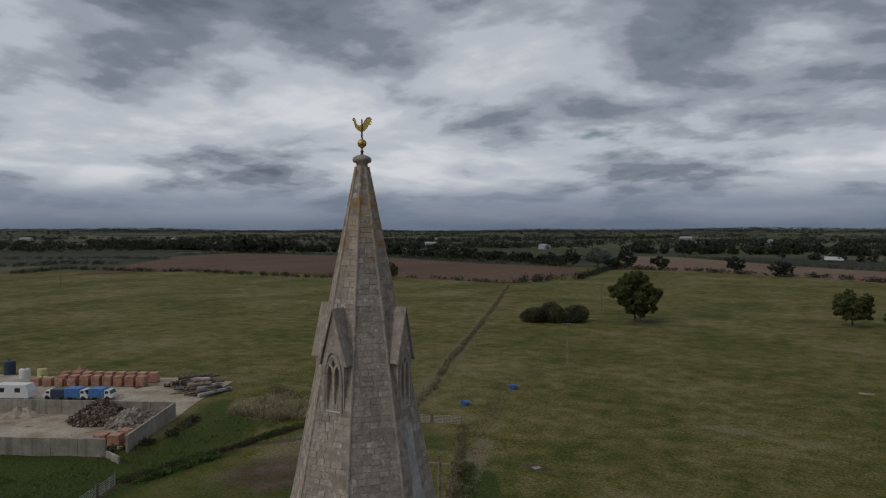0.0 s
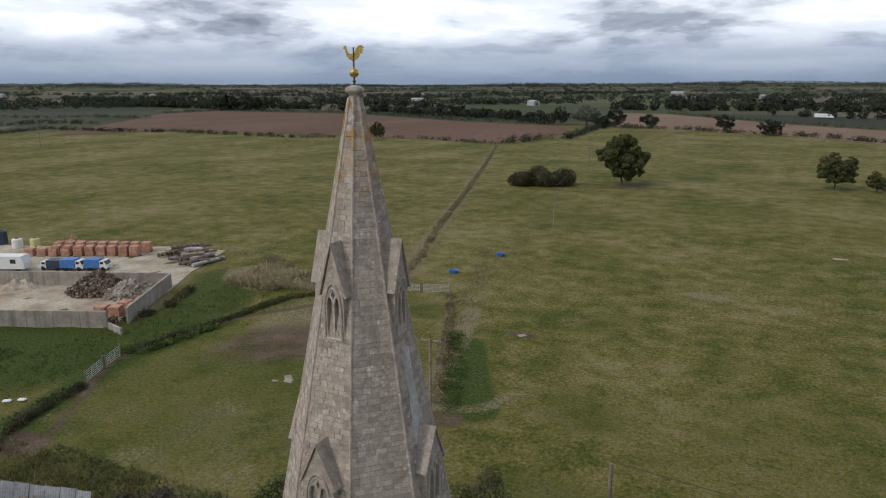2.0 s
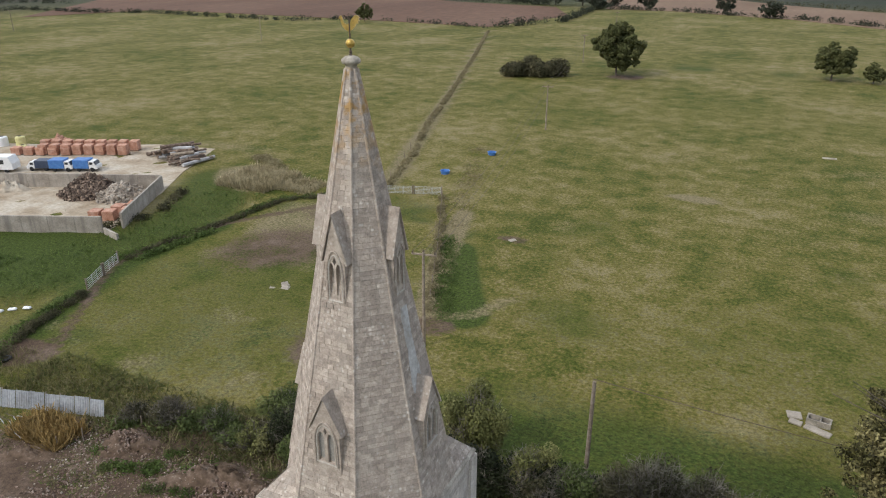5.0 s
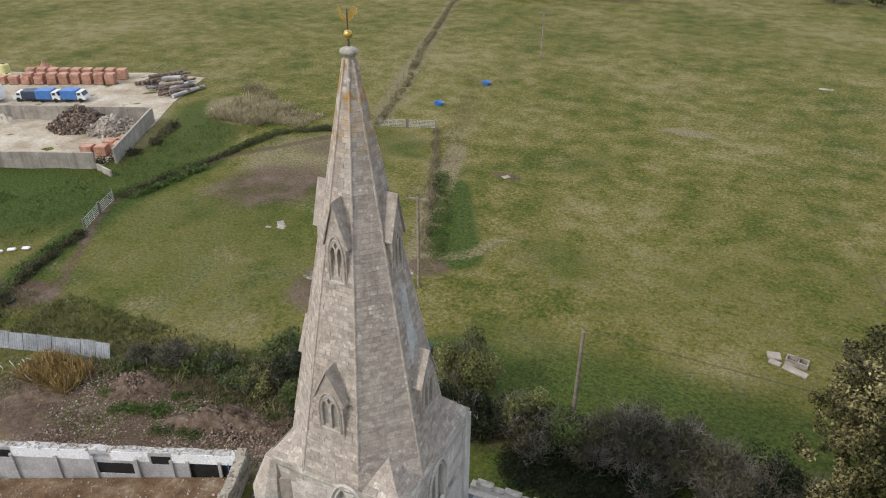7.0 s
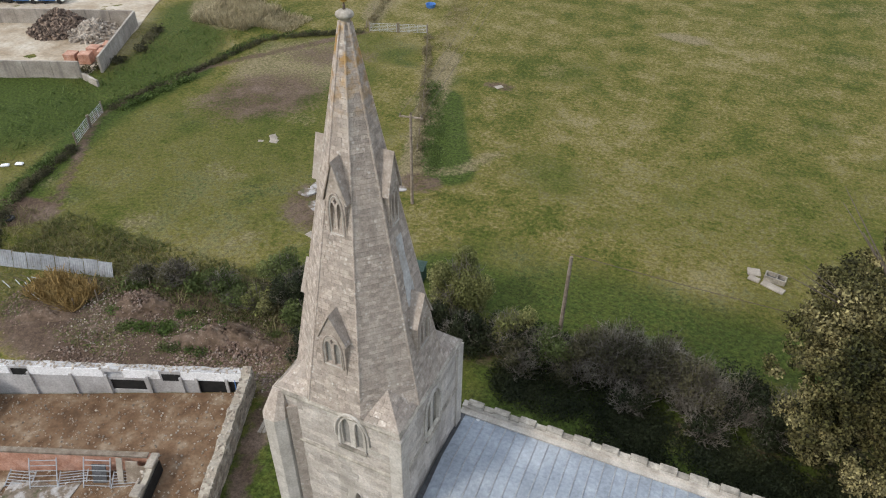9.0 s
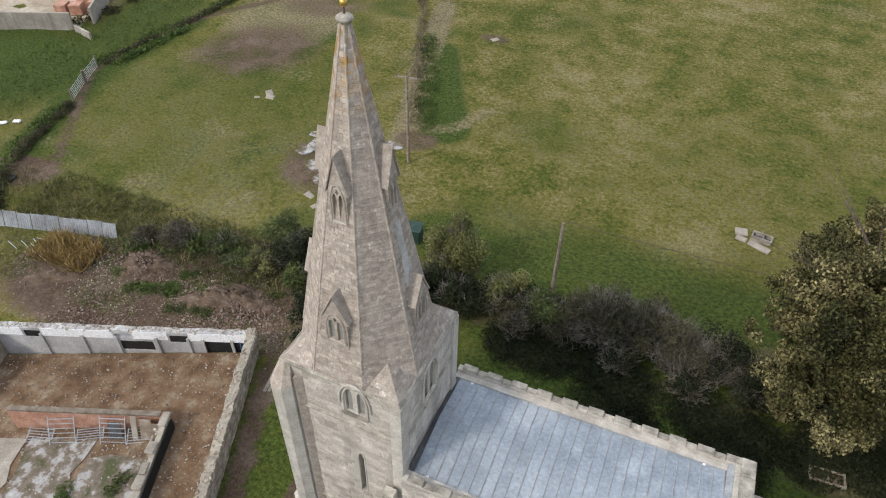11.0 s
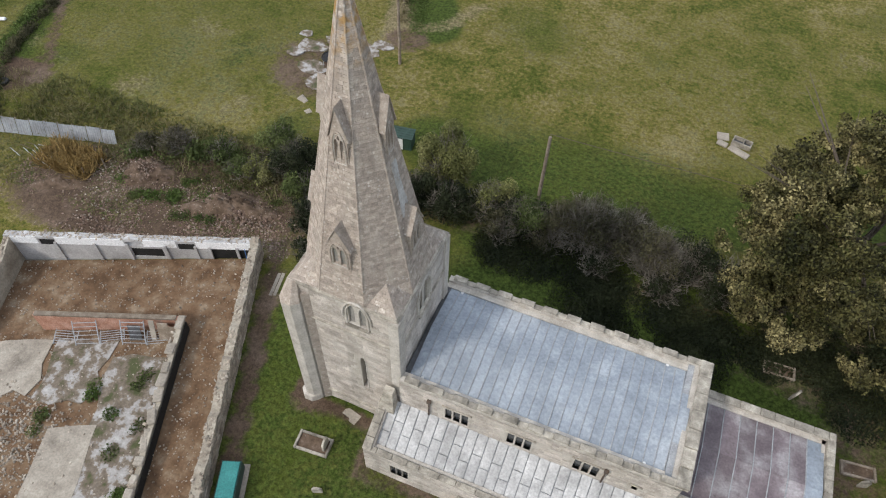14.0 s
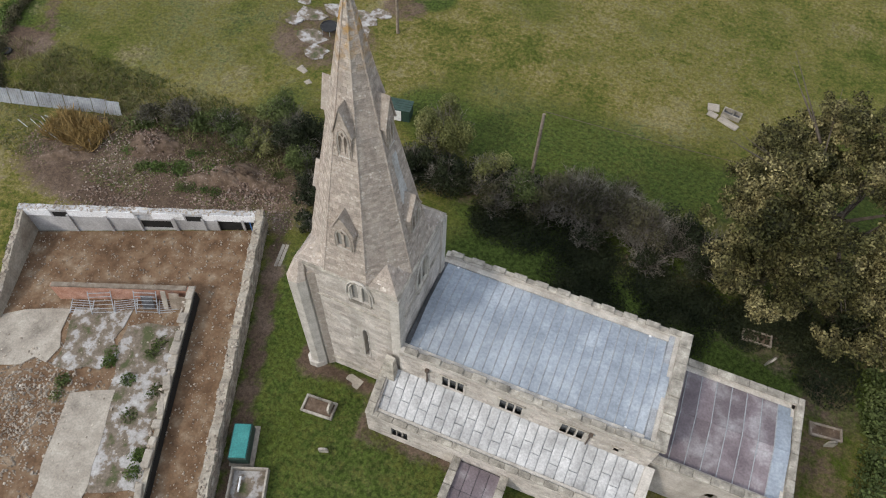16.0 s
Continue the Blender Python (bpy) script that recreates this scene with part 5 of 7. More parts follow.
def kerb_grave(at, rz, l, w, head, label, mat="coping"):
    g = thing("kerbed_grave", label, "grave", (at[0], at[1], gzf(*at)), rz, "kerbed graves")
    for sx in (-1, 1):
        kid("kerb", box(0.14, w, 0.24, (sx * (l / 2 - 0.07), 0, -0.05), 0.02), M[mat], g)
        kid("kerb", box(l - 0.3, 0.14, 0.22, (0, sx * (w / 2 - 0.07), -0.05), 0.02), M[mat], g)
    kid("infill", box(l - 0.3, w - 0.3, 0.1, (0, 0, -0.02)), M["spoil"], g, "gravelly soil bed")
    if head:
        kid("headstone", plate([(-0.33, 0), (-0.33, 0.75), (-0.2, 0.92), (0, 1.0), (0.2, 0.92), (0.33, 0.75), (0.33, 0)], [], 0.12, pose(l / 2 - 0.25, 0.06, 0, 0, 0, 90)), M["coping"], g)
    return g


kerb_grave((-1.35, -6.1), 6, 2.1, 1.15, True, "stone-kerbed grave with a small headstone on grass")
kerb_grave((23.25, 10.5), 5, 2.0, 0.95, False, "dark stone-kerbed grave beneath the trees", "wood")
kerb_grave((28.4, 5.6), 8, 2.0, 0.9, False, "dark stone-kerbed grave beside the chancel end", "wood")
for (x, y, h, rz, lean) in ((0.3, -8.5, 0.75, 20, 4), (24.3, 8.9, 1.0, 60, 10), (28.7, 4.7, 0.9, 20, 0)):
    b = plate([(-0.28, -0.2), (-0.28, h * 0.75), (-0.15, h * 0.94), (0, h), (0.15, h * 0.94), (0.28, h * 0.75), (0.28, -0.2)], [], 0.12, pose(0, 0, 0, lean, 0, rz))
    bmesh.ops.translate(b, vec=(x, y, gzf(x, y)), verts=b.verts)
    tagged(part("headstone", b, M["coping"]), "weathered round-topped headstone leaning in grass", "headstone", "headstones")


# ---- the roofless farm range west of the church ----
RO = Vector((-11.75, 4.7, 0))
RW, RS = Vector((-0.924, -0.383, 0)), Vector((0.383, -0.924, 0))


def rp(a, b, z=0.0):
    """A place in the range: a metres west and b south of its north-east corner."""
    p = RO + RW * a + RS * b
    return (p.x, p.y, z)


def ruin_matrix(a, b, west):
    """Lays a plate: its x runs west along the range's north wall, or south along its east wall; its front looks into the range."""
    u = RW if west else RS
    f = RS if west else RW
    o = RO + RW * a + RS * b
    return Matrix(((u.x, -f.x, 0, o.x), (u.y, -f.y, 0, o.y), (0, 0, 1, 0), (0, 0, 0, 1)))


ruin = thing("ruined_barn", "roofless limestone farm range with broken walls and earth floor", "ruin")
NLEN, ELEN = 17.6, 25.0
floor_z = 0.55


def broken_top(l, z, rnd, step=0.5, amp=0.13):
    pts, x = [], 0.0
    while x < l:
        pts.append((x, z + rnd.uniform(-amp, amp)))
        x += rnd.uniform(0.5, 1.5) * step
    pts.append((l, z))
    return pts


rr = random.Random(5)
n_holes = [rect(0.55, 3.5, 0.95, 2.25), rect(4.5, 5.7, 2.05, 2.72), rect(6.9, 9.1, 1.15, 2.05), rect(8.2, 9.3, 2.3, 2.72), rect(14.2, 15.3, 2.1, 2.75)]
top = broken_top(NLEN, 3.02, rr, 0.6, 0.06)
north_wall = part("north_wall", plate([(0, -0.2), *top, (NLEN, -0.2)], n_holes, 0.45, ruin_matrix(0, 0.45, True)), M["render_grey"], ruin, "grey rendered wall with gaps")
# whitewashed band under the wall head, in lengths between the gaps
for a, b in ((0.3, 4.4), (5.8, 8.1), (9.4, 14.1), (15.4, 17.2)):
    part("whitewash_band", plate(rect(a, b, 2.28, 3.0), [], 0.04, ruin_matrix(0, 0.48, True)), M["whitewash"], north_wall, "peeling white-painted band")
# dark plates fill the openings in place of the unlit depth behind
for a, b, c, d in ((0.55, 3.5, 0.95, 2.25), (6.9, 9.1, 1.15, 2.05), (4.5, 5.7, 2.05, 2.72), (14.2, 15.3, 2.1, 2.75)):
    part("opening_back", plate(rect(a - 0.05, b + 0.05, c - 0.05, d + 0.05), [], 0.03, ruin_matrix(0, 0.40, True)), M["dark"], north_wall, "dark plate standing in for an unlit opening")
for a in (0.52, 1.6, 3.52, 4.5, 6.6, 9.25, 11.5, 14.2):
    part("pier", plate(rect(a - 0.09, a + 0.09, 0.3, 2.5), [], 0.12, ruin_matrix(0, 0.57, True)), M["render_grey"], north_wall)
etop = broken_top(ELEN, 3.1, rr, 0.45, 0.16)
east_wall = part("east_wall", plate([(0, -0.2), *etop, (ELEN, -0.2)], [], 0.55, ruin_matrix(0.55, 0, False)), M["rubble_wall"], ruin, "thick rubble limestone wall with a broken top")
west_top = [(0, 2.9), (1.5, 2.5), (3.0, 2.3), (4.5, 1.9), (6.5, 1.5), (7.5, 0.9)]
west_wall = part("west_wall", plate([(0, -0.2), *west_top, (7.5, -0.2)], [], 0.4, ruin_matrix(NLEN + 0.0, 0.47, False)), M["rubble_wall"], ruin, "broken rubble wall")
# stones along the wall heads
for wall, l, tops, a0, b0, west, wid in ((north_wall, NLEN, top, 0, 0.22, True, 0.42), (east_wall, ELEN, etop, 0.28, 0, False, 0.55), (west_wall, 7.5, west_top, NLEN - 0.2, 0.47, False, 0.4)):
    zs = np.interp(np.arange(0, l, 0.16), [p[0] for p in tops], [p[1] for p in tops])
    spots = []
    for i, z in enumerate(zs):
        for _ in range(3):
            s, o = i * 0.16 + rr.uniform(0, 0.16), rr.uniform(-wid / 2, wid / 2)
            p = rp(a0 + s, b0 + o) if west else rp(a0 + o, b0 + s)
            spots.append((p[0], p[1], z - 0.03))
    it = iter(spots)
    tagged(part("cap_rubble", rocks(rr, len(spots), lambda: next(it), (0.10, 0.26), 0.5), M["rubble"], wall), kind="stuff")
o, u = Vector(rp(0, 0, 0)), RS
made = courses(o + up_v * 0.2, u, up_v, -RW, 2.7, lambda h: 0.0, lambda h: ELEN, rr, 0.17, (0.2, 0.5), 0.02, (0.01, 0.05))
tagged(part("stonework", gather(made), M["rubble"], east_wall), kind="stuff")

# inner court walls
IA, IB, IZ = 2.3 + 1.4, 7.0, 2.55
inner_n = part("court_wall", plate([(0, -0.2), *[(x, z + IZ) for x, z in broken_top(9.4, 0, rr, 0.5, 0.05)], (9.4, -0.2)], [], 0.3, ruin_matrix(4.1, 6.45, True)), M["brick"], ruin, "orange-washed brick wall with a timber plate")
part("wall_plate", plate(rect(0.2, 9.3, IZ - 0.02, IZ + 0.12), [], 0.32, ruin_matrix(4.1, 6.47, True)), M["wood"], inner_n)
inner_e = part("court_wall", plate([(0, -0.2), *[(x, z + IZ - 0.1) for x, z in broken_top(17.5, 0, rr, 0.6, 0.10)], (17.5, -0.2)], [rect(a, a + 1.6, 0.75, 1.95) for a in (0.7, 3.0, 5.4, 7.9, 10.4, 13.0)], 0.3, ruin_matrix(4.1, 6.3, False)), M["rubble_wall"], ruin, "thin rubble court wall with open bays")
b_at = 0.3
while b_at < 17.0:
    p, l = rp(4.12 - rr.uniform(0.0, 0.2), 6.3 + b_at), rr.uniform(0.5, 1.1)
    part("slab", box(rr.uniform(0.35, 0.6), l, rr.uniform(0.14, 0.3), (p[0], p[1], IZ - 0.16 + rr.uniform(-0.05, 0.08)), 0.05, (rr.uniform(-6, 6), rr.uniform(-7, 7), 22 + rr.uniform(-14, 14))), M["concrete"], inner_e)
    b_at += l + rr.choice((0.05, 0.1, 0.5, 0.9))
# black strip put in for the shade below the overhanging slabs
part("dark_lining", plate(rect(0.1, 17.3, 0.4, IZ - 0.2), [], 0.03, ruin_matrix(3.72, 6.3, False) @ pose(0, 0.0, 0)), M["dark"], inner_e, "black strip for the shade under the slabs")
cap = [(s, rr.uniform(-0.13, 0.13)) for s in np.arange(0, 17.4, 0.14)]
it2 = iter([(*rp(4.22 + o, 6.3 + s)[:2], IZ - 0.14) for s, o in cap])
tagged(part("cap_rubble", rocks(rr, len(cap), lambda: next(it2), (0.10, 0.26), 0.5), M["rubble"], inner_e), kind="stuff")


def quad_sheet(name, a0, a1, b0, b1, mat, label, lift, ragged=0.25, seed=3):
    return sheet(name, [rp(a0, b0)[:2], rp(a1, b0)[:2], rp(a1, b1)[:2], rp(a0, b1)[:2]], mat, label, "floor", lift, step=0.9, ragged=ragged, seed=seed)


quad_sheet("earth_floor", 0.6, NLEN, 0.6, ELEN, M["soil"], "trodden brown earth floor strewn with stones", 0.16, 0.0)
quad_sheet("concrete_floor", 4.4, 8.2, 8.4, 19.5, M["concrete_moss"], "broken mossy concrete floor", 0.21, 0.3, 4)
quad_sheet("concrete_floor", 8.4, 12.2, 7.4, 11.6, M["concrete_moss"], "broken mossy concrete floor", 0.21, 0.4, 6)
quad_sheet("concrete_floor", 12.6, 17.4, 7.4, 11.2, M["concrete"], "pale worn concrete slab", 0.23, 0.3, 5)
quad_sheet("concrete_floor", 7.6, 10.6, 13.3, 22.0, M["concrete"], "pale worn concrete slab", 0.23, 0.12, 8)

# ---- trees, shrubs and hedges ----
nrng = np.random.default_rng(21)


def branches(rnd, base, height, spread_r, n, r0, levels=2):
    """Trunk and limbs as tapered tubes; returns the shape and the limbs' ends."""
    shapes, ends = [], []
    b = Vector(base)
    trunk_top = b + Vector((rnd.uniform(-0.3, 0.3), rnd.uniform(-0.3, 0.3), height * 0.55))
    mid = b.lerp(trunk_top, 0.5) + Vector((rnd.uniform(-0.15, 0.15), rnd.uniform(-0.15, 0.15), 0))
    shapes.append(tube([b - Vector((0, 0, 0.2)), mid, trunk_top], [r0, r0 * 0.8, r0 * 0.5], 8))
    for i in range(n):
        g = 2 * math.pi * i / n + rnd.uniform(-0.4, 0.4)
        s = b.lerp(trunk_top, rnd.uniform(0.35, 1.0))
        e = Vector((b.x + math.cos(g) * spread_r * rnd.uniform(0.5, 0.95), b.y + math.sin(g) * spread_r * rnd.uniform(0.5, 0.95), b.z + height * rnd.uniform(0.5, 0.95)))
        m = s.lerp(e, 0.5) + Vector((0, 0, rnd.uniform(-0.05, 0.12) * height))
        shapes.append(tube([s, m, e], [r0 * 0.35, r0 * 0.2, r0 * 0.06], 5))
        ends.append(e)
        if levels > 1:
            for _ in range(3):
                e2 = e + Vector((rnd.uniform(-1, 1), rnd.uniform(-1, 1), rnd.uniform(-0.3, 0.8))) * spread_r * 0.3
                shapes.append(tube([m, m.lerp(e2, 0.6), e2], [r0 * 0.15, r0 * 0.08, r0 * 0.03], 4))
    return gather(shapes), ends


def tree(at, height, balls, leaf_n, leaf_size, mat, label, seed, shell=0.5, group="", trunk_r=0.25, dense=11, clump=(0.26, 0.50)):
    """A tree: trunk with limbs, and a crown of leaf quads in uneven balls given from its foot."""
    rnd = random.Random(seed)
    z = gzf(*at)
    t = thing("tree", label, "tree", (at[0], at[1], z), 0, group)
    sp = max(math.hypot(b[0], b[1]) + b[3] for b in balls) * 0.8
    wood, _ = branches(rnd, (0, 0, 0), height * 0.82, sp * 0.8, 9, trunk_r)
    kid("trunk", wood, M["bark"], t)
    small = []
    for b in balls:
        for _ in range(dense):
            d = Vector((rnd.gauss(0, 1), rnd.gauss(0, 1), rnd.gauss(0, 1))).normalized() * rnd.uniform(0.45, 1.0)
            s = rnd.uniform(*clump)
            small.append((b[0] + d.x * b[3], b[1] + d.y * b[4], b[2] + d.z * b[5], b[3] * s, b[4] * s, b[5] * s))
    kid("crown", leaf_mesh("crown", leaf_cloud(np.random.default_rng(seed), small, leaf_n, leaf_size, shell), mat), mat, t)
    return t


def shrub(at, r, h, leaf_n, twig_n, leaf_mat, label, seed, leaf_size=0.16, twig_mat="twig", name="shrub", group="shrubs beside the churchyard", tall=1.22):
    """A shrub: many thin stems from the ground, and as many leaves as it still has."""
    rnd = random.Random(seed)
    h, leaf_n, twig_n = h * tall, int(leaf_n * 1.5), int(twig_n * 1.5)
    t = thing(name, label, "shrub", (at[0], at[1], gzf(*at)), 0, group)
    stems = []
    for _ in range(twig_n):
        g, q = rnd.uniform(0, 6.28), rnd.uniform(0, 1) ** 0.6
        e = Vector((math.cos(g) * r * q, math.sin(g) * r * q, h * (1 - 0.55 * q * q) * rnd.uniform(0.65, 1.05)))
        b = Vector((math.cos(g) * r * 0.3 * q, math.sin(g) * r * 0.3 * q, -0.1))
        m = b.lerp(e, 0.55) + Vector((rnd.uniform(-0.2, 0.2), rnd.uniform(-0.2, 0.2), 0.12 * h))
        stems.append(tube([b, m, e], [0.035, 0.02, 0.008], 3, False))
        for _ in range(3):
            s = b.lerp(e, rnd.uniform(0.45, 0.95))
            e2 = s + Vector((rnd.uniform(-1, 1), rnd.uniform(-1, 1), rnd.uniform(-0.1, 0.9))) * r * 0.28
            stems.append(tube([s, e2], [0.015, 0.006], 3, False))
    kid("branchwork", gather(stems), M[twig_mat], t)
    if leaf_n:
        balls = []
        for _ in range(16):
            g, q = rnd.uniform(0, 6.28), rnd.uniform(0, 0.75)
            balls.append((math.cos(g) * r * q, math.sin(g) * r * q, h * rnd.uniform(0.25, 0.8), r * 0.34, r * 0.34, h * 0.22))
        kid("foliage", leaf_mesh("foliage", leaf_cloud(np.random.default_rng(seed), balls, leaf_n, leaf_size, 0.3), M[leaf_mat]), M[leaf_mat], t)
    return t


# the great tree east of the hedge, and the yew below it
def dome(c, r, n, lump, seed, low=-0.75):
    """Lumps over an ellipsoid's upper part, some pushed out and some sunk, for an uneven crown."""
    rnd, out = random.Random(seed), []
    while len(out) < n:
        d = Vector((rnd.gauss(0, 1), rnd.gauss(0, 1), rnd.gauss(0, 1))).normalized()
        if d.z < low:
            continue
        k = rnd.choice((0.55, 0.78, 0.86, 0.93, 1.0, 1.05)) * rnd.uniform(0.93, 1.04)
        q = lump * rnd.uniform(0.6, 1.25)
        out.append((c[0] + d.x * r[0] * k, c[1] + d.y * r[1] * k, c[2] + d.z * r[2] * k, q, q, q * 0.72))
    return out


crown_lumps = dome((0.4, -0.4, 7.7), (7.6, 7.2, 5.0), 150, 1.25, 5) + dome((-5.4, -2.8, 5.0), (2.9, 2.8, 2.7), 34, 0.95, 6) + dome((-3.2, -5.6, 3.9), (3.0, 2.4, 2.5), 30, 0.95, 7) + dome((2.6, -6.0, 4.4), (3.4, 2.6, 3.0), 34, 0.95, 8) + dome((6.6, -4.6, 4.6), (3.4, 3.0, 3.2), 30, 1.0, 9)
tree((25.5, 18.5), 14, crown_lumps, 240000, 0.19, M["leaf"], "large broadleaf tree in olive and buff autumn leaf", 3, 0.1, trunk_r=0.45, dense=5, clump=(0.42, 0.75))
tree((29.5, 13.2), 6, [(0, 0, 3.4, 2.4, 2.4, 2.6), (2.4, -1.0, 3.2, 2.2, 2.2, 2.4), (1.0, 2.0, 4.0, 2.4, 2.4, 2.6), (-1.5, 1.0, 2.4, 1.8, 1.8, 2.0)], 22000, 0.18, M["leaf_dark"], "dark evergreen yew beside the churchyard hedge", 8, 0.4)

row = [((-3.0, 17.2), 2.6, 4.2, 12000, 80, "leaf_yellow", "tall yellow-green elder bush in leaf"), ((-4.4, 13.6), 1.9, 2.9, 3600, 40, "leaf_dark", "dark leafy scrub along the churchyard"),
       ((-1.6, 13.9), 1.7, 2.6, 2600, 50, "leaf_dark", "dark leafy scrub along the churchyard"), ((1.4, 15.2), 2.1, 2.6, 3400, 110, "leaf_yellow", "half-bare bush with yellow-green leaves"), ((4.2, 14.9), 2.2, 2.6, 3000, 120, "leaf_green", "half-bare bush with green leaves"),
       ((3.0, 13.2), 1.5, 1.8, 1000, 70, "leaf_brown", "low brown scrub along the churchyard"), ((6.6, 14.6), 2.2, 2.9, 2600, 140, "leaf_brown", "bare grey-brown thicket of stems"), ((8.8, 15.4), 2.8, 4.0, 3600, 260, "leaf_brown", "bare grey-brown hawthorn thicket"),
       ((11.6, 16.0), 2.5, 3.5, 3600, 220, "leaf_brown", "bare grey-brown hawthorn thicket"), ((13.8, 15.0), 2.4, 3.6, 2200, 280, "leaf_brown", "bare thicket with pale dead stems"), ((16.2, 15.4), 2.2, 3.4, 2200, 120, "leaf_dark", "dark half-bare thicket of stems"),
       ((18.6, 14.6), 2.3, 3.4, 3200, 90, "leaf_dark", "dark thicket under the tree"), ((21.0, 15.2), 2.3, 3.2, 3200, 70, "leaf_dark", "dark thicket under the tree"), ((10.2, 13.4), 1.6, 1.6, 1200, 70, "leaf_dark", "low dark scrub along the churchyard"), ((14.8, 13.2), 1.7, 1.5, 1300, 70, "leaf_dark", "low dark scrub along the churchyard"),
       ((-13.2, 12.2), 2.2, 3.6, 5200, 60, "leaf_dark", "dense dark green bush on rubble"), ((-15.8, 14.0), 2.0, 2.8, 3200, 60, "leaf_green", "green bush with straw-coloured stems"), ((-11.4, 10.2), 1.8, 2.6, 2600, 60, "leaf_green", "green bush with straw-coloured stems"),
       ((-9.8, 8.0), 1.6, 2.6, 2200, 50, "leaf_dark", "dark bush beside the tower"), ((-10.9, 13.8), 1.8, 2.6, 1600, 90, "leaf_brown", "straw-coloured dry bush on rubble"), ((-16.4, 11.2), 1.5, 1.6, 1500, 50, "leaf_yellow", "yellow-green scrub on rubble ground"), ((-8.9, 5.6), 1.0, 1.6, 900, 40, "leaf_dark", "dark bush beside the tower"),
       ((-24.5, 11.6), 1.8, 1.5, 700, 110, "leaf_brown", "brown dry scrub on rubble"), ((-27.0, 10.6), 1.3, 1.3, 500, 80, "leaf_brown", "brown dry scrub on rubble"), ((-20.5, 12.2), 1.7, 1.3, 1200, 60, "leaf_green", "low green scrub on rubble ground"), ((-18.0, 11.0), 1.4, 1.1, 900, 50, "leaf_green", "low green scrub on rubble ground")]
for i, (at, r, h, ln, tn, mat, label) in enumerate(row):
    shrub(at, r, h, ln, tn, mat, label, 100 + i)



def hedge(name, pts, width, height, n, size, mat, label, seed, gap=0.0, lift=0.0):
    """A hedge along a line: leaf quads in uneven balls, dense and open by turns."""
    rnd = random.Random(seed)
    balls = []
    for (ax, ay), (bx, by) in zip(pts, pts[1:]):
        l = math.hypot(bx - ax, by - ay)
        for i in range(max(1, int(l / (width * 0.30)))):
            if rnd.random() < gap:
                continue
            t = rnd.random()
            x, y, k = ax + (bx - ax) * t, ay + (by - ay) * t, rnd.uniform(0.55, 1.15)
            balls.append((x + rnd.uniform(-0.2, 0.2) * width, y + rnd.uniform(-0.2, 0.2) * width, gzf(x, y) + lift + height * k * 0.42, width * 0.6, width * 0.6, height * k * 0.55))
    v = leaf_cloud(np.random.default_rng(seed), balls, n, size, 0.25)
    v[:, 2] = np.maximum(v[:, 2], gz(v[:, 0], v[:, 1]) + 0.02)
    return tagged(new(name, leaf_mesh(name, v, M[mat])), label, "hedge", kind="stuff")


hedge("hedge", [(30.8, -8), (31.2, 13)], 1.9, 2.1, 9000, 0.22, "leaf_green", "clipped green hedge beside the churchyard", 31)
hedge("hedge", [(-41, 8), (-44.6, 12), (-46.5, 16.5), (-48.2, 23.2)], 1.1, 0.8, 5200, 0.17, "leaf_brown", "low ragged hedge bank with green and brown weeds", 32)
hedge("hedge", [(-51.6, 30.5), (-51.2, 36), (-50.0, 44), (-49.1, 50.5), (-48.5, 55.7), (-43.2, 60.4), (-38, 64.2)], 1.0, 0.7, 7000, 0.17, "leaf_brown", "low ragged hedge bank with brown weeds", 33)
hedge("hedge", [(-50.5, 31.5), (-50.0, 36), (-49.0, 42)], 1.3, 0.6, 1600, 0.24, "weed", "strip of nettles along a hedge bank", 34)
hedge("hedge", [(-52.4, 31), (-51.8, 36), (-50.6, 44), (-49.7, 50.5), (-49.2, 56), (-44, 61)], 1.8, 0.4, 4200, 0.2, "weed", "rank nettles and grass along a hedge bank", 49, 0.2)
hedge("hedge", [(-41.5, 8), (-45.4, 12), (-47.4, 16.5), (-49, 23)], 1.7, 0.4, 2600, 0.2, "weed", "rank nettles and grass along a hedge bank", 50, 0.2)
hedge("hedge", [(-38.5, 66), (-44, 85), (-52, 106), (-62, 137), (-85, 205), (-113, 284)], 1.3, 0.7, 12000, 0.3, "bank", "straw-coloured overgrown fence line", 35)
hedge("hedge", [(-29.5, 66.5), (-25.5, 58), (-21.5, 49), (-18, 40.5), (-15.4, 34.5)], 1.1, 0.7, 6000, 0.18, "bank", "overgrown straw-brown fence bank", 37)
hedge("hedge", [(-22.0, 53), (-19.0, 46.5), (-16.6, 41), (-14.2, 35)], 2.2, 0.35, 6000, 0.15, "weed", "strip of bright nettles along a bank", 38)
hedge("hedge", [(-62, 36), (-60, 44), (-64, 53)], 1.6, 0.9, 1800, 0.26, "leaf_brown", "brown scrub at the foot of a concrete wall", 39, 0.3)
hedge("hedge", [(-28, 9.5), (-22, 11.6), (-16, 12.6)], 2.0, 0.9, 3600, 0.22, "leaf_green", "weeds and nettles on rubble", 40)
hedge("hedge", [(-24, 6.2), (-19.5, 6.8), (-17, 8.5)], 1.1, 0.5, 900, 0.2, "weed", "green weeds on rubble", 41, 0.3)
hedge("hedge", [(-66, 72), (-58, 67), (-50, 62)], 3.0, 0.8, 3600, 0.22, "bank", "dry grass at the field's edge", 42, 0.3)
hedge("hedge", [(-36, 95), (-28, 72), (-24, 58)], 3.4, 0.35, 1500, 0.22, "bank", "scattered dry docks and thistles", 43, 0.3)
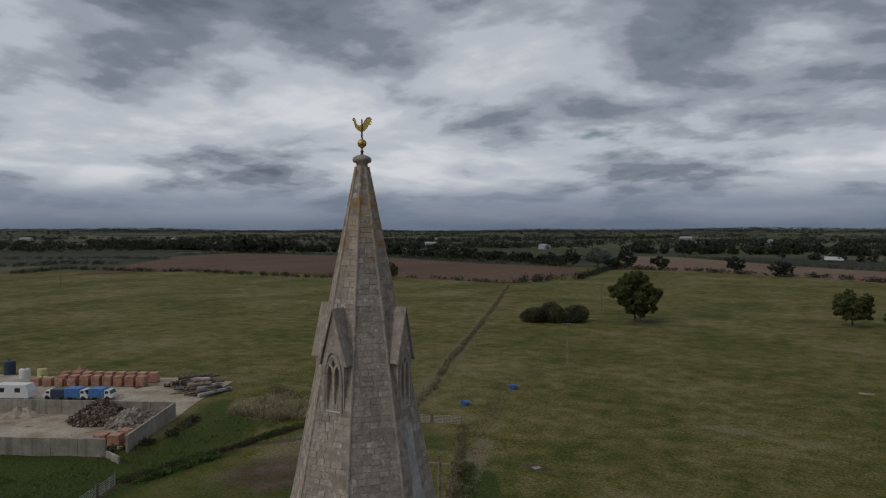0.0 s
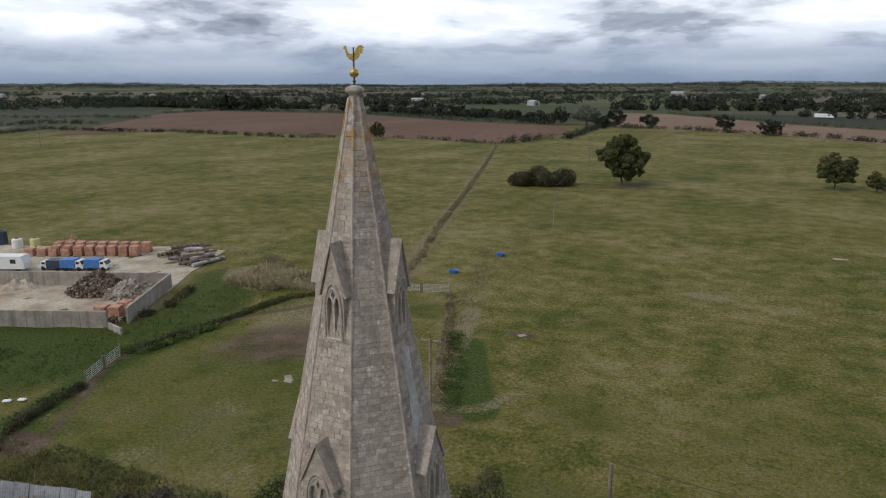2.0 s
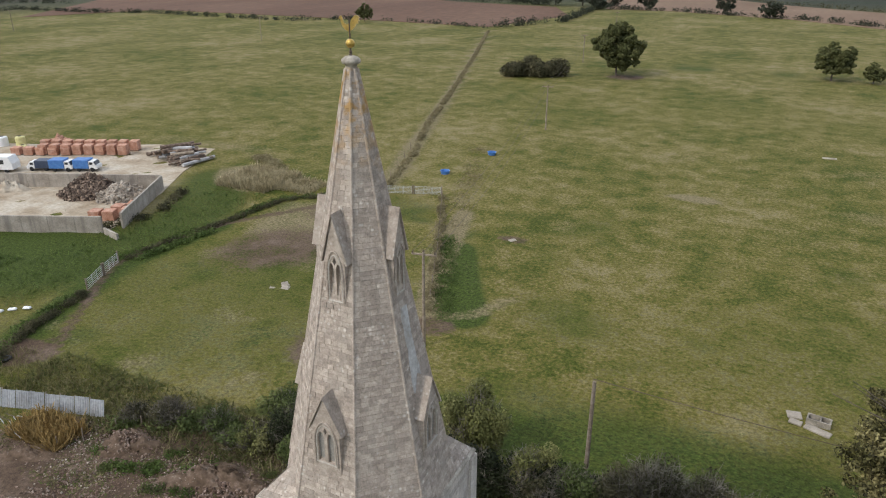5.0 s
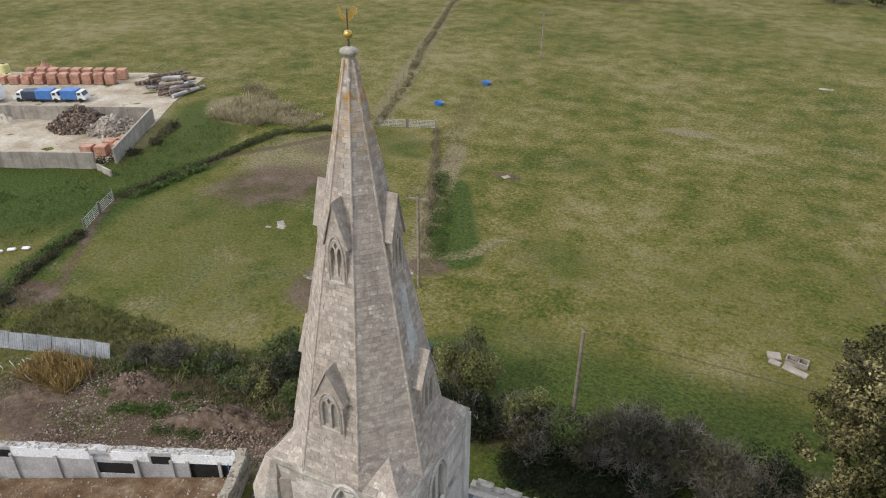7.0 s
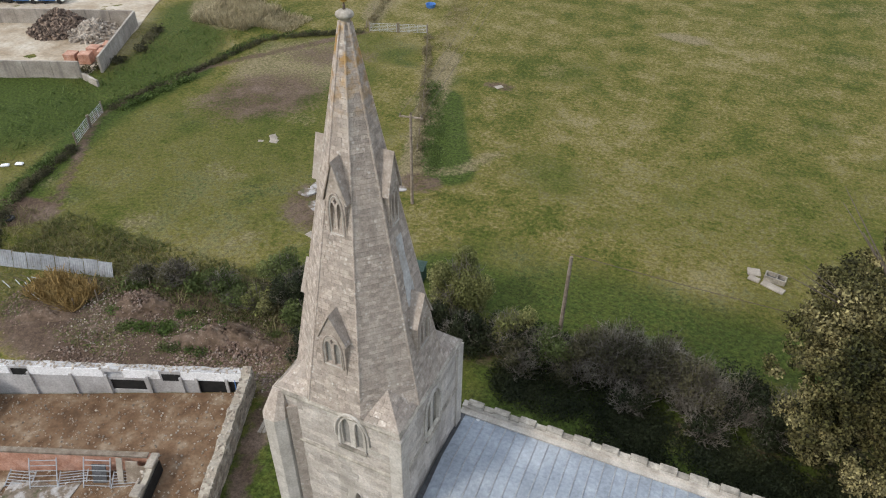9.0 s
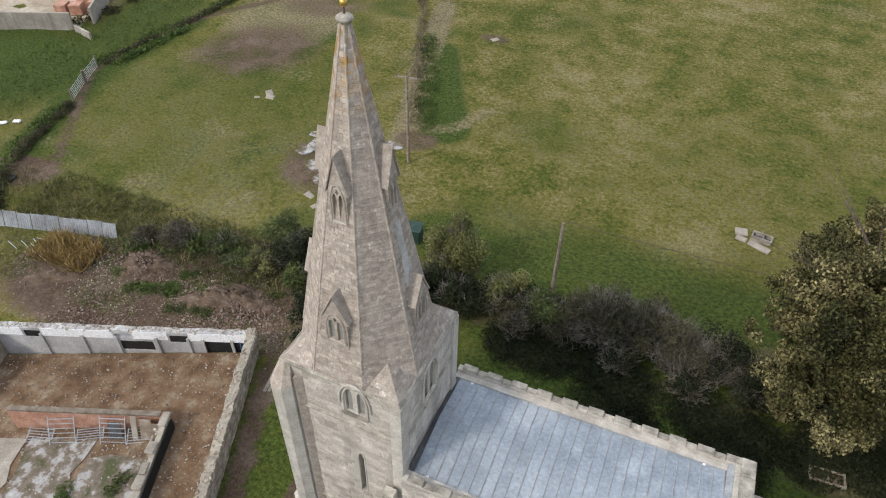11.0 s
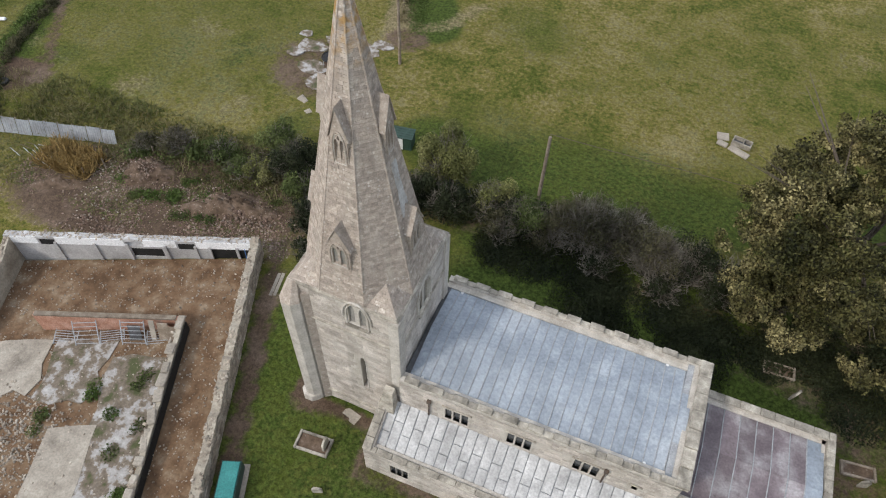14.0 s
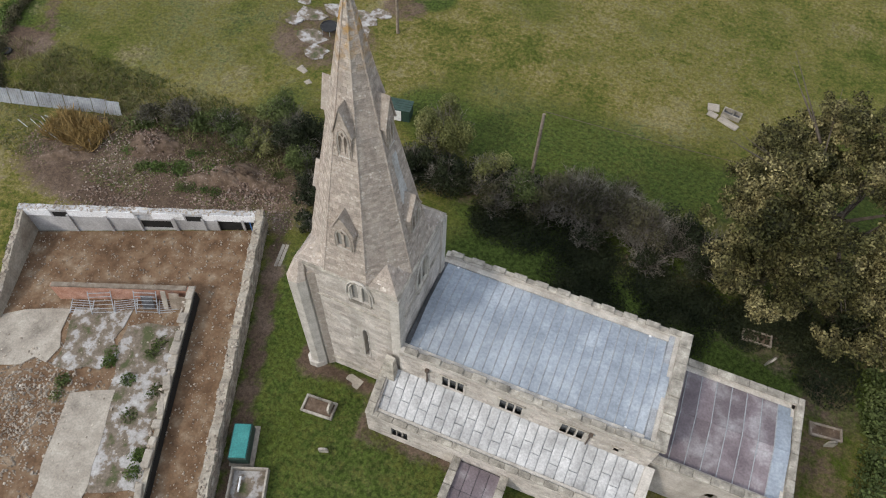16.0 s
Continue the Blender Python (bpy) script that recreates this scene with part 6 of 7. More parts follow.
# dark leaf carpets and infill added to darken shaded ground and thicket gaps
hedge("hedge", [(3, 12.4), (9, 12.0), (15, 11.6), (21, 11.8), (27, 11.5)], 3.4, 0.35, 40000, 0.15, "leaf_dark", "dark leaf carpet added for shade under the thicket", 44)
hedge("hedge", [(10, 9.0), (16, 8.8), (23, 8.6)], 4.6, 0.22, 26000, 0.13, "leaf_dark", "dark leaf carpet over rank churchyard grass, standing in for shade", 48, 0.25)
hedge("hedge", [(19, 11.5), (23, 12.8), (27, 12.5), (29, 9.0)], 4.0, 0.3, 12000, 0.15, "leaf_dark", "dark leaf carpet added for shade under the trees", 45, 0.3)
hedge("hedge", [(-5, 14), (3, 15), (12, 15.6), (20, 15.4)], 3.2, 2.1, 44000, 0.16, "leaf_dark", "dark leaf infill added for shade inside the thicket", 46)
hedge("hedge", [(-17, 12.6), (-12, 11.5), (-10, 8.5)], 2.4, 1.6, 7000, 0.17, "leaf_brown", "brown undergrowth inside the scrub", 47)
for k, (a, b, l, n) in enumerate([(4.9, 17.0, 1.6, 700), (6.2, 14.6, 0.5, 160), (8.5, 10.4, 1.6, 420), (5.6, 9.5, 1.2, 360), (7.0, 12.4, 0.9, 220), (11.2, 12.4, 1.6, 420), (16.0, 12.0, 1.0, 200), (4.8, 13.0, 0.7, 160), (6.0, 20.0, 1.2, 300)]):
    p, q = rp(a, b), rp(a + 0.3, b + l)
    hedge("weed_patch", [p[:2], q[:2]], 0.9, 0.3, n, 0.14, "leaf_green" if k % 2 else "weed", "green weeds growing through broken concrete", 400 + k, 0.2, 0.2)
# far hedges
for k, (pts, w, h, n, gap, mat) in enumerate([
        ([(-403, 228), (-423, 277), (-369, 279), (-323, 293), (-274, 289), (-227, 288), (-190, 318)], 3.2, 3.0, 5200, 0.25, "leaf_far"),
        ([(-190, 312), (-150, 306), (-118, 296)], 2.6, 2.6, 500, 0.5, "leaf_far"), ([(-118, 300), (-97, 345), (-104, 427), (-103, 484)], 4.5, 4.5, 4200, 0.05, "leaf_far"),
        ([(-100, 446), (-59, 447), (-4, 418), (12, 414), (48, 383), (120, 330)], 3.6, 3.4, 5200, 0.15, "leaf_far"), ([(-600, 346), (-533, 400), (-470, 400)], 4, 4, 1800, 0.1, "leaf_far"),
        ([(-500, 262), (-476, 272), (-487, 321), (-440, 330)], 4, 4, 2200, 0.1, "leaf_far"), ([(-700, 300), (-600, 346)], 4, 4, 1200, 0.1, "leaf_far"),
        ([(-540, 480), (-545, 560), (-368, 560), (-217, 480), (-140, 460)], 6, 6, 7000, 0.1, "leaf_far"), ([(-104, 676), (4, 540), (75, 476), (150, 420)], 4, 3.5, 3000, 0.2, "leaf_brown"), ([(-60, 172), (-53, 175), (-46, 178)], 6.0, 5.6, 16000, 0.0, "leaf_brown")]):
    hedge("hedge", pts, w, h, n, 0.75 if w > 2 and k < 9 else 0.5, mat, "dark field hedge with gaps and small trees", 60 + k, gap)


def simple_tree(at, h, w, n, mat, label, seed, size=0.6):
    r, rnd = w / 2, random.Random(seed + 900)
    extra = [(rnd.uniform(-0.85, 0.85) * r, rnd.uniform(-0.7, 0.7) * r, h * rnd.uniform(0.35, 0.85), r * 0.3, r * 0.3, h * 0.12) for _ in range(6)]
    return tree(at, h, [(0, 0, h * 0.58, r * 0.80, r * 0.80, h * 0.36), (-r * 0.45, -r * 0.2, h * 0.50, r * 0.55, r * 0.6, h * 0.24), (r * 0.45, r * 0.1, h * 0.52, r * 0.55, r * 0.6, h * 0.25), (0.1 * r, -r * 0.4, h * 0.36, r * 0.6, r * 0.5, h * 0.2),
                        (r * 0.3, 0, h * 0.28, r * 0.5, r * 0.6, h * 0.16), (-r * 0.15, 0.3 * r, h * 0.86, r * 0.35, r * 0.35, h * 0.14), *extra], n, size, mat, label, seed, 0.2, "field trees", w * 0.022, 24, (0.15, 0.33))


simple_tree((-33, 186), 15.0, 14.5, 42000, M["leaf_field"], "broad dark field tree in full leaf", 201, 0.55)
simple_tree((21.5, 203), 10.0, 11, 28000, M["leaf_field"], "rounded dark field tree in full leaf", 202, 0.55)
simple_tree((31.5, 202), 5.5, 6, 6000, M["leaf_field"], "small dark field tree in leaf", 203, 0.5)
simple_tree((-187, 300), 9.0, 9, 4000, M["leaf_field"], "small dark field tree in a hedge", 204, 0.7)
simple_tree((-122, 470), 14.5, 22, 5200, M["leaf_grey"], "silvery grey willow by the hedge", 205, 0.9)
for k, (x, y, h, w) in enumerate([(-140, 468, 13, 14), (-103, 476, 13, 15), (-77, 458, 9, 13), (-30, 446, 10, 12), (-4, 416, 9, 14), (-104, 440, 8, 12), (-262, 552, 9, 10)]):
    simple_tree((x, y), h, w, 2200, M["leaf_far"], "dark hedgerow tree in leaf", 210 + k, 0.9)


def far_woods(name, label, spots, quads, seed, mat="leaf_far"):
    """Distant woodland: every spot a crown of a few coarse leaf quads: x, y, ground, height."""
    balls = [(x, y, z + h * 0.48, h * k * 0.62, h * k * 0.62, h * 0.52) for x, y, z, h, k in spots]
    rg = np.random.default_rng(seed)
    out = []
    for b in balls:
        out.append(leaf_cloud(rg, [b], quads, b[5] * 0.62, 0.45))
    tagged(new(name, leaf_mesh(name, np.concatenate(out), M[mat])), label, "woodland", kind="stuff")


def lands(x, y):
    r = math.hypot(x, y)
    swell = 0.5 + 0.25 * math.sin(x * 0.0011 + 1.0) + 0.25 * math.sin(y * 0.0017 + x * 0.0007)
    return float(smooth(2300, 4700, r)) * (9 + 16 * swell)


wr = random.Random(77)
band = []
for pts, h, gap in (([(-980, 700), (-760, 640), (-567, 590)], 12, 4), ([(-567, 585), (-530, 600)], 20, 3), ([(-560, 640), (-430, 625), (-352, 600)], 12, 5), ([(-352, 592), (-272, 556), (-206, 528), (-146, 470)], 9, 3.5), ([(-175, 770), (-94, 760), (0, 800), (90, 790), (160, 760)], 12, 4), ([(-130, 830), (-60, 905), (60, 850)], 15, 5),
                    ([(-900, 560), (-800, 600), (-640, 640)], 10, 6), ([(-600, 830), (-480, 760), (-330, 700)], 11, 6), ([(-20, 690), (60, 640), (150, 600)], 8, 7)):
    for (ax, ay), (bx, by) in zip(pts, pts[1:]):
        l = math.hypot(bx - ax, by - ay)
        for i in range(int(l / gap)):
            t = wr.random()
            band.append((ax + (bx - ax) * t + wr.uniform(-6, 6), ay + (by - ay) * t + wr.uniform(-8, 8), 0, h * wr.uniform(0.4, 1.0), wr.uniform(0.7, 1.2)))
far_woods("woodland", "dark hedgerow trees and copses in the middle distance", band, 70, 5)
spots, scrub = [], []
for _ in range(240):        # hedgerows and copses out to the skyline
    r = 900 + 3900 * wr.random() ** 1.3
    g = radians(wr.uniform(-22, 70))
    x, y, turn, l = -r * math.sin(g), r * math.cos(g), g + wr.choice((0, 0, 1.4)) + wr.uniform(-0.3, 0.3), wr.uniform(120, 420) * (0.6 + r / 2500)
    h, deep = wr.uniform(5, 10), wr.choice((4, 8, 30, 70))
    for _ in range(int(l / (7 + r / 300))):
        t, o = wr.uniform(-0.5, 0.5) * l, wr.uniform(-0.5, 0.5) * deep
        px, py = x + t * math.cos(turn) - o * math.sin(turn), y + t * math.sin(turn) + o * math.cos(turn)
        if math.hypot(px, py) < 4850:
            (spots if r < 2200 else scrub).append((px, py, lands(px, py), h * wr.uniform(0.6, 1.2), wr.uniform(0.9, 1.8)))
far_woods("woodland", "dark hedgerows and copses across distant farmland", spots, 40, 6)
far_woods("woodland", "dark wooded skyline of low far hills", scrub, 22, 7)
ridge = []
for g in np.arange(-24, 72, 0.06):
    r = wr.uniform(3300, 4800)
    x, y = -r * math.sin(radians(g)), r * math.cos(radians(g))
    ridge.append((x, y, lands(x, y), wr.uniform(10, 16) + 4 * math.sin(g * 0.4), wr.uniform(1.8, 3.4)))
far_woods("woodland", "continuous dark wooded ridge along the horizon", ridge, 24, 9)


# ---- tufts and loose stones ----
def tufts(name, n, where, size, mat, label, seed, wide=0.45, high=0.4, sway=0.6):
    """Grass tufts over a region: short upright blades, leaning all ways."""
    rg = np.random.default_rng(seed)
    p = where(rg, n)
    n = len(p)
    g = rg.random(n) * 6.28
    s = size * (0.5 + rg.random(n))
    lean = rg.normal(size=(n, 2)) * sway
    base = np.stack([p[:, 0], p[:, 1], gz(p[:, 0], p[:, 1]) - 0.02], 1)
    side = np.stack([np.cos(g), np.sin(g), np.zeros(n)], 1) * (s * wide)[:, None]
    tip = base + np.stack([lean[:, 0] * 1.6 * s, lean[:, 1] * 1.6 * s, s * high], 1)
    quads = np.stack([base - side, base + side, tip + side * 0.5, tip - side * 0.5], 1)
    tagged(new(name, leaf_mesh(name, quads.reshape(-1, 3), M[mat])), label, "grass", kind="stuff")


def in_box(x0, x1, y0, y1, avoid=True):
    def pick(rg, n):
        p = np.stack([rg.uniform(x0, x1, n), rg.uniform(y0, y1, n)], 1)
        if avoid:
            a, b = (p - [RO.x, RO.y]) @ [RW.x, RW.y], (p - [RO.x, RO.y]) @ [RS.x, RS.y]
            keep = ~((a > -0.2) & (a < NLEN + 0.3) & (b > -0.2)) & ~((p[:, 0] > -4) & (p[:, 0] < 27) & (p[:, 1] > -10) & (p[:, 1] < 5)) & ~((p[:, 0] < -58) & (p[:, 1] > 34))
            p = p[keep]
        return p
    return pick


tufts("grass", 6000, in_box(-80, -62, 18, 26.5, False), 0.30, "weed", "rank green grass below a concrete wall", 301, 0.14, 0.7, 0.5)
tufts("grass", 3600, in_box(-61, -52, 18, 58, False), 0.30, "weed", "rank green grass beside a hedge bank", 310, 0.14, 0.7, 0.5)
tufts("grass", 9000, in_box(-38, -8, 3, 13), 0.13, "tuft_dry", "dry grass on rubble", 303)
tufts("grass", 12000, in_box(-40, -6, 3, 15), 0.13, "tuft_green", "green grass on rubble", 305)
tufts("grass", 2600, in_box(-34.0, -29.0, 5.4, 8.2), 0.7, "straw", "tall orange dead grass", 304, 0.045, 1.0, 0.28)
tufts("grass", 5200, in_box(-62, -53, 57, 66, False), 0.85, "dead_grass", "tall bleached dead grass at the field's edge", 306, 0.07, 1.0, 0.3)
tufts("grass", 2600, in_box(-57, -47, 59, 65, False), 0.6, "dead_grass", "bleached dead grass on a bank", 307, 0.08, 0.9, 0.35)
tufts("grass", 5000, in_box(-40, -9, 9, 15), 0.35, "tuft_green", "rank grass along the scrub", 308, 0.10, 0.8, 0.4)
tufts("grass", 4000, in_box(-44, -12, 8, 14), 0.4, "tuft_dry", "dry rank grass along the scrub", 309, 0.07, 0.9, 0.4)
rk = random.Random(9)
tagged(part("rubble", rocks(rk, 2600, lambda: (lambda a, b: (*rp(a, b)[:2], gzf(*rp(a, b)[:2])))(rk.uniform(-1, 17), -0.3 - abs(rk.gauss(0, 2.2))), (0.05, 0.22)), M["brick_bits"]), "heaps of pale broken stone and brick rubble", "rubble", kind="stuff")
tagged(part("rubble", rocks(rk, 900, lambda: (lambda x, y: (x, y, gzf(x, y)+0.5 * math.exp(-((x + 16.5) / 3) ** 2 - ((y - 7.6) / 1.2) ** 2)))(rk.gauss(-15.6, 1.8), rk.gauss(7.6, 1.0)), (0.05, 0.22)), M["brick_bits"]), "heap of broken brick and stone rubble", "rubble", kind="stuff")
tagged(part("rubble", rocks(rk, 3000, lambda: (lambda a, b: (*rp(a, b)[:2], gzf(*rp(a, b)[:2]) + 0.19))(rk.uniform(0.7, 17.4), rk.uniform(0.7, 24)), (0.03, 0.15)), M["rubble"]), "small pale stones scattered over earth floor", "rubble", kind="stuff")
tagged(part("rubble", rocks(rk, 1600, lambda: (lambda a, b: (*rp(a, b)[:2], gzf(*rp(a, b)[:2]) + 0.18))(rk.gauss(13.5, 2.2), rk.gauss(14.5, 2.4)), (0.05, 0.22)), M["rubble"]), "drift of pale stone rubble", "rubble", kind="stuff")


def mound(name, at, rx, ry, h, turn, mat, label, category, seed, kind=""):
    """A lumpy heap of earth or spoil."""
    rg = np.random.default_rng(seed)
    n, k = 14, 46
    verts, faces = [], []
    for i in range(n + 1):
        t = i / n
        for j in range(k):
            g = 2 * math.pi * j / k
            w = 1 + 0.18 * math.sin(3 * g + seed) + rg.normal() * 0.05
            x, y = rx * t * w * math.cos(g), ry * t * w * math.sin(g)
            c, s = math.cos(radians(turn)), math.sin(radians(turn))
            px, py = at[0] + c * x - s * y, at[1] + s * x + c * y
            verts.append((px, py, gzf(px, py) - 0.08 + h * (1 - t * t) ** 1.3 * (1 + rg.normal() * 0.20 + 0.25 * math.sin(2.3 * px + seed) * math.sin(2.9 * py))))
    for i in range(n):
        for j in range(k):
            j2 = (j + 1) % k
            faces.append((i * k + j, (i + 1) * k + j, (i + 1) * k + j2, i * k + j2))
    return tagged(part(name, (verts, faces), mat, None, "", True), label, category, kind=kind)


mound("earth_mound", (-25.0, 8.2), 2.6, 1.6, 0.8, 20, M["spoil"], "lumpy heap of stony spoil", "heap", 2)
mound("earth_mound", (-16.5, 7.6), 4.0, 1.6, 0.8, 15, M["spoil"], "lumpy heap of stony spoil", "heap", 3)
mound("earth_mound", (-30.5, 4.8), 2.6, 1.2, 0.45, 30, M["spoil"], "lumpy heap of stony spoil", "heap", 4)
tagged(part("rubble", rocks(rk, 500, lambda: (lambda x, y: (x, y, gzf(x, y) + 0.75 * math.exp(-((x + 25) / 2) ** 2 - ((y - 8.2) / 1.3) ** 2)))(rk.gauss(-25, 1.5), rk.gauss(8.3, 0.9)), (0.05, 0.18)), M["brick_bits"]), "stone rubble on a spoil heap", "rubble", kind="stuff")

tagged(part("rubble", rocks(rk, 1300, lambda: (lambda x, y: (x, y, gzf(x, y)))(rk.uniform(-31, -10), rk.gauss(6.4, 1.9)), (0.04, 0.17)), M["rubble"]), "strip of pale broken stone over trampled earth", "rubble", kind="stuff")
tagged(part("rubble", rocks(rk, 4200, lambda: (lambda x, y: (x, y, gzf(x, y)))(rk.uniform(-35, -10), rk.gauss(6.0, 1.8)), (0.04, 0.18)), M["brick_bits"]), "scattered broken brick over trampled earth", "rubble", kind="stuff")
for k, (x, y, l) in enumerate([(-22.5, 6.6, 1.4), (-20.4, 5.0, 1.6), (-18.2, 5.6, 1.2), (-24.6, 5.6, 1.0), (-27.2, 6.6, 1.2), (-14.2, 8.8, 0.8), (-21.6, 8.4, 1.3)]):
    hedge("weed_patch", [(x, y), (x + l, y + 0.4 * l)], 0.9, 0.35, 420, 0.13, "leaf_green" if k % 2 else "weed", "green weeds on rubble", 460 + k, 0.2)

# ---- fences, gates, poles and wires ----
def fence_run(pts, h, gap, label):
    f = thing("fence", label, "fence", (pts[0][0], pts[0][1], gzf(*pts[0])))
    i = 0
    for (ax, ay), (bx, by) in zip(pts, pts[1:]):
        l = math.hypot(bx - ax, by - ay)
        for k in range(int(l / gap)):
            t = k * gap / l
            x, y = ax + (bx - ax) * t, ay + (by - ay) * t
            part("post", tube([(x, y, gzf(x, y) - 0.1), (x + rk.uniform(-0.05, 0.05), y, gzf(x, y) + h * rk.uniform(0.9, 1.1))], 0.05, 5), M["wood"], f)
        for z in (0.45, 0.95):
            part("wire", tube([(ax, ay, gzf(ax, ay) + z * h), (bx, by, gzf(bx, by) + z * h)], 0.008, 3), M["iron"], f)
    return f


fence_run([(-29.5, 66.5), (-21.5, 49), (-15.4, 34.5)], 1.1, 3.0, "wooden post and wire fence on an overgrown bank")
fence_run([(-38.5, 65.5), (-52, 105), (-75, 175), (-113, 284)], 1.1, 6.0, "wooden post and wire fence between pastures")


def field_gate(a, b, h, label):
    g = thing("field_gate", label, "gate", (a[0], a[1], gzf(*a)))
    A, B = Vector((*a, gzf(*a))), Vector((*b, gzf(*b)))
    for p in (A, B):
        part("gate_post", tube([p - Vector((0, 0, 0.1)), p + Vector((0, 0, h + 0.2))], 0.09, 8), M["wood"], g)
    for k in range(6):
        z = Vector((0, 0, 0.2 + (h - 0.2) * k / 5))
        part("bar", tube([A + z, B + z], 0.025, 6), M["steel"], g)
    for t in (0.03, 0.35, 0.65, 0.97):
        p = A.lerp(B, t)
        part("stile", tube([p + Vector((0, 0, 0.15)), p + Vector((0, 0, h))], 0.025, 6), M["steel"], g)


field_gate((-37.5, 64.6), (-33.9, 66.0), 1.2, "galvanised tubular steel field gate, shut")
field_gate((-33.7, 66.1), (-30.0, 67.4), 1.2, "galvanised tubular steel field gate, shut")
field_gate((-48.6, 24.0), (-50.3, 27.3), 1.25, "galvanised tubular steel field gate in a hedge")
field_gate((-50.3, 27.5), (-51.6, 30.4), 1.25, "galvanised tubular steel field gate in a hedge")


def utility_pole(x, y, top, arm, label, rz=0.0):
    z = gzf(x, y)
    p = thing("utility_pole", label, "utility pole", (x, y, z), rz, "utility poles")
    kid("pole", tube([(0, 0, -0.3), (0, 0, top - z)], [0.15, 0.11], 10), M["wood"], p)
    if arm:
        kid("crossarm", box(2.1, 0.12, 0.14, (0, 0.12, top - z - 0.35), 0.015), M["wood"], p)
        for k in (-0.95, 0.0, 0.95):
            kid("insulator", lathe([(0.05, 0), (0.075, 0.06), (0.05, 0.1), (0.07, 0.16), (0.03, 0.22)], 8, (k, 0.12 if k else 0, top - z - 0.21 + (0.22 if not k else 0))), M["iron"], p)
    return p


def wire(a, b, sag, r=0.014):
    A, B = Vector(a), Vector(b)
    pts = [A.lerp(B, t) - Vector((0, 0, sag * 4 * t * (1 - t))) for t in np.linspace(0, 1, 14)]
    tagged(part("overhead_wire", tube(pts, r, 4), M["iron"]), "thin dark overhead cable between wooden poles", "cable", "overhead cables")


Q, R1, R2 = (-13.1, 29.4, 8.9), (-29.6, 112.6, 8.6), (-48.5, 207.0, 8.6)
for p in (Q, R1, R2):
    utility_pole(p[0], p[1], p[2], True, "wooden overhead line pole with a crossarm", 11)
utility_pole(4.55, 16.65, 9.0, False, "plain leaning wooden service pole among bushes")
for x, y in ((-179, 210), (-300, 190), (-60, 300)):
    utility_pole(x, y, 9.0, True, "wooden overhead line pole with a crossarm in a far pasture", 30)
for k in (-0.95, 0.0, 0.95):
    off = Vector((k * 0.98, k * 0.19, -0.05))
    for a, b in ((Q, R1), (R1, R2)):
        wire(Vector(a) + off, Vector(b) + off, 1.6, 0.02)
wire((4.45, 16.9, 9.0), (31, 25.4, 3.2), 0.25, 0.022)

# corrugated sheet fence
cs = thing("corrugated_fence", "leaning fence of grey corrugated metal sheets", "fence", (-35, 8.3, 0))
A, B = Vector((-43.5, 5.8, 0)), Vector((-29.4, 9.85, 0))
nsheet = 12
for i in range(nsheet):
    a, b = A.lerp(B, i / nsheet), A.lerp(B, (i + 1) / nsheet - 0.004)
    u = (b - a).normalized()
    n = Vector((u.y, -u.x, 0))
    verts, faces = [], []
    K = 24
    for k in range(K + 1):
        p = a.lerp(b, k / K)
        w = 0.025 * math.sin(k * math.pi / 2) + 0.02 * (i % 2)
        for z, lean in ((0.0, 0.0), (1.35 + 0.05 * math.sin(i * 2.1), -0.42)):
            verts.append(p + n * (w + lean) + Vector((0, 0, z)))
    faces = [(2 * k, 2 * k + 2, 2 * k + 3, 2 * k + 1) for k in range(K)]
    bm = bmesh.new()
    vs = [bm.verts.new(v) for v in verts]
    for f in faces:
        bm.faces.new([vs[q] for q in f])
    ext = bmesh.ops.extrude_face_region(bm, geom=bm.faces[:])
    bmesh.ops.translate(bm, vec=-n * 0.006, verts=[g for g in ext["geom"] if isinstance(g, bmesh.types.BMVert)])
    part("corrugated_sheet", bm, M["zinc"], cs)
    part("post", tube([a - n * 0.06, a - n * 0.5 + Vector((0, 0, 1.4))], 0.05, 6), M["wood"], cs)

# ---- loose things round the church and the range ----
bunker = thing("storage_bunker", "dark green storage bunker with a flat teal lid", "storage box", (-4.35, -10.15, gzf(-4.3, -10)), 22)
kid("body", box(1.15, 2.2, 0.95, (0, 0, 0), 0.03), M["dark_green"], bunker)
kid("lid", box(1.0, 2.05, 0.08, (0, 0, 0.95), 0.02), M["teal"], bunker, "flat teal lid")
kid("base", box(1.5, 2.5, 0.08, (0.1, 0, -0.02), 0.02), M["concrete"], bunker)
tank = thing("tank_enclosure", "low open concrete enclosure with a pale floor", "enclosure", (-2.75, -12.1, gzf(-2.8, -12)), 22)
for sx, sy, w, d in ((-1.05, 0, 0.12, 2.0), (1.05, 0, 0.12, 2.0), (0, 0.95, 1.98, 0.12), (0, -0.95, 1.98, 0.12)):
    kid("wall", box(w, d, 0.55, (sx, sy, 0), 0.015), M["concrete"], tank)
kid("floor", box(1.95, 1.75, 0.12, (0, 0, 0)), M["concrete_moss"], tank)
kid("pipe", tube([(-0.5, -0.4, 0.3), (-0.5, 0.5, 0.3)], 0.06, 8), M["white"], tank)
for k in range(2):
    tagged(part("plank", box(0.22, 1.9, 0.06, (-9.55 + 0.26 * k, 2.7 + 0.1 * k, gzf(-9.5, 2.7) + 0.02), 0.01, (0, 0, 12)), M["concrete"]), "long pale plank lying beside the ruin", "plank", "planks")
tramp = thing("trampoline", "round black trampoline on bare concrete", "trampoline", (-18.85, 26.7, 0.12))
kid("mat", lathe([(0.70, 0.62), (0.70, 0.64)], 28), M["rubber"], tramp)
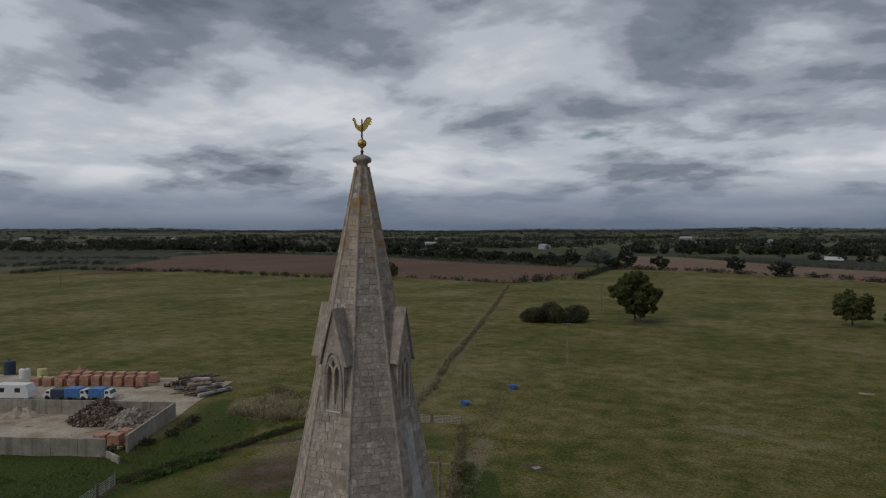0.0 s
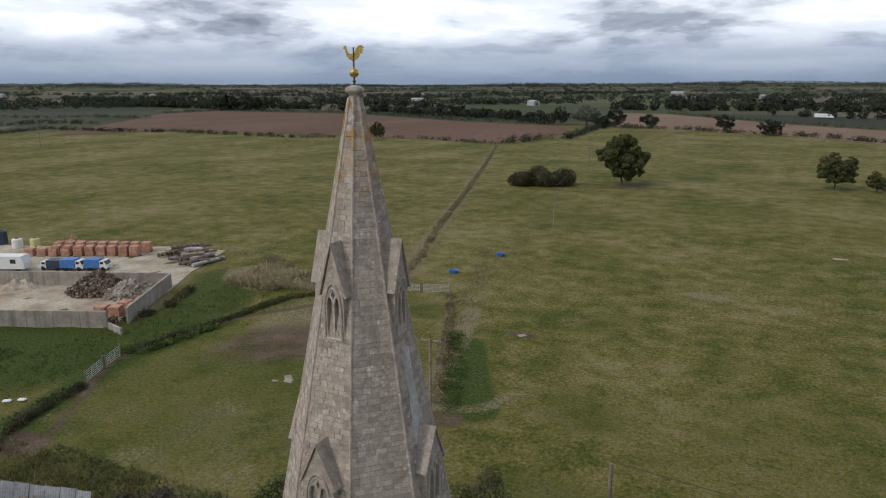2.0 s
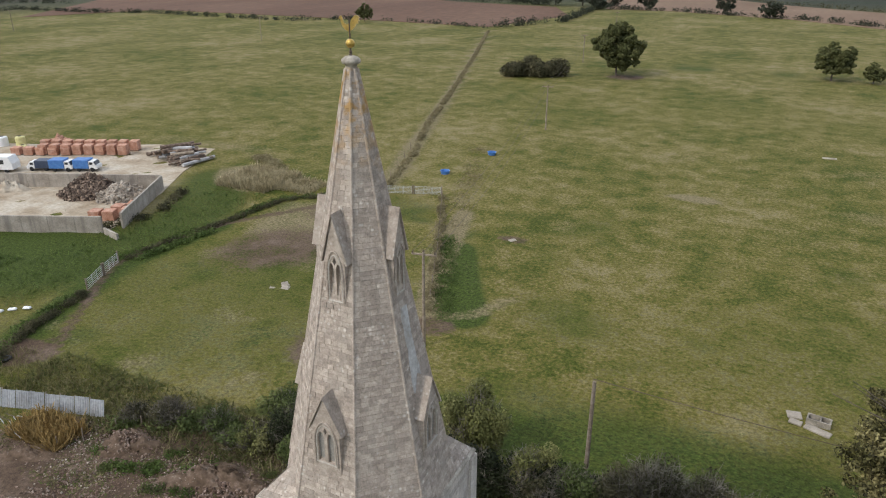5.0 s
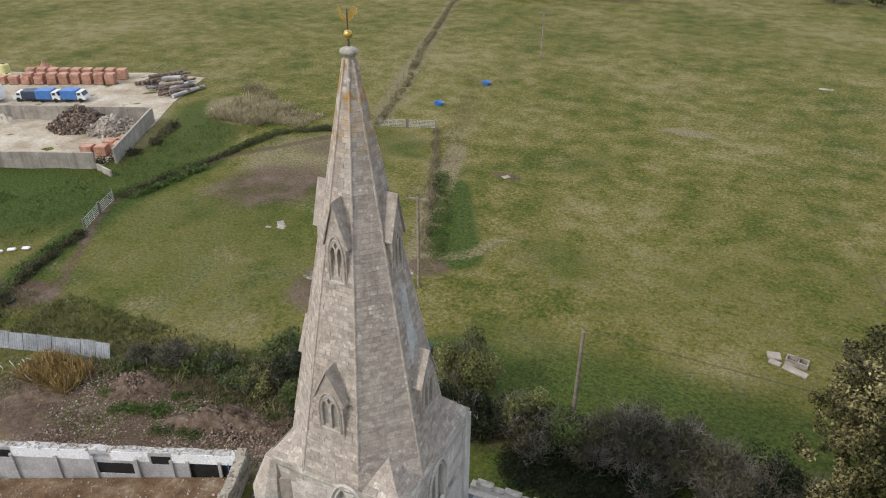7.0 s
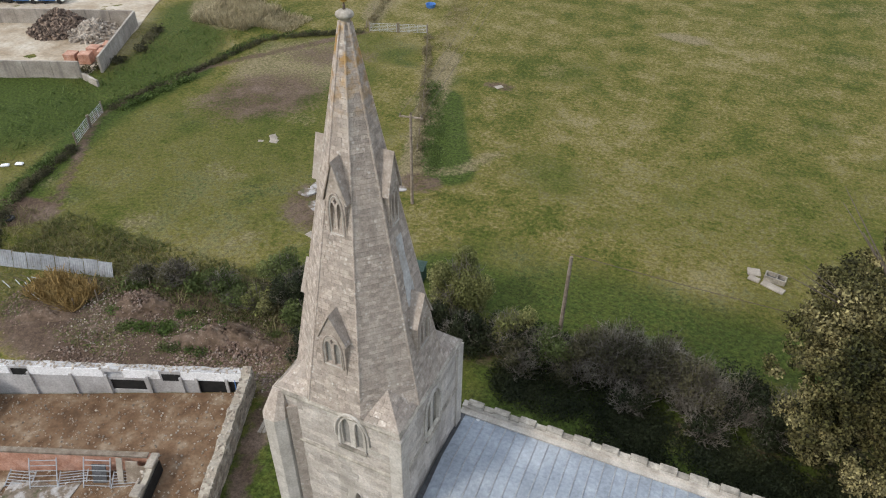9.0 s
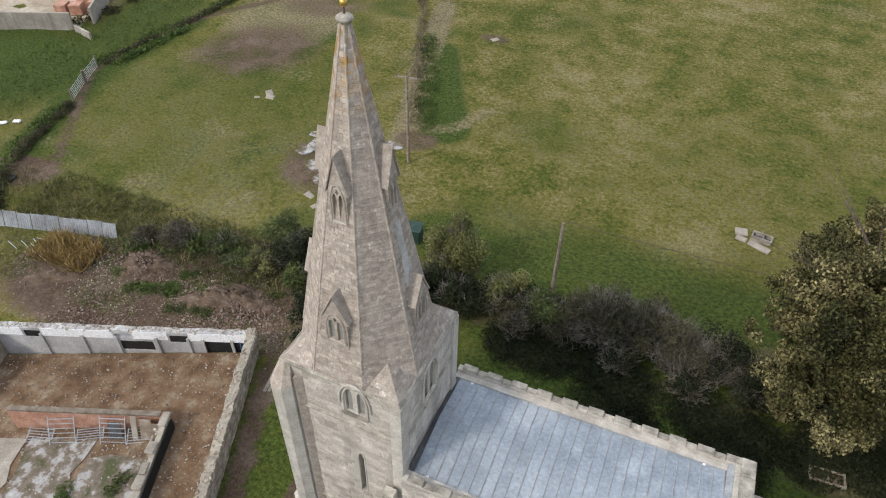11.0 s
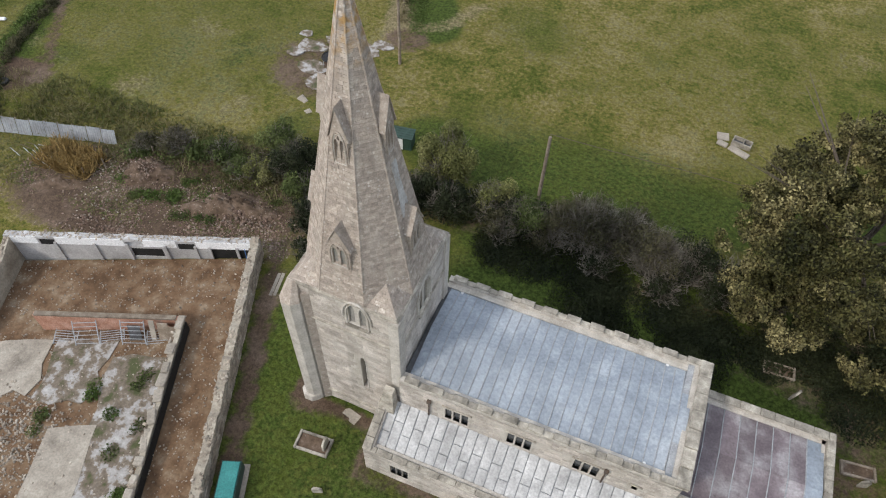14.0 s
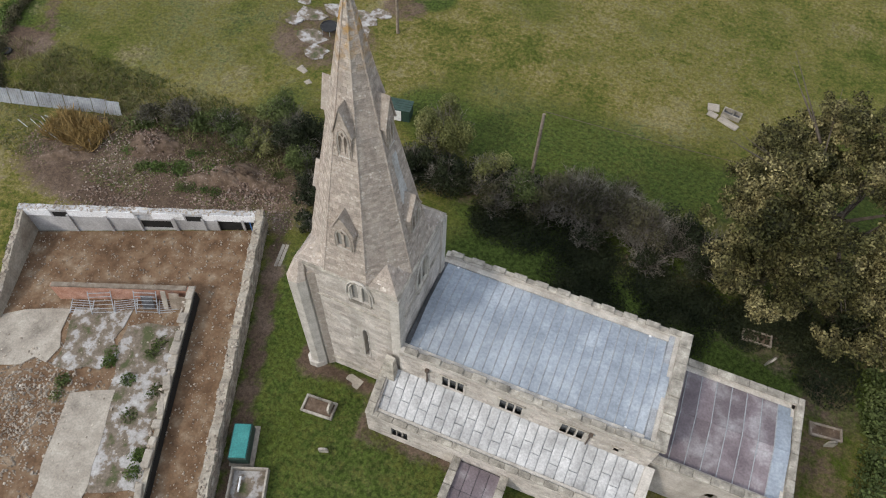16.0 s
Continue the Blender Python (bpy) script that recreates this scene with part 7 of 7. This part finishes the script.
ring = [(0.78 * math.cos(a), 0.78 * math.sin(a), 0.64) for a in np.linspace(0, 2 * math.pi, 29)]
kid("rim", tube(ring, 0.06, 6, False), M["rubber"], tramp)
for k in range(6):
    a = k * math.pi / 3
    kid("leg", tube([(0.75 * math.cos(a), 0.75 * math.sin(a), 0.6), (0.78 * math.cos(a), 0.78 * math.sin(a), 0.0)], 0.025, 6), M["steel"], tramp)
for k, (x, y, rx, ry, t) in enumerate([(-21.8, 28.2, 1.7, 1.0, 20), (-19.6, 29.8, 1.6, 1.0, 50), (-20.2, 25.4, 1.6, 1.1, 10), (-17.2, 29.8, 1.8, 1.0, 30), (-16.2, 27.6, 1.2, 1.6, 10), (-22.8, 26.8, 0.9, 0.6, 0), (-18.6, 23.6, 1.2, 1.0, 40), (-15.6, 31.2, 1.2, 0.7, 15), (-23.2, 29.6, 0.8, 0.5, 60)]):
    pts = [(x + rx * math.cos(a + radians(t)) * rk.uniform(0.75, 1.15), y + ry * math.sin(a + radians(t)) * rk.uniform(0.75, 1.15)) for a in np.linspace(0, 5.6, 9)]
    sheet("concrete_patch", pts, M["concrete_moss"], "pale broken concrete slab sunk in turf", "paving", 0.07, step=0.5, ragged=0.14, seed=k)
for k, (x, y) in enumerate([(-31.2, 33.4), (-32.4, 32.8), (-31.8, 34.2), (-18.4, 21.0), (-17.2, 19.8), (-14.9, 55.9)]):
    tagged(part("boulder", rocks(rk, 1, lambda: (x, y, gzf(x, y)), (0.8, 1.4), 0.14), M["concrete"]), "flat pale stone lying in grass", "stone", "stones in the grass")
# slabs and trough by the tree
trough = thing("stone_trough", "old stone trough on pale slabs in grass", "trough", (17.75, 32.15, 0), -8)
for sx, sy, w, d in ((-0.75, 0, 0.12, 0.8), (0.75, 0, 0.12, 0.8), (0, 0.36, 1.38, 0.1), (0, -0.36, 1.38, 0.1), (0.1, 0, 0.1, 0.6)):
    kid("side", box(w, d, 0.5, (sx, sy, 0), 0.02), M["coping"], trough)
kid("bottom", box(1.4, 0.6, 0.15, (0, 0, 0)), M["lead_dark"], trough)
for x, y, w, d, t in ((16.15, 32.55, 1.0, 0.9, 10), (16.25, 31.65, 0.9, 0.6, -14), (17.7, 31.2, 1.8, 0.7, -22), (19.8, 113.6, 2.2, 0.8, 5)):
    tagged(part("slab", box(w, d, 0.16, (x, y, -0.03), 0.04, (0, 0, t)), M["concrete"]), "pale flat stone slab in grass", "slab", "slabs by the trough")
for x, y in ((-34.3, 77.4), (-32.0, 91.0)):
    tub = thing("feed_tub", "blue plastic feed tub in a pasture", "tub", (x, y, 0), 0, "feed tubs")
    kid("wall", lathe([(0.62, 0), (0.75, 0.5), (0.80, 0.52), (0.70, 0.5), (0.58, 0.08)], 16), M["blue"], tub)
tyre = thing("tyre", "black tyre lying on bare earth", "tyre", (-43.6, 11.9, 0.0))
kid("tread", lathe([(0.25, 0.02), (0.42, 0.0), (0.48, 0.08), (0.48, 0.18), (0.42, 0.25), (0.25, 0.23), (0.24, 0.12)], 20), M["rubber"], tyre)
for k, (x, y, t) in enumerate([(-50.6, 18.8, 25), (-51.6, 18.0, 40), (-52.4, 17.2, 20)]):
    tagged(part("sack", box(0.8, 0.45, 0.22, (x, y, 0), 0.09, (0, 0, t)), M["white"]), "white plastic sack dumped by a hedge", "sack", "sacks by the hedge")
shed = thing("garden_shelter", "small dark green slatted shelter with a pale panel", "shelter", (-8.0, 19.4, gzf(-8.0, 19.4)), 10)
kid("body", box(1.9, 1.2, 1.3, (0, 0, 0), 0.02), M["dark_green"], shed)
for k in range(5):
    kid("slat", box(2.1, 0.22, 0.05, (0, -0.55 + 0.27 * k, 1.32), 0.01), M["dark_green"], shed)
kid("panel", box(0.9, 0.06, 1.1, (-0.2, -0.64, 0.1), 0.01), M["white"], shed, "pale panel")
# scaffold frames and ladders stacked against the court wall, metal on the rubble
for k in range(5):
    a0 = 4.9 + k * 1.55
    fr = thing("ladder_stack", "aluminium ladders and hurdles piled against a wall", "ladder", rp(a0 + 0.6, 7.15, gzf(*rp(a0, 7)[:2]) + 0.06), 22 + rk.uniform(-12, 12), "stacked ladders")
    tilt = 0.5 + rk.uniform(-0.15, 0.2)
    for sx in (-0.75, 0.75):
        kid("rail", tube([(sx, 0.5, 1.5 * (1 if k % 2 else 0.25)), (sx, -0.9 * tilt, 0.05)], 0.035, 5), M["steel"], fr)
    for i in range(6):
        t = (i + 0.5) / 6
        kid("rung", tube([(-0.75, 0.5 - (0.5 + 0.9 * tilt) * t, 1.5 * (1 if k % 2 else 0.25) * (1 - t) + 0.05 * t), (0.75, 0.5 - (0.5 + 0.9 * tilt) * t, 1.5 * (1 if k % 2 else 0.25) * (1 - t) + 0.05 * t)], 0.025, 5), M["steel"], fr)
for k, (a, w, h, m) in enumerate([(5.1, 0.7, 1.5, "wood"), (5.8, 0.35, 1.7, "concrete"), (7.0, 0.8, 1.3, "lead_dark"), (4.6, 0.9, 1.2, "wood")]):
    p = rp(a, 7.3)
    tagged(part("board", box(w, 0.06, h, (p[0], p[1], gzf(p[0], p[1]) + 0.03), 0.01, (-22, 0, 22)), M[m]), "old board leaning against a court wall", "board", "leaning boards")
for k in range(16):
    x, y = -34 + rk.uniform(-3.2, 2.2), 6.4 + rk.uniform(-0.7, 0.7)
    g, l = rk.uniform(-0.5, 0.6), rk.uniform(1.2, 2.8)
    tagged(part("metal_bar", tube([(x, y, 0.1 + rk.uniform(0, 0.3)), (x + l * math.cos(g), y + l * math.sin(g), 0.15 + rk.uniform(0, 0.35))], 0.03, 5), M["steel" if k % 3 else "iron"]), "scrap metal bar lying in dead grass", "scrap", "scrap metal")
for x, y in ((-28.6, 7.4), (-27.4, 9.2), (-29.4, 6.0), (-26.0, 10.2)):
    tagged(part("stake", tube([(x, y, -0.1), (x + 0.1, y, 1.1)], 0.05, 5), M["wood"]), "grey wooden stake in rubble", "stake", "stakes in the rubble")
tagged(part("hose", tube([rp(1.0, 0.66, 2.6), rp(1.0, 0.75, 1.4), rp(0.9, 1.2, 0.95), rp(1.6, 2.2, 0.95)], 0.03, 5), M["blue"]), "blue hose hanging down a ruined wall", "hose")

# ---- the builder's yard ----
sheet("yard", [(-60.5, 36.5), (-74, 30), (-112, 42), (-124, 56), (-100, 64), (-88, 71), (-77, 73), (-71.5, 60), (-66.5, 51)], M["yard"], "dusty concrete builder's yard", "yard", 0.06)


def yard_wall(a, b, h, label):
    A, B = Vector((*a, 0)), Vector((*b, 0))
    w = thing("concrete_wall", label, "wall", (a[0], a[1], 0))
    u = (B - A).normalized()
    n = max(1, int((B - A).length / 3.0))
    for i in range(n):
        p, q = A.lerp(B, i / n), A.lerp(B, (i + 1) / n)
        m = Matrix(((u.x, -u.y, 0, p.x), (u.y, u.x, 0, p.y), (0, 0, 1, 0), (0, 0, 0, 1)))
        b2 = box((q - p).length - 0.03, 0.28, h, ((q - p).length / 2, 0, -0.1), 0.02)
        bmesh.ops.transform(b2, matrix=m, verts=b2.verts)
        part("panel", b2, M["concrete_wall"], w)


yard_wall((-60.8, 36.2), (-82, 26.6), 2.2, "grey cast concrete retaining wall, stained")
yard_wall((-59.8, 38.2), (-67.6, 52.2), 2.2, "grey cast concrete retaining wall, stained")
yard_wall((-67.8, 52.2), (-92, 41.6), 2.2, "grey cast concrete retaining wall, stained")
yard_wall((-60.4, 36.0), (-57.2, 35.2), 0.9, "short low stub of concrete wall")


def log_heap(name, at, r, h, n, mat, label, seed, l=(0.3, 0.6), rad=(0.06, 0.13)):
    rnd = random.Random(seed)
    sh = []
    for _ in range(n):
        g, q = rnd.uniform(0, 6.28), rnd.random() ** 0.5
        x, y, z = at[0] + r * q * math.cos(g), at[1] + r * q * math.sin(g), 0.1 + h * (1 - q) * rnd.uniform(0.75, 1.0)
        d = Vector((rnd.gauss(0, 1), rnd.gauss(0, 1), rnd.gauss(0, 0.5))).normalized() * rnd.uniform(*l)
        sh.append(tube([Vector((x, y, z)) - d / 2, Vector((x, y, z)) + d / 2], rnd.uniform(*rad), 6))
    return tagged(part(name, gather(sh), M[mat]), label, "heap", kind="stuff")


mound("log_heap_core", (-75.6, 46.6), 3.6, 2.6, 2.0, 20, M["logs"], "core of a heap of split logs", "heap", 12)
log_heap("split_logs", (-75.6, 46.6), 4.1, 2.9, 900, "logs", "heap of dark split firewood logs on a concrete yard", 51, (0.6, 1.2), (0.10, 0.22))
mound("scrap_heap_core", (-70.2, 47.2), 2.8, 2.4, 1.4, 20, M["logs"], "core of a grey scrap heap", "heap", 13)
log_heap("scrap_heap", (-70.2, 47.2), 3.4, 2.0, 420, "rubble", "heap of grey pipes and stone offcuts", 52, (0.6, 1.6), (0.08, 0.24))
mound("sand_heap", (-87.0, 42.0), 3.0, 1.8, 1.1, 25, M["yard"], "heap of yellow sand against a wall", "heap", 14)
mound("brick_rubble", (-102.0, 62.0), 3.4, 2.0, 1.8, 25, M["brick"], "heap of red brick rubble", "heap", 15)


def brick_pallet(at, rz, h):
    p = thing("brick_pallet", "stack of orange bricks on a timber pallet", "brick stack", (at[0], at[1], 0.06), rz, "brick stacks in the yard")
    kid("pallet", join(*[box(1.5, 0.16, 0.12, (0, y, 0)) for y in (-0.6, -0.2, 0.2, 0.6)]), M["wood"], p)
    k = int(h / 0.42)
    for i in range(k):
        kid("brick_pack", box(1.45 - 0.04 * (i % 2), 1.45, 0.40, (0.02 * (i % 2), 0, 0.12 + 0.41 * i), 0.03), M["brick"], p)
    return p


first = brick_pallet((-88.0, 63.2), 27, 1.7)
for i in range(1, 8):
    copy_thing(first, pose(-88.0 - 1.75 * i, 63.2 - 0.82 * i, 0.06, 0, 0, 27 + rk.uniform(-4, 4)))
for i in range(9):
    copy_thing(first, pose(-88.6 - 1.75 * i, 66.2 - 0.82 * i, 0.06, 0, 0, 27 + rk.uniform(-4, 4)))
low = brick_pallet((-63.6, 39.6), 27, 1.3)
copy_thing(low, pose(-65.2, 38.9, 0.06, 0, 0, 22))
for x, y in ((-62.3, 41.4), (-64.2, 41.6), (-63.4, 43.4)):
    copy_thing(low, pose(x, y, 0.06, 0, 0, 27 + rk.uniform(-8, 8)))
for i in range(5):
    copy_thing(low, pose(-96.5 - 1.9 * i, 58.8 - 0.9 * i, 0.06, 0, 0, 27 + rk.uniform(-8, 8)))


def vehicle(name, at, rz, l, w, h, body, cab, label, category):
    v = thing(name, label, category, (at[0], at[1], 0.06), rz, "vehicles in the yard")
    if cab:
        kid("load_body", box(l * 0.66, w, h * 0.72, (-l * 0.17, 0, h * 0.26), 0.06), M[body], v)
        prof = [(l * 0.17, h * 0.24), (l * 0.17, h * 0.86), (l * 0.36, h * 0.86), (l * 0.44, h * 0.55), (l * 0.5, h * 0.48), (l * 0.5, h * 0.24)]
        kid("cab", plate(prof, [], w * 0.94, pose(0, -w * 0.47, 0)), M[cab], v)
        kid("windscreen", plate([(l * 0.372, h * 0.83), (l * 0.443, h * 0.57), (l * 0.455, h * 0.57), (l * 0.385, h * 0.83)], [], w * 0.8, pose(0, -w * 0.4, 0)), M["glass_dark"], v)
        for s in (-1, 1):
            kid("side_window", plate(rect(l * 0.2, l * 0.34, h * 0.6, h * 0.8), [], 0.02, pose(0, s * w * 0.475 - 0.01, 0)), M["glass_dark"], v)
    else:
        prof = [(-l / 2, h * 0.2), (-l / 2, h * 0.8), (-l * 0.44, h), (l * 0.42, h), (l / 2, h * 0.6), (l / 2, h * 0.2)]
        kid("body", plate(prof, [], w, pose(0, -w / 2, 0)), M[body], v)
        for s in (-1, 1):
            for x in (-l * 0.25, l * 0.2):
                kid("side_window", plate(rect(x - 0.45, x + 0.45, h * 0.55, h * 0.82), [], 0.02, pose(0, s * (w / 2 + 0.005) - 0.01, 0)), M["glass_dark"], v)
    for sx in (-0.28, 0.3):
        for s in (-1, 1):
            wv, wf = lathe([(0.0, 0), (0.3, 0.0), (0.36, 0.04), (0.36, 0.2), (0.3, 0.24), (0.0, 0.24)], 14)
            m = pose(l * sx, s * (w / 2 - 0.14) - 0.12, 0.36, -90)
            kid("wheel", ([m @ Vector(q) for q in wv], wf), M["rubber"], v)
    return v


vehicle("caravan", (-97.5, 47.6), 25, 5.6, 2.2, 2.5, "white", None, "white touring caravan beside a concrete wall", "caravan")
vehicle("tipper_truck", (-92.2, 51.0), 205, 3.8, 1.8, 1.7, "dark_blue", "white", "small pickup with a dark covered load bed", "truck")
vehicle("covered_truck", (-88.8, 52.3), 25, 3.7, 1.9, 1.9, "blue", "white", "small white truck with a blue tarpaulin body", "truck")
vehicle("covered_truck", (-85.4, 54.0), 25, 3.7, 1.9, 1.9, "blue", "white", "small white truck with a blue tarpaulin body", "truck")
lorry = vehicle("lorry", (27, 637), -12, 14, 2.6, 4.0, "white", "white", "white articulated lorry on a far road", "lorry")


def pipe_stack(at, rz):
    p = thing("pipe_stack", "stack of grey concrete pipes and timber beams", "pipe stack", (at[0], at[1], 0.06), rz)
    rnd = random.Random(8)
    for i in range(70):
        y = rnd.uniform(-4.6, 4.6)
        z = 0.25 + rnd.random() * 2.1 * (1 - abs(y) / 5.2)
        l, r, skew = rnd.uniform(2.6, 6.5), rnd.uniform(0.12, 0.34), rnd.uniform(-1.3, 1.3)
        x = rnd.uniform(-1.2, 1.2)
        kid("pipe", tube([(x - l / 2, y - skew, z), (x + l / 2, y + skew, z + rnd.uniform(-0.2, 0.4))], r, 10), M[("wood", "logs", "render_grey", "logs")[i % 4]], p)
    return p


pipe_stack((-77.4, 65.6), 66)
for x, y, m, h, r in ((-117.5, 58.6, "dark_blue", 2.6, 1.0), (-112.0, 58.0, "white", 1.7, 0.9), (-108.5, 59.0, "yellow", 1.9, 0.8), (-104.9, 56.8, "yellow", 1.2, 0.7), (-101.5, 60.5, "yellow", 1.2, 0.6)):
    d = thing("storage_tank", "plastic storage tank standing in the yard", "tank", (x, y, 0.06), 0, "tanks in the yard")
    kid("shell", lathe([(r, 0), (r * 1.02, 0.1), (r, 0.2), (r, h * 0.85), (r * 0.9, h * 0.95), (r * 0.4, h)], 18), M[m], d)
    kid("lid", lathe([(r * 0.35, 0), (r * 0.35, 0.1), (r * 0.1, 0.14)], 12, (0, 0, h - 0.02)), M["rubber"], d)
hurdles = thing("hurdle_stack", "stack of rusty metal hurdles beside a concrete wall", "hurdles", (-75.5, 28.2, 0), 27)
for k in range(5):
    for z in (0.3, 0.6, 0.9, 1.2):
        kid("bar", tube([(-2.2, -0.3 - 0.18 * k, z), (2.2, -0.3 - 0.18 * k, z - 0.1)], 0.03, 5), M["iron"], hurdles)
    for x in (-2.2, 0, 2.2):
        kid("upright", tube([(x, -0.3 - 0.18 * k, 0), (x, -0.3 - 0.18 * k, 1.3)], 0.03, 5), M["iron"], hurdles)


# ---- far buildings ----
def barn(at, rz, l, w, h, wall, roof, label):
    b = thing("farm_building", label, "building", (at[0], at[1], lands(*at)), rz, "far farm buildings")
    kid("wall", plate([(-w / 2, -1), (-w / 2, h), (0, h + w * 0.22), (w / 2, h), (w / 2, -1)], [rect(-w * 0.2, w * 0.2, 0.2, h * 0.7)], l, pose(0, -l / 2, 0)), M[wall], b)
    for s in (-1, 1):
        bm = box(w * 0.57, l + 0.6, 0.15, (s * w * 0.26, 0, h + w * 0.10), 0, (0, s * 23.7, 0))
        kid("roof", bm, M[roof], b)
    for k in range(4):
        kid("window", box(0.06, l * 0.1, h * 0.35, (w / 2 + 0.03, -l * 0.36 + k * l * 0.24, h * 0.4)), M["glass_dark"], b)


for k, (x, y, l, w, h, wall, roof) in enumerate([(-521, 955, 26, 10, 4, "render_grey", "zinc"), (-1480, 900, 24, 12, 6, "render_grey", "zinc"), (-1200, 1050, 30, 14, 5, "render_grey", "zinc"),
                                                 (-300, 860, 16, 9, 5, "render_grey", "zinc"), (-150, 1180, 18, 9, 5, "render_grey", "zinc"), (-60, 1400, 20, 10, 5, "white", "zinc"), (-700, 1300, 22, 10, 5, "render_grey", "zinc"), (-250, 1700, 30, 14, 6, "render_grey", "zinc")]):
    barn((x, y), rk.uniform(0, 180), l, w, h, wall, roof, "pale farm building with a pitched roof, far off")
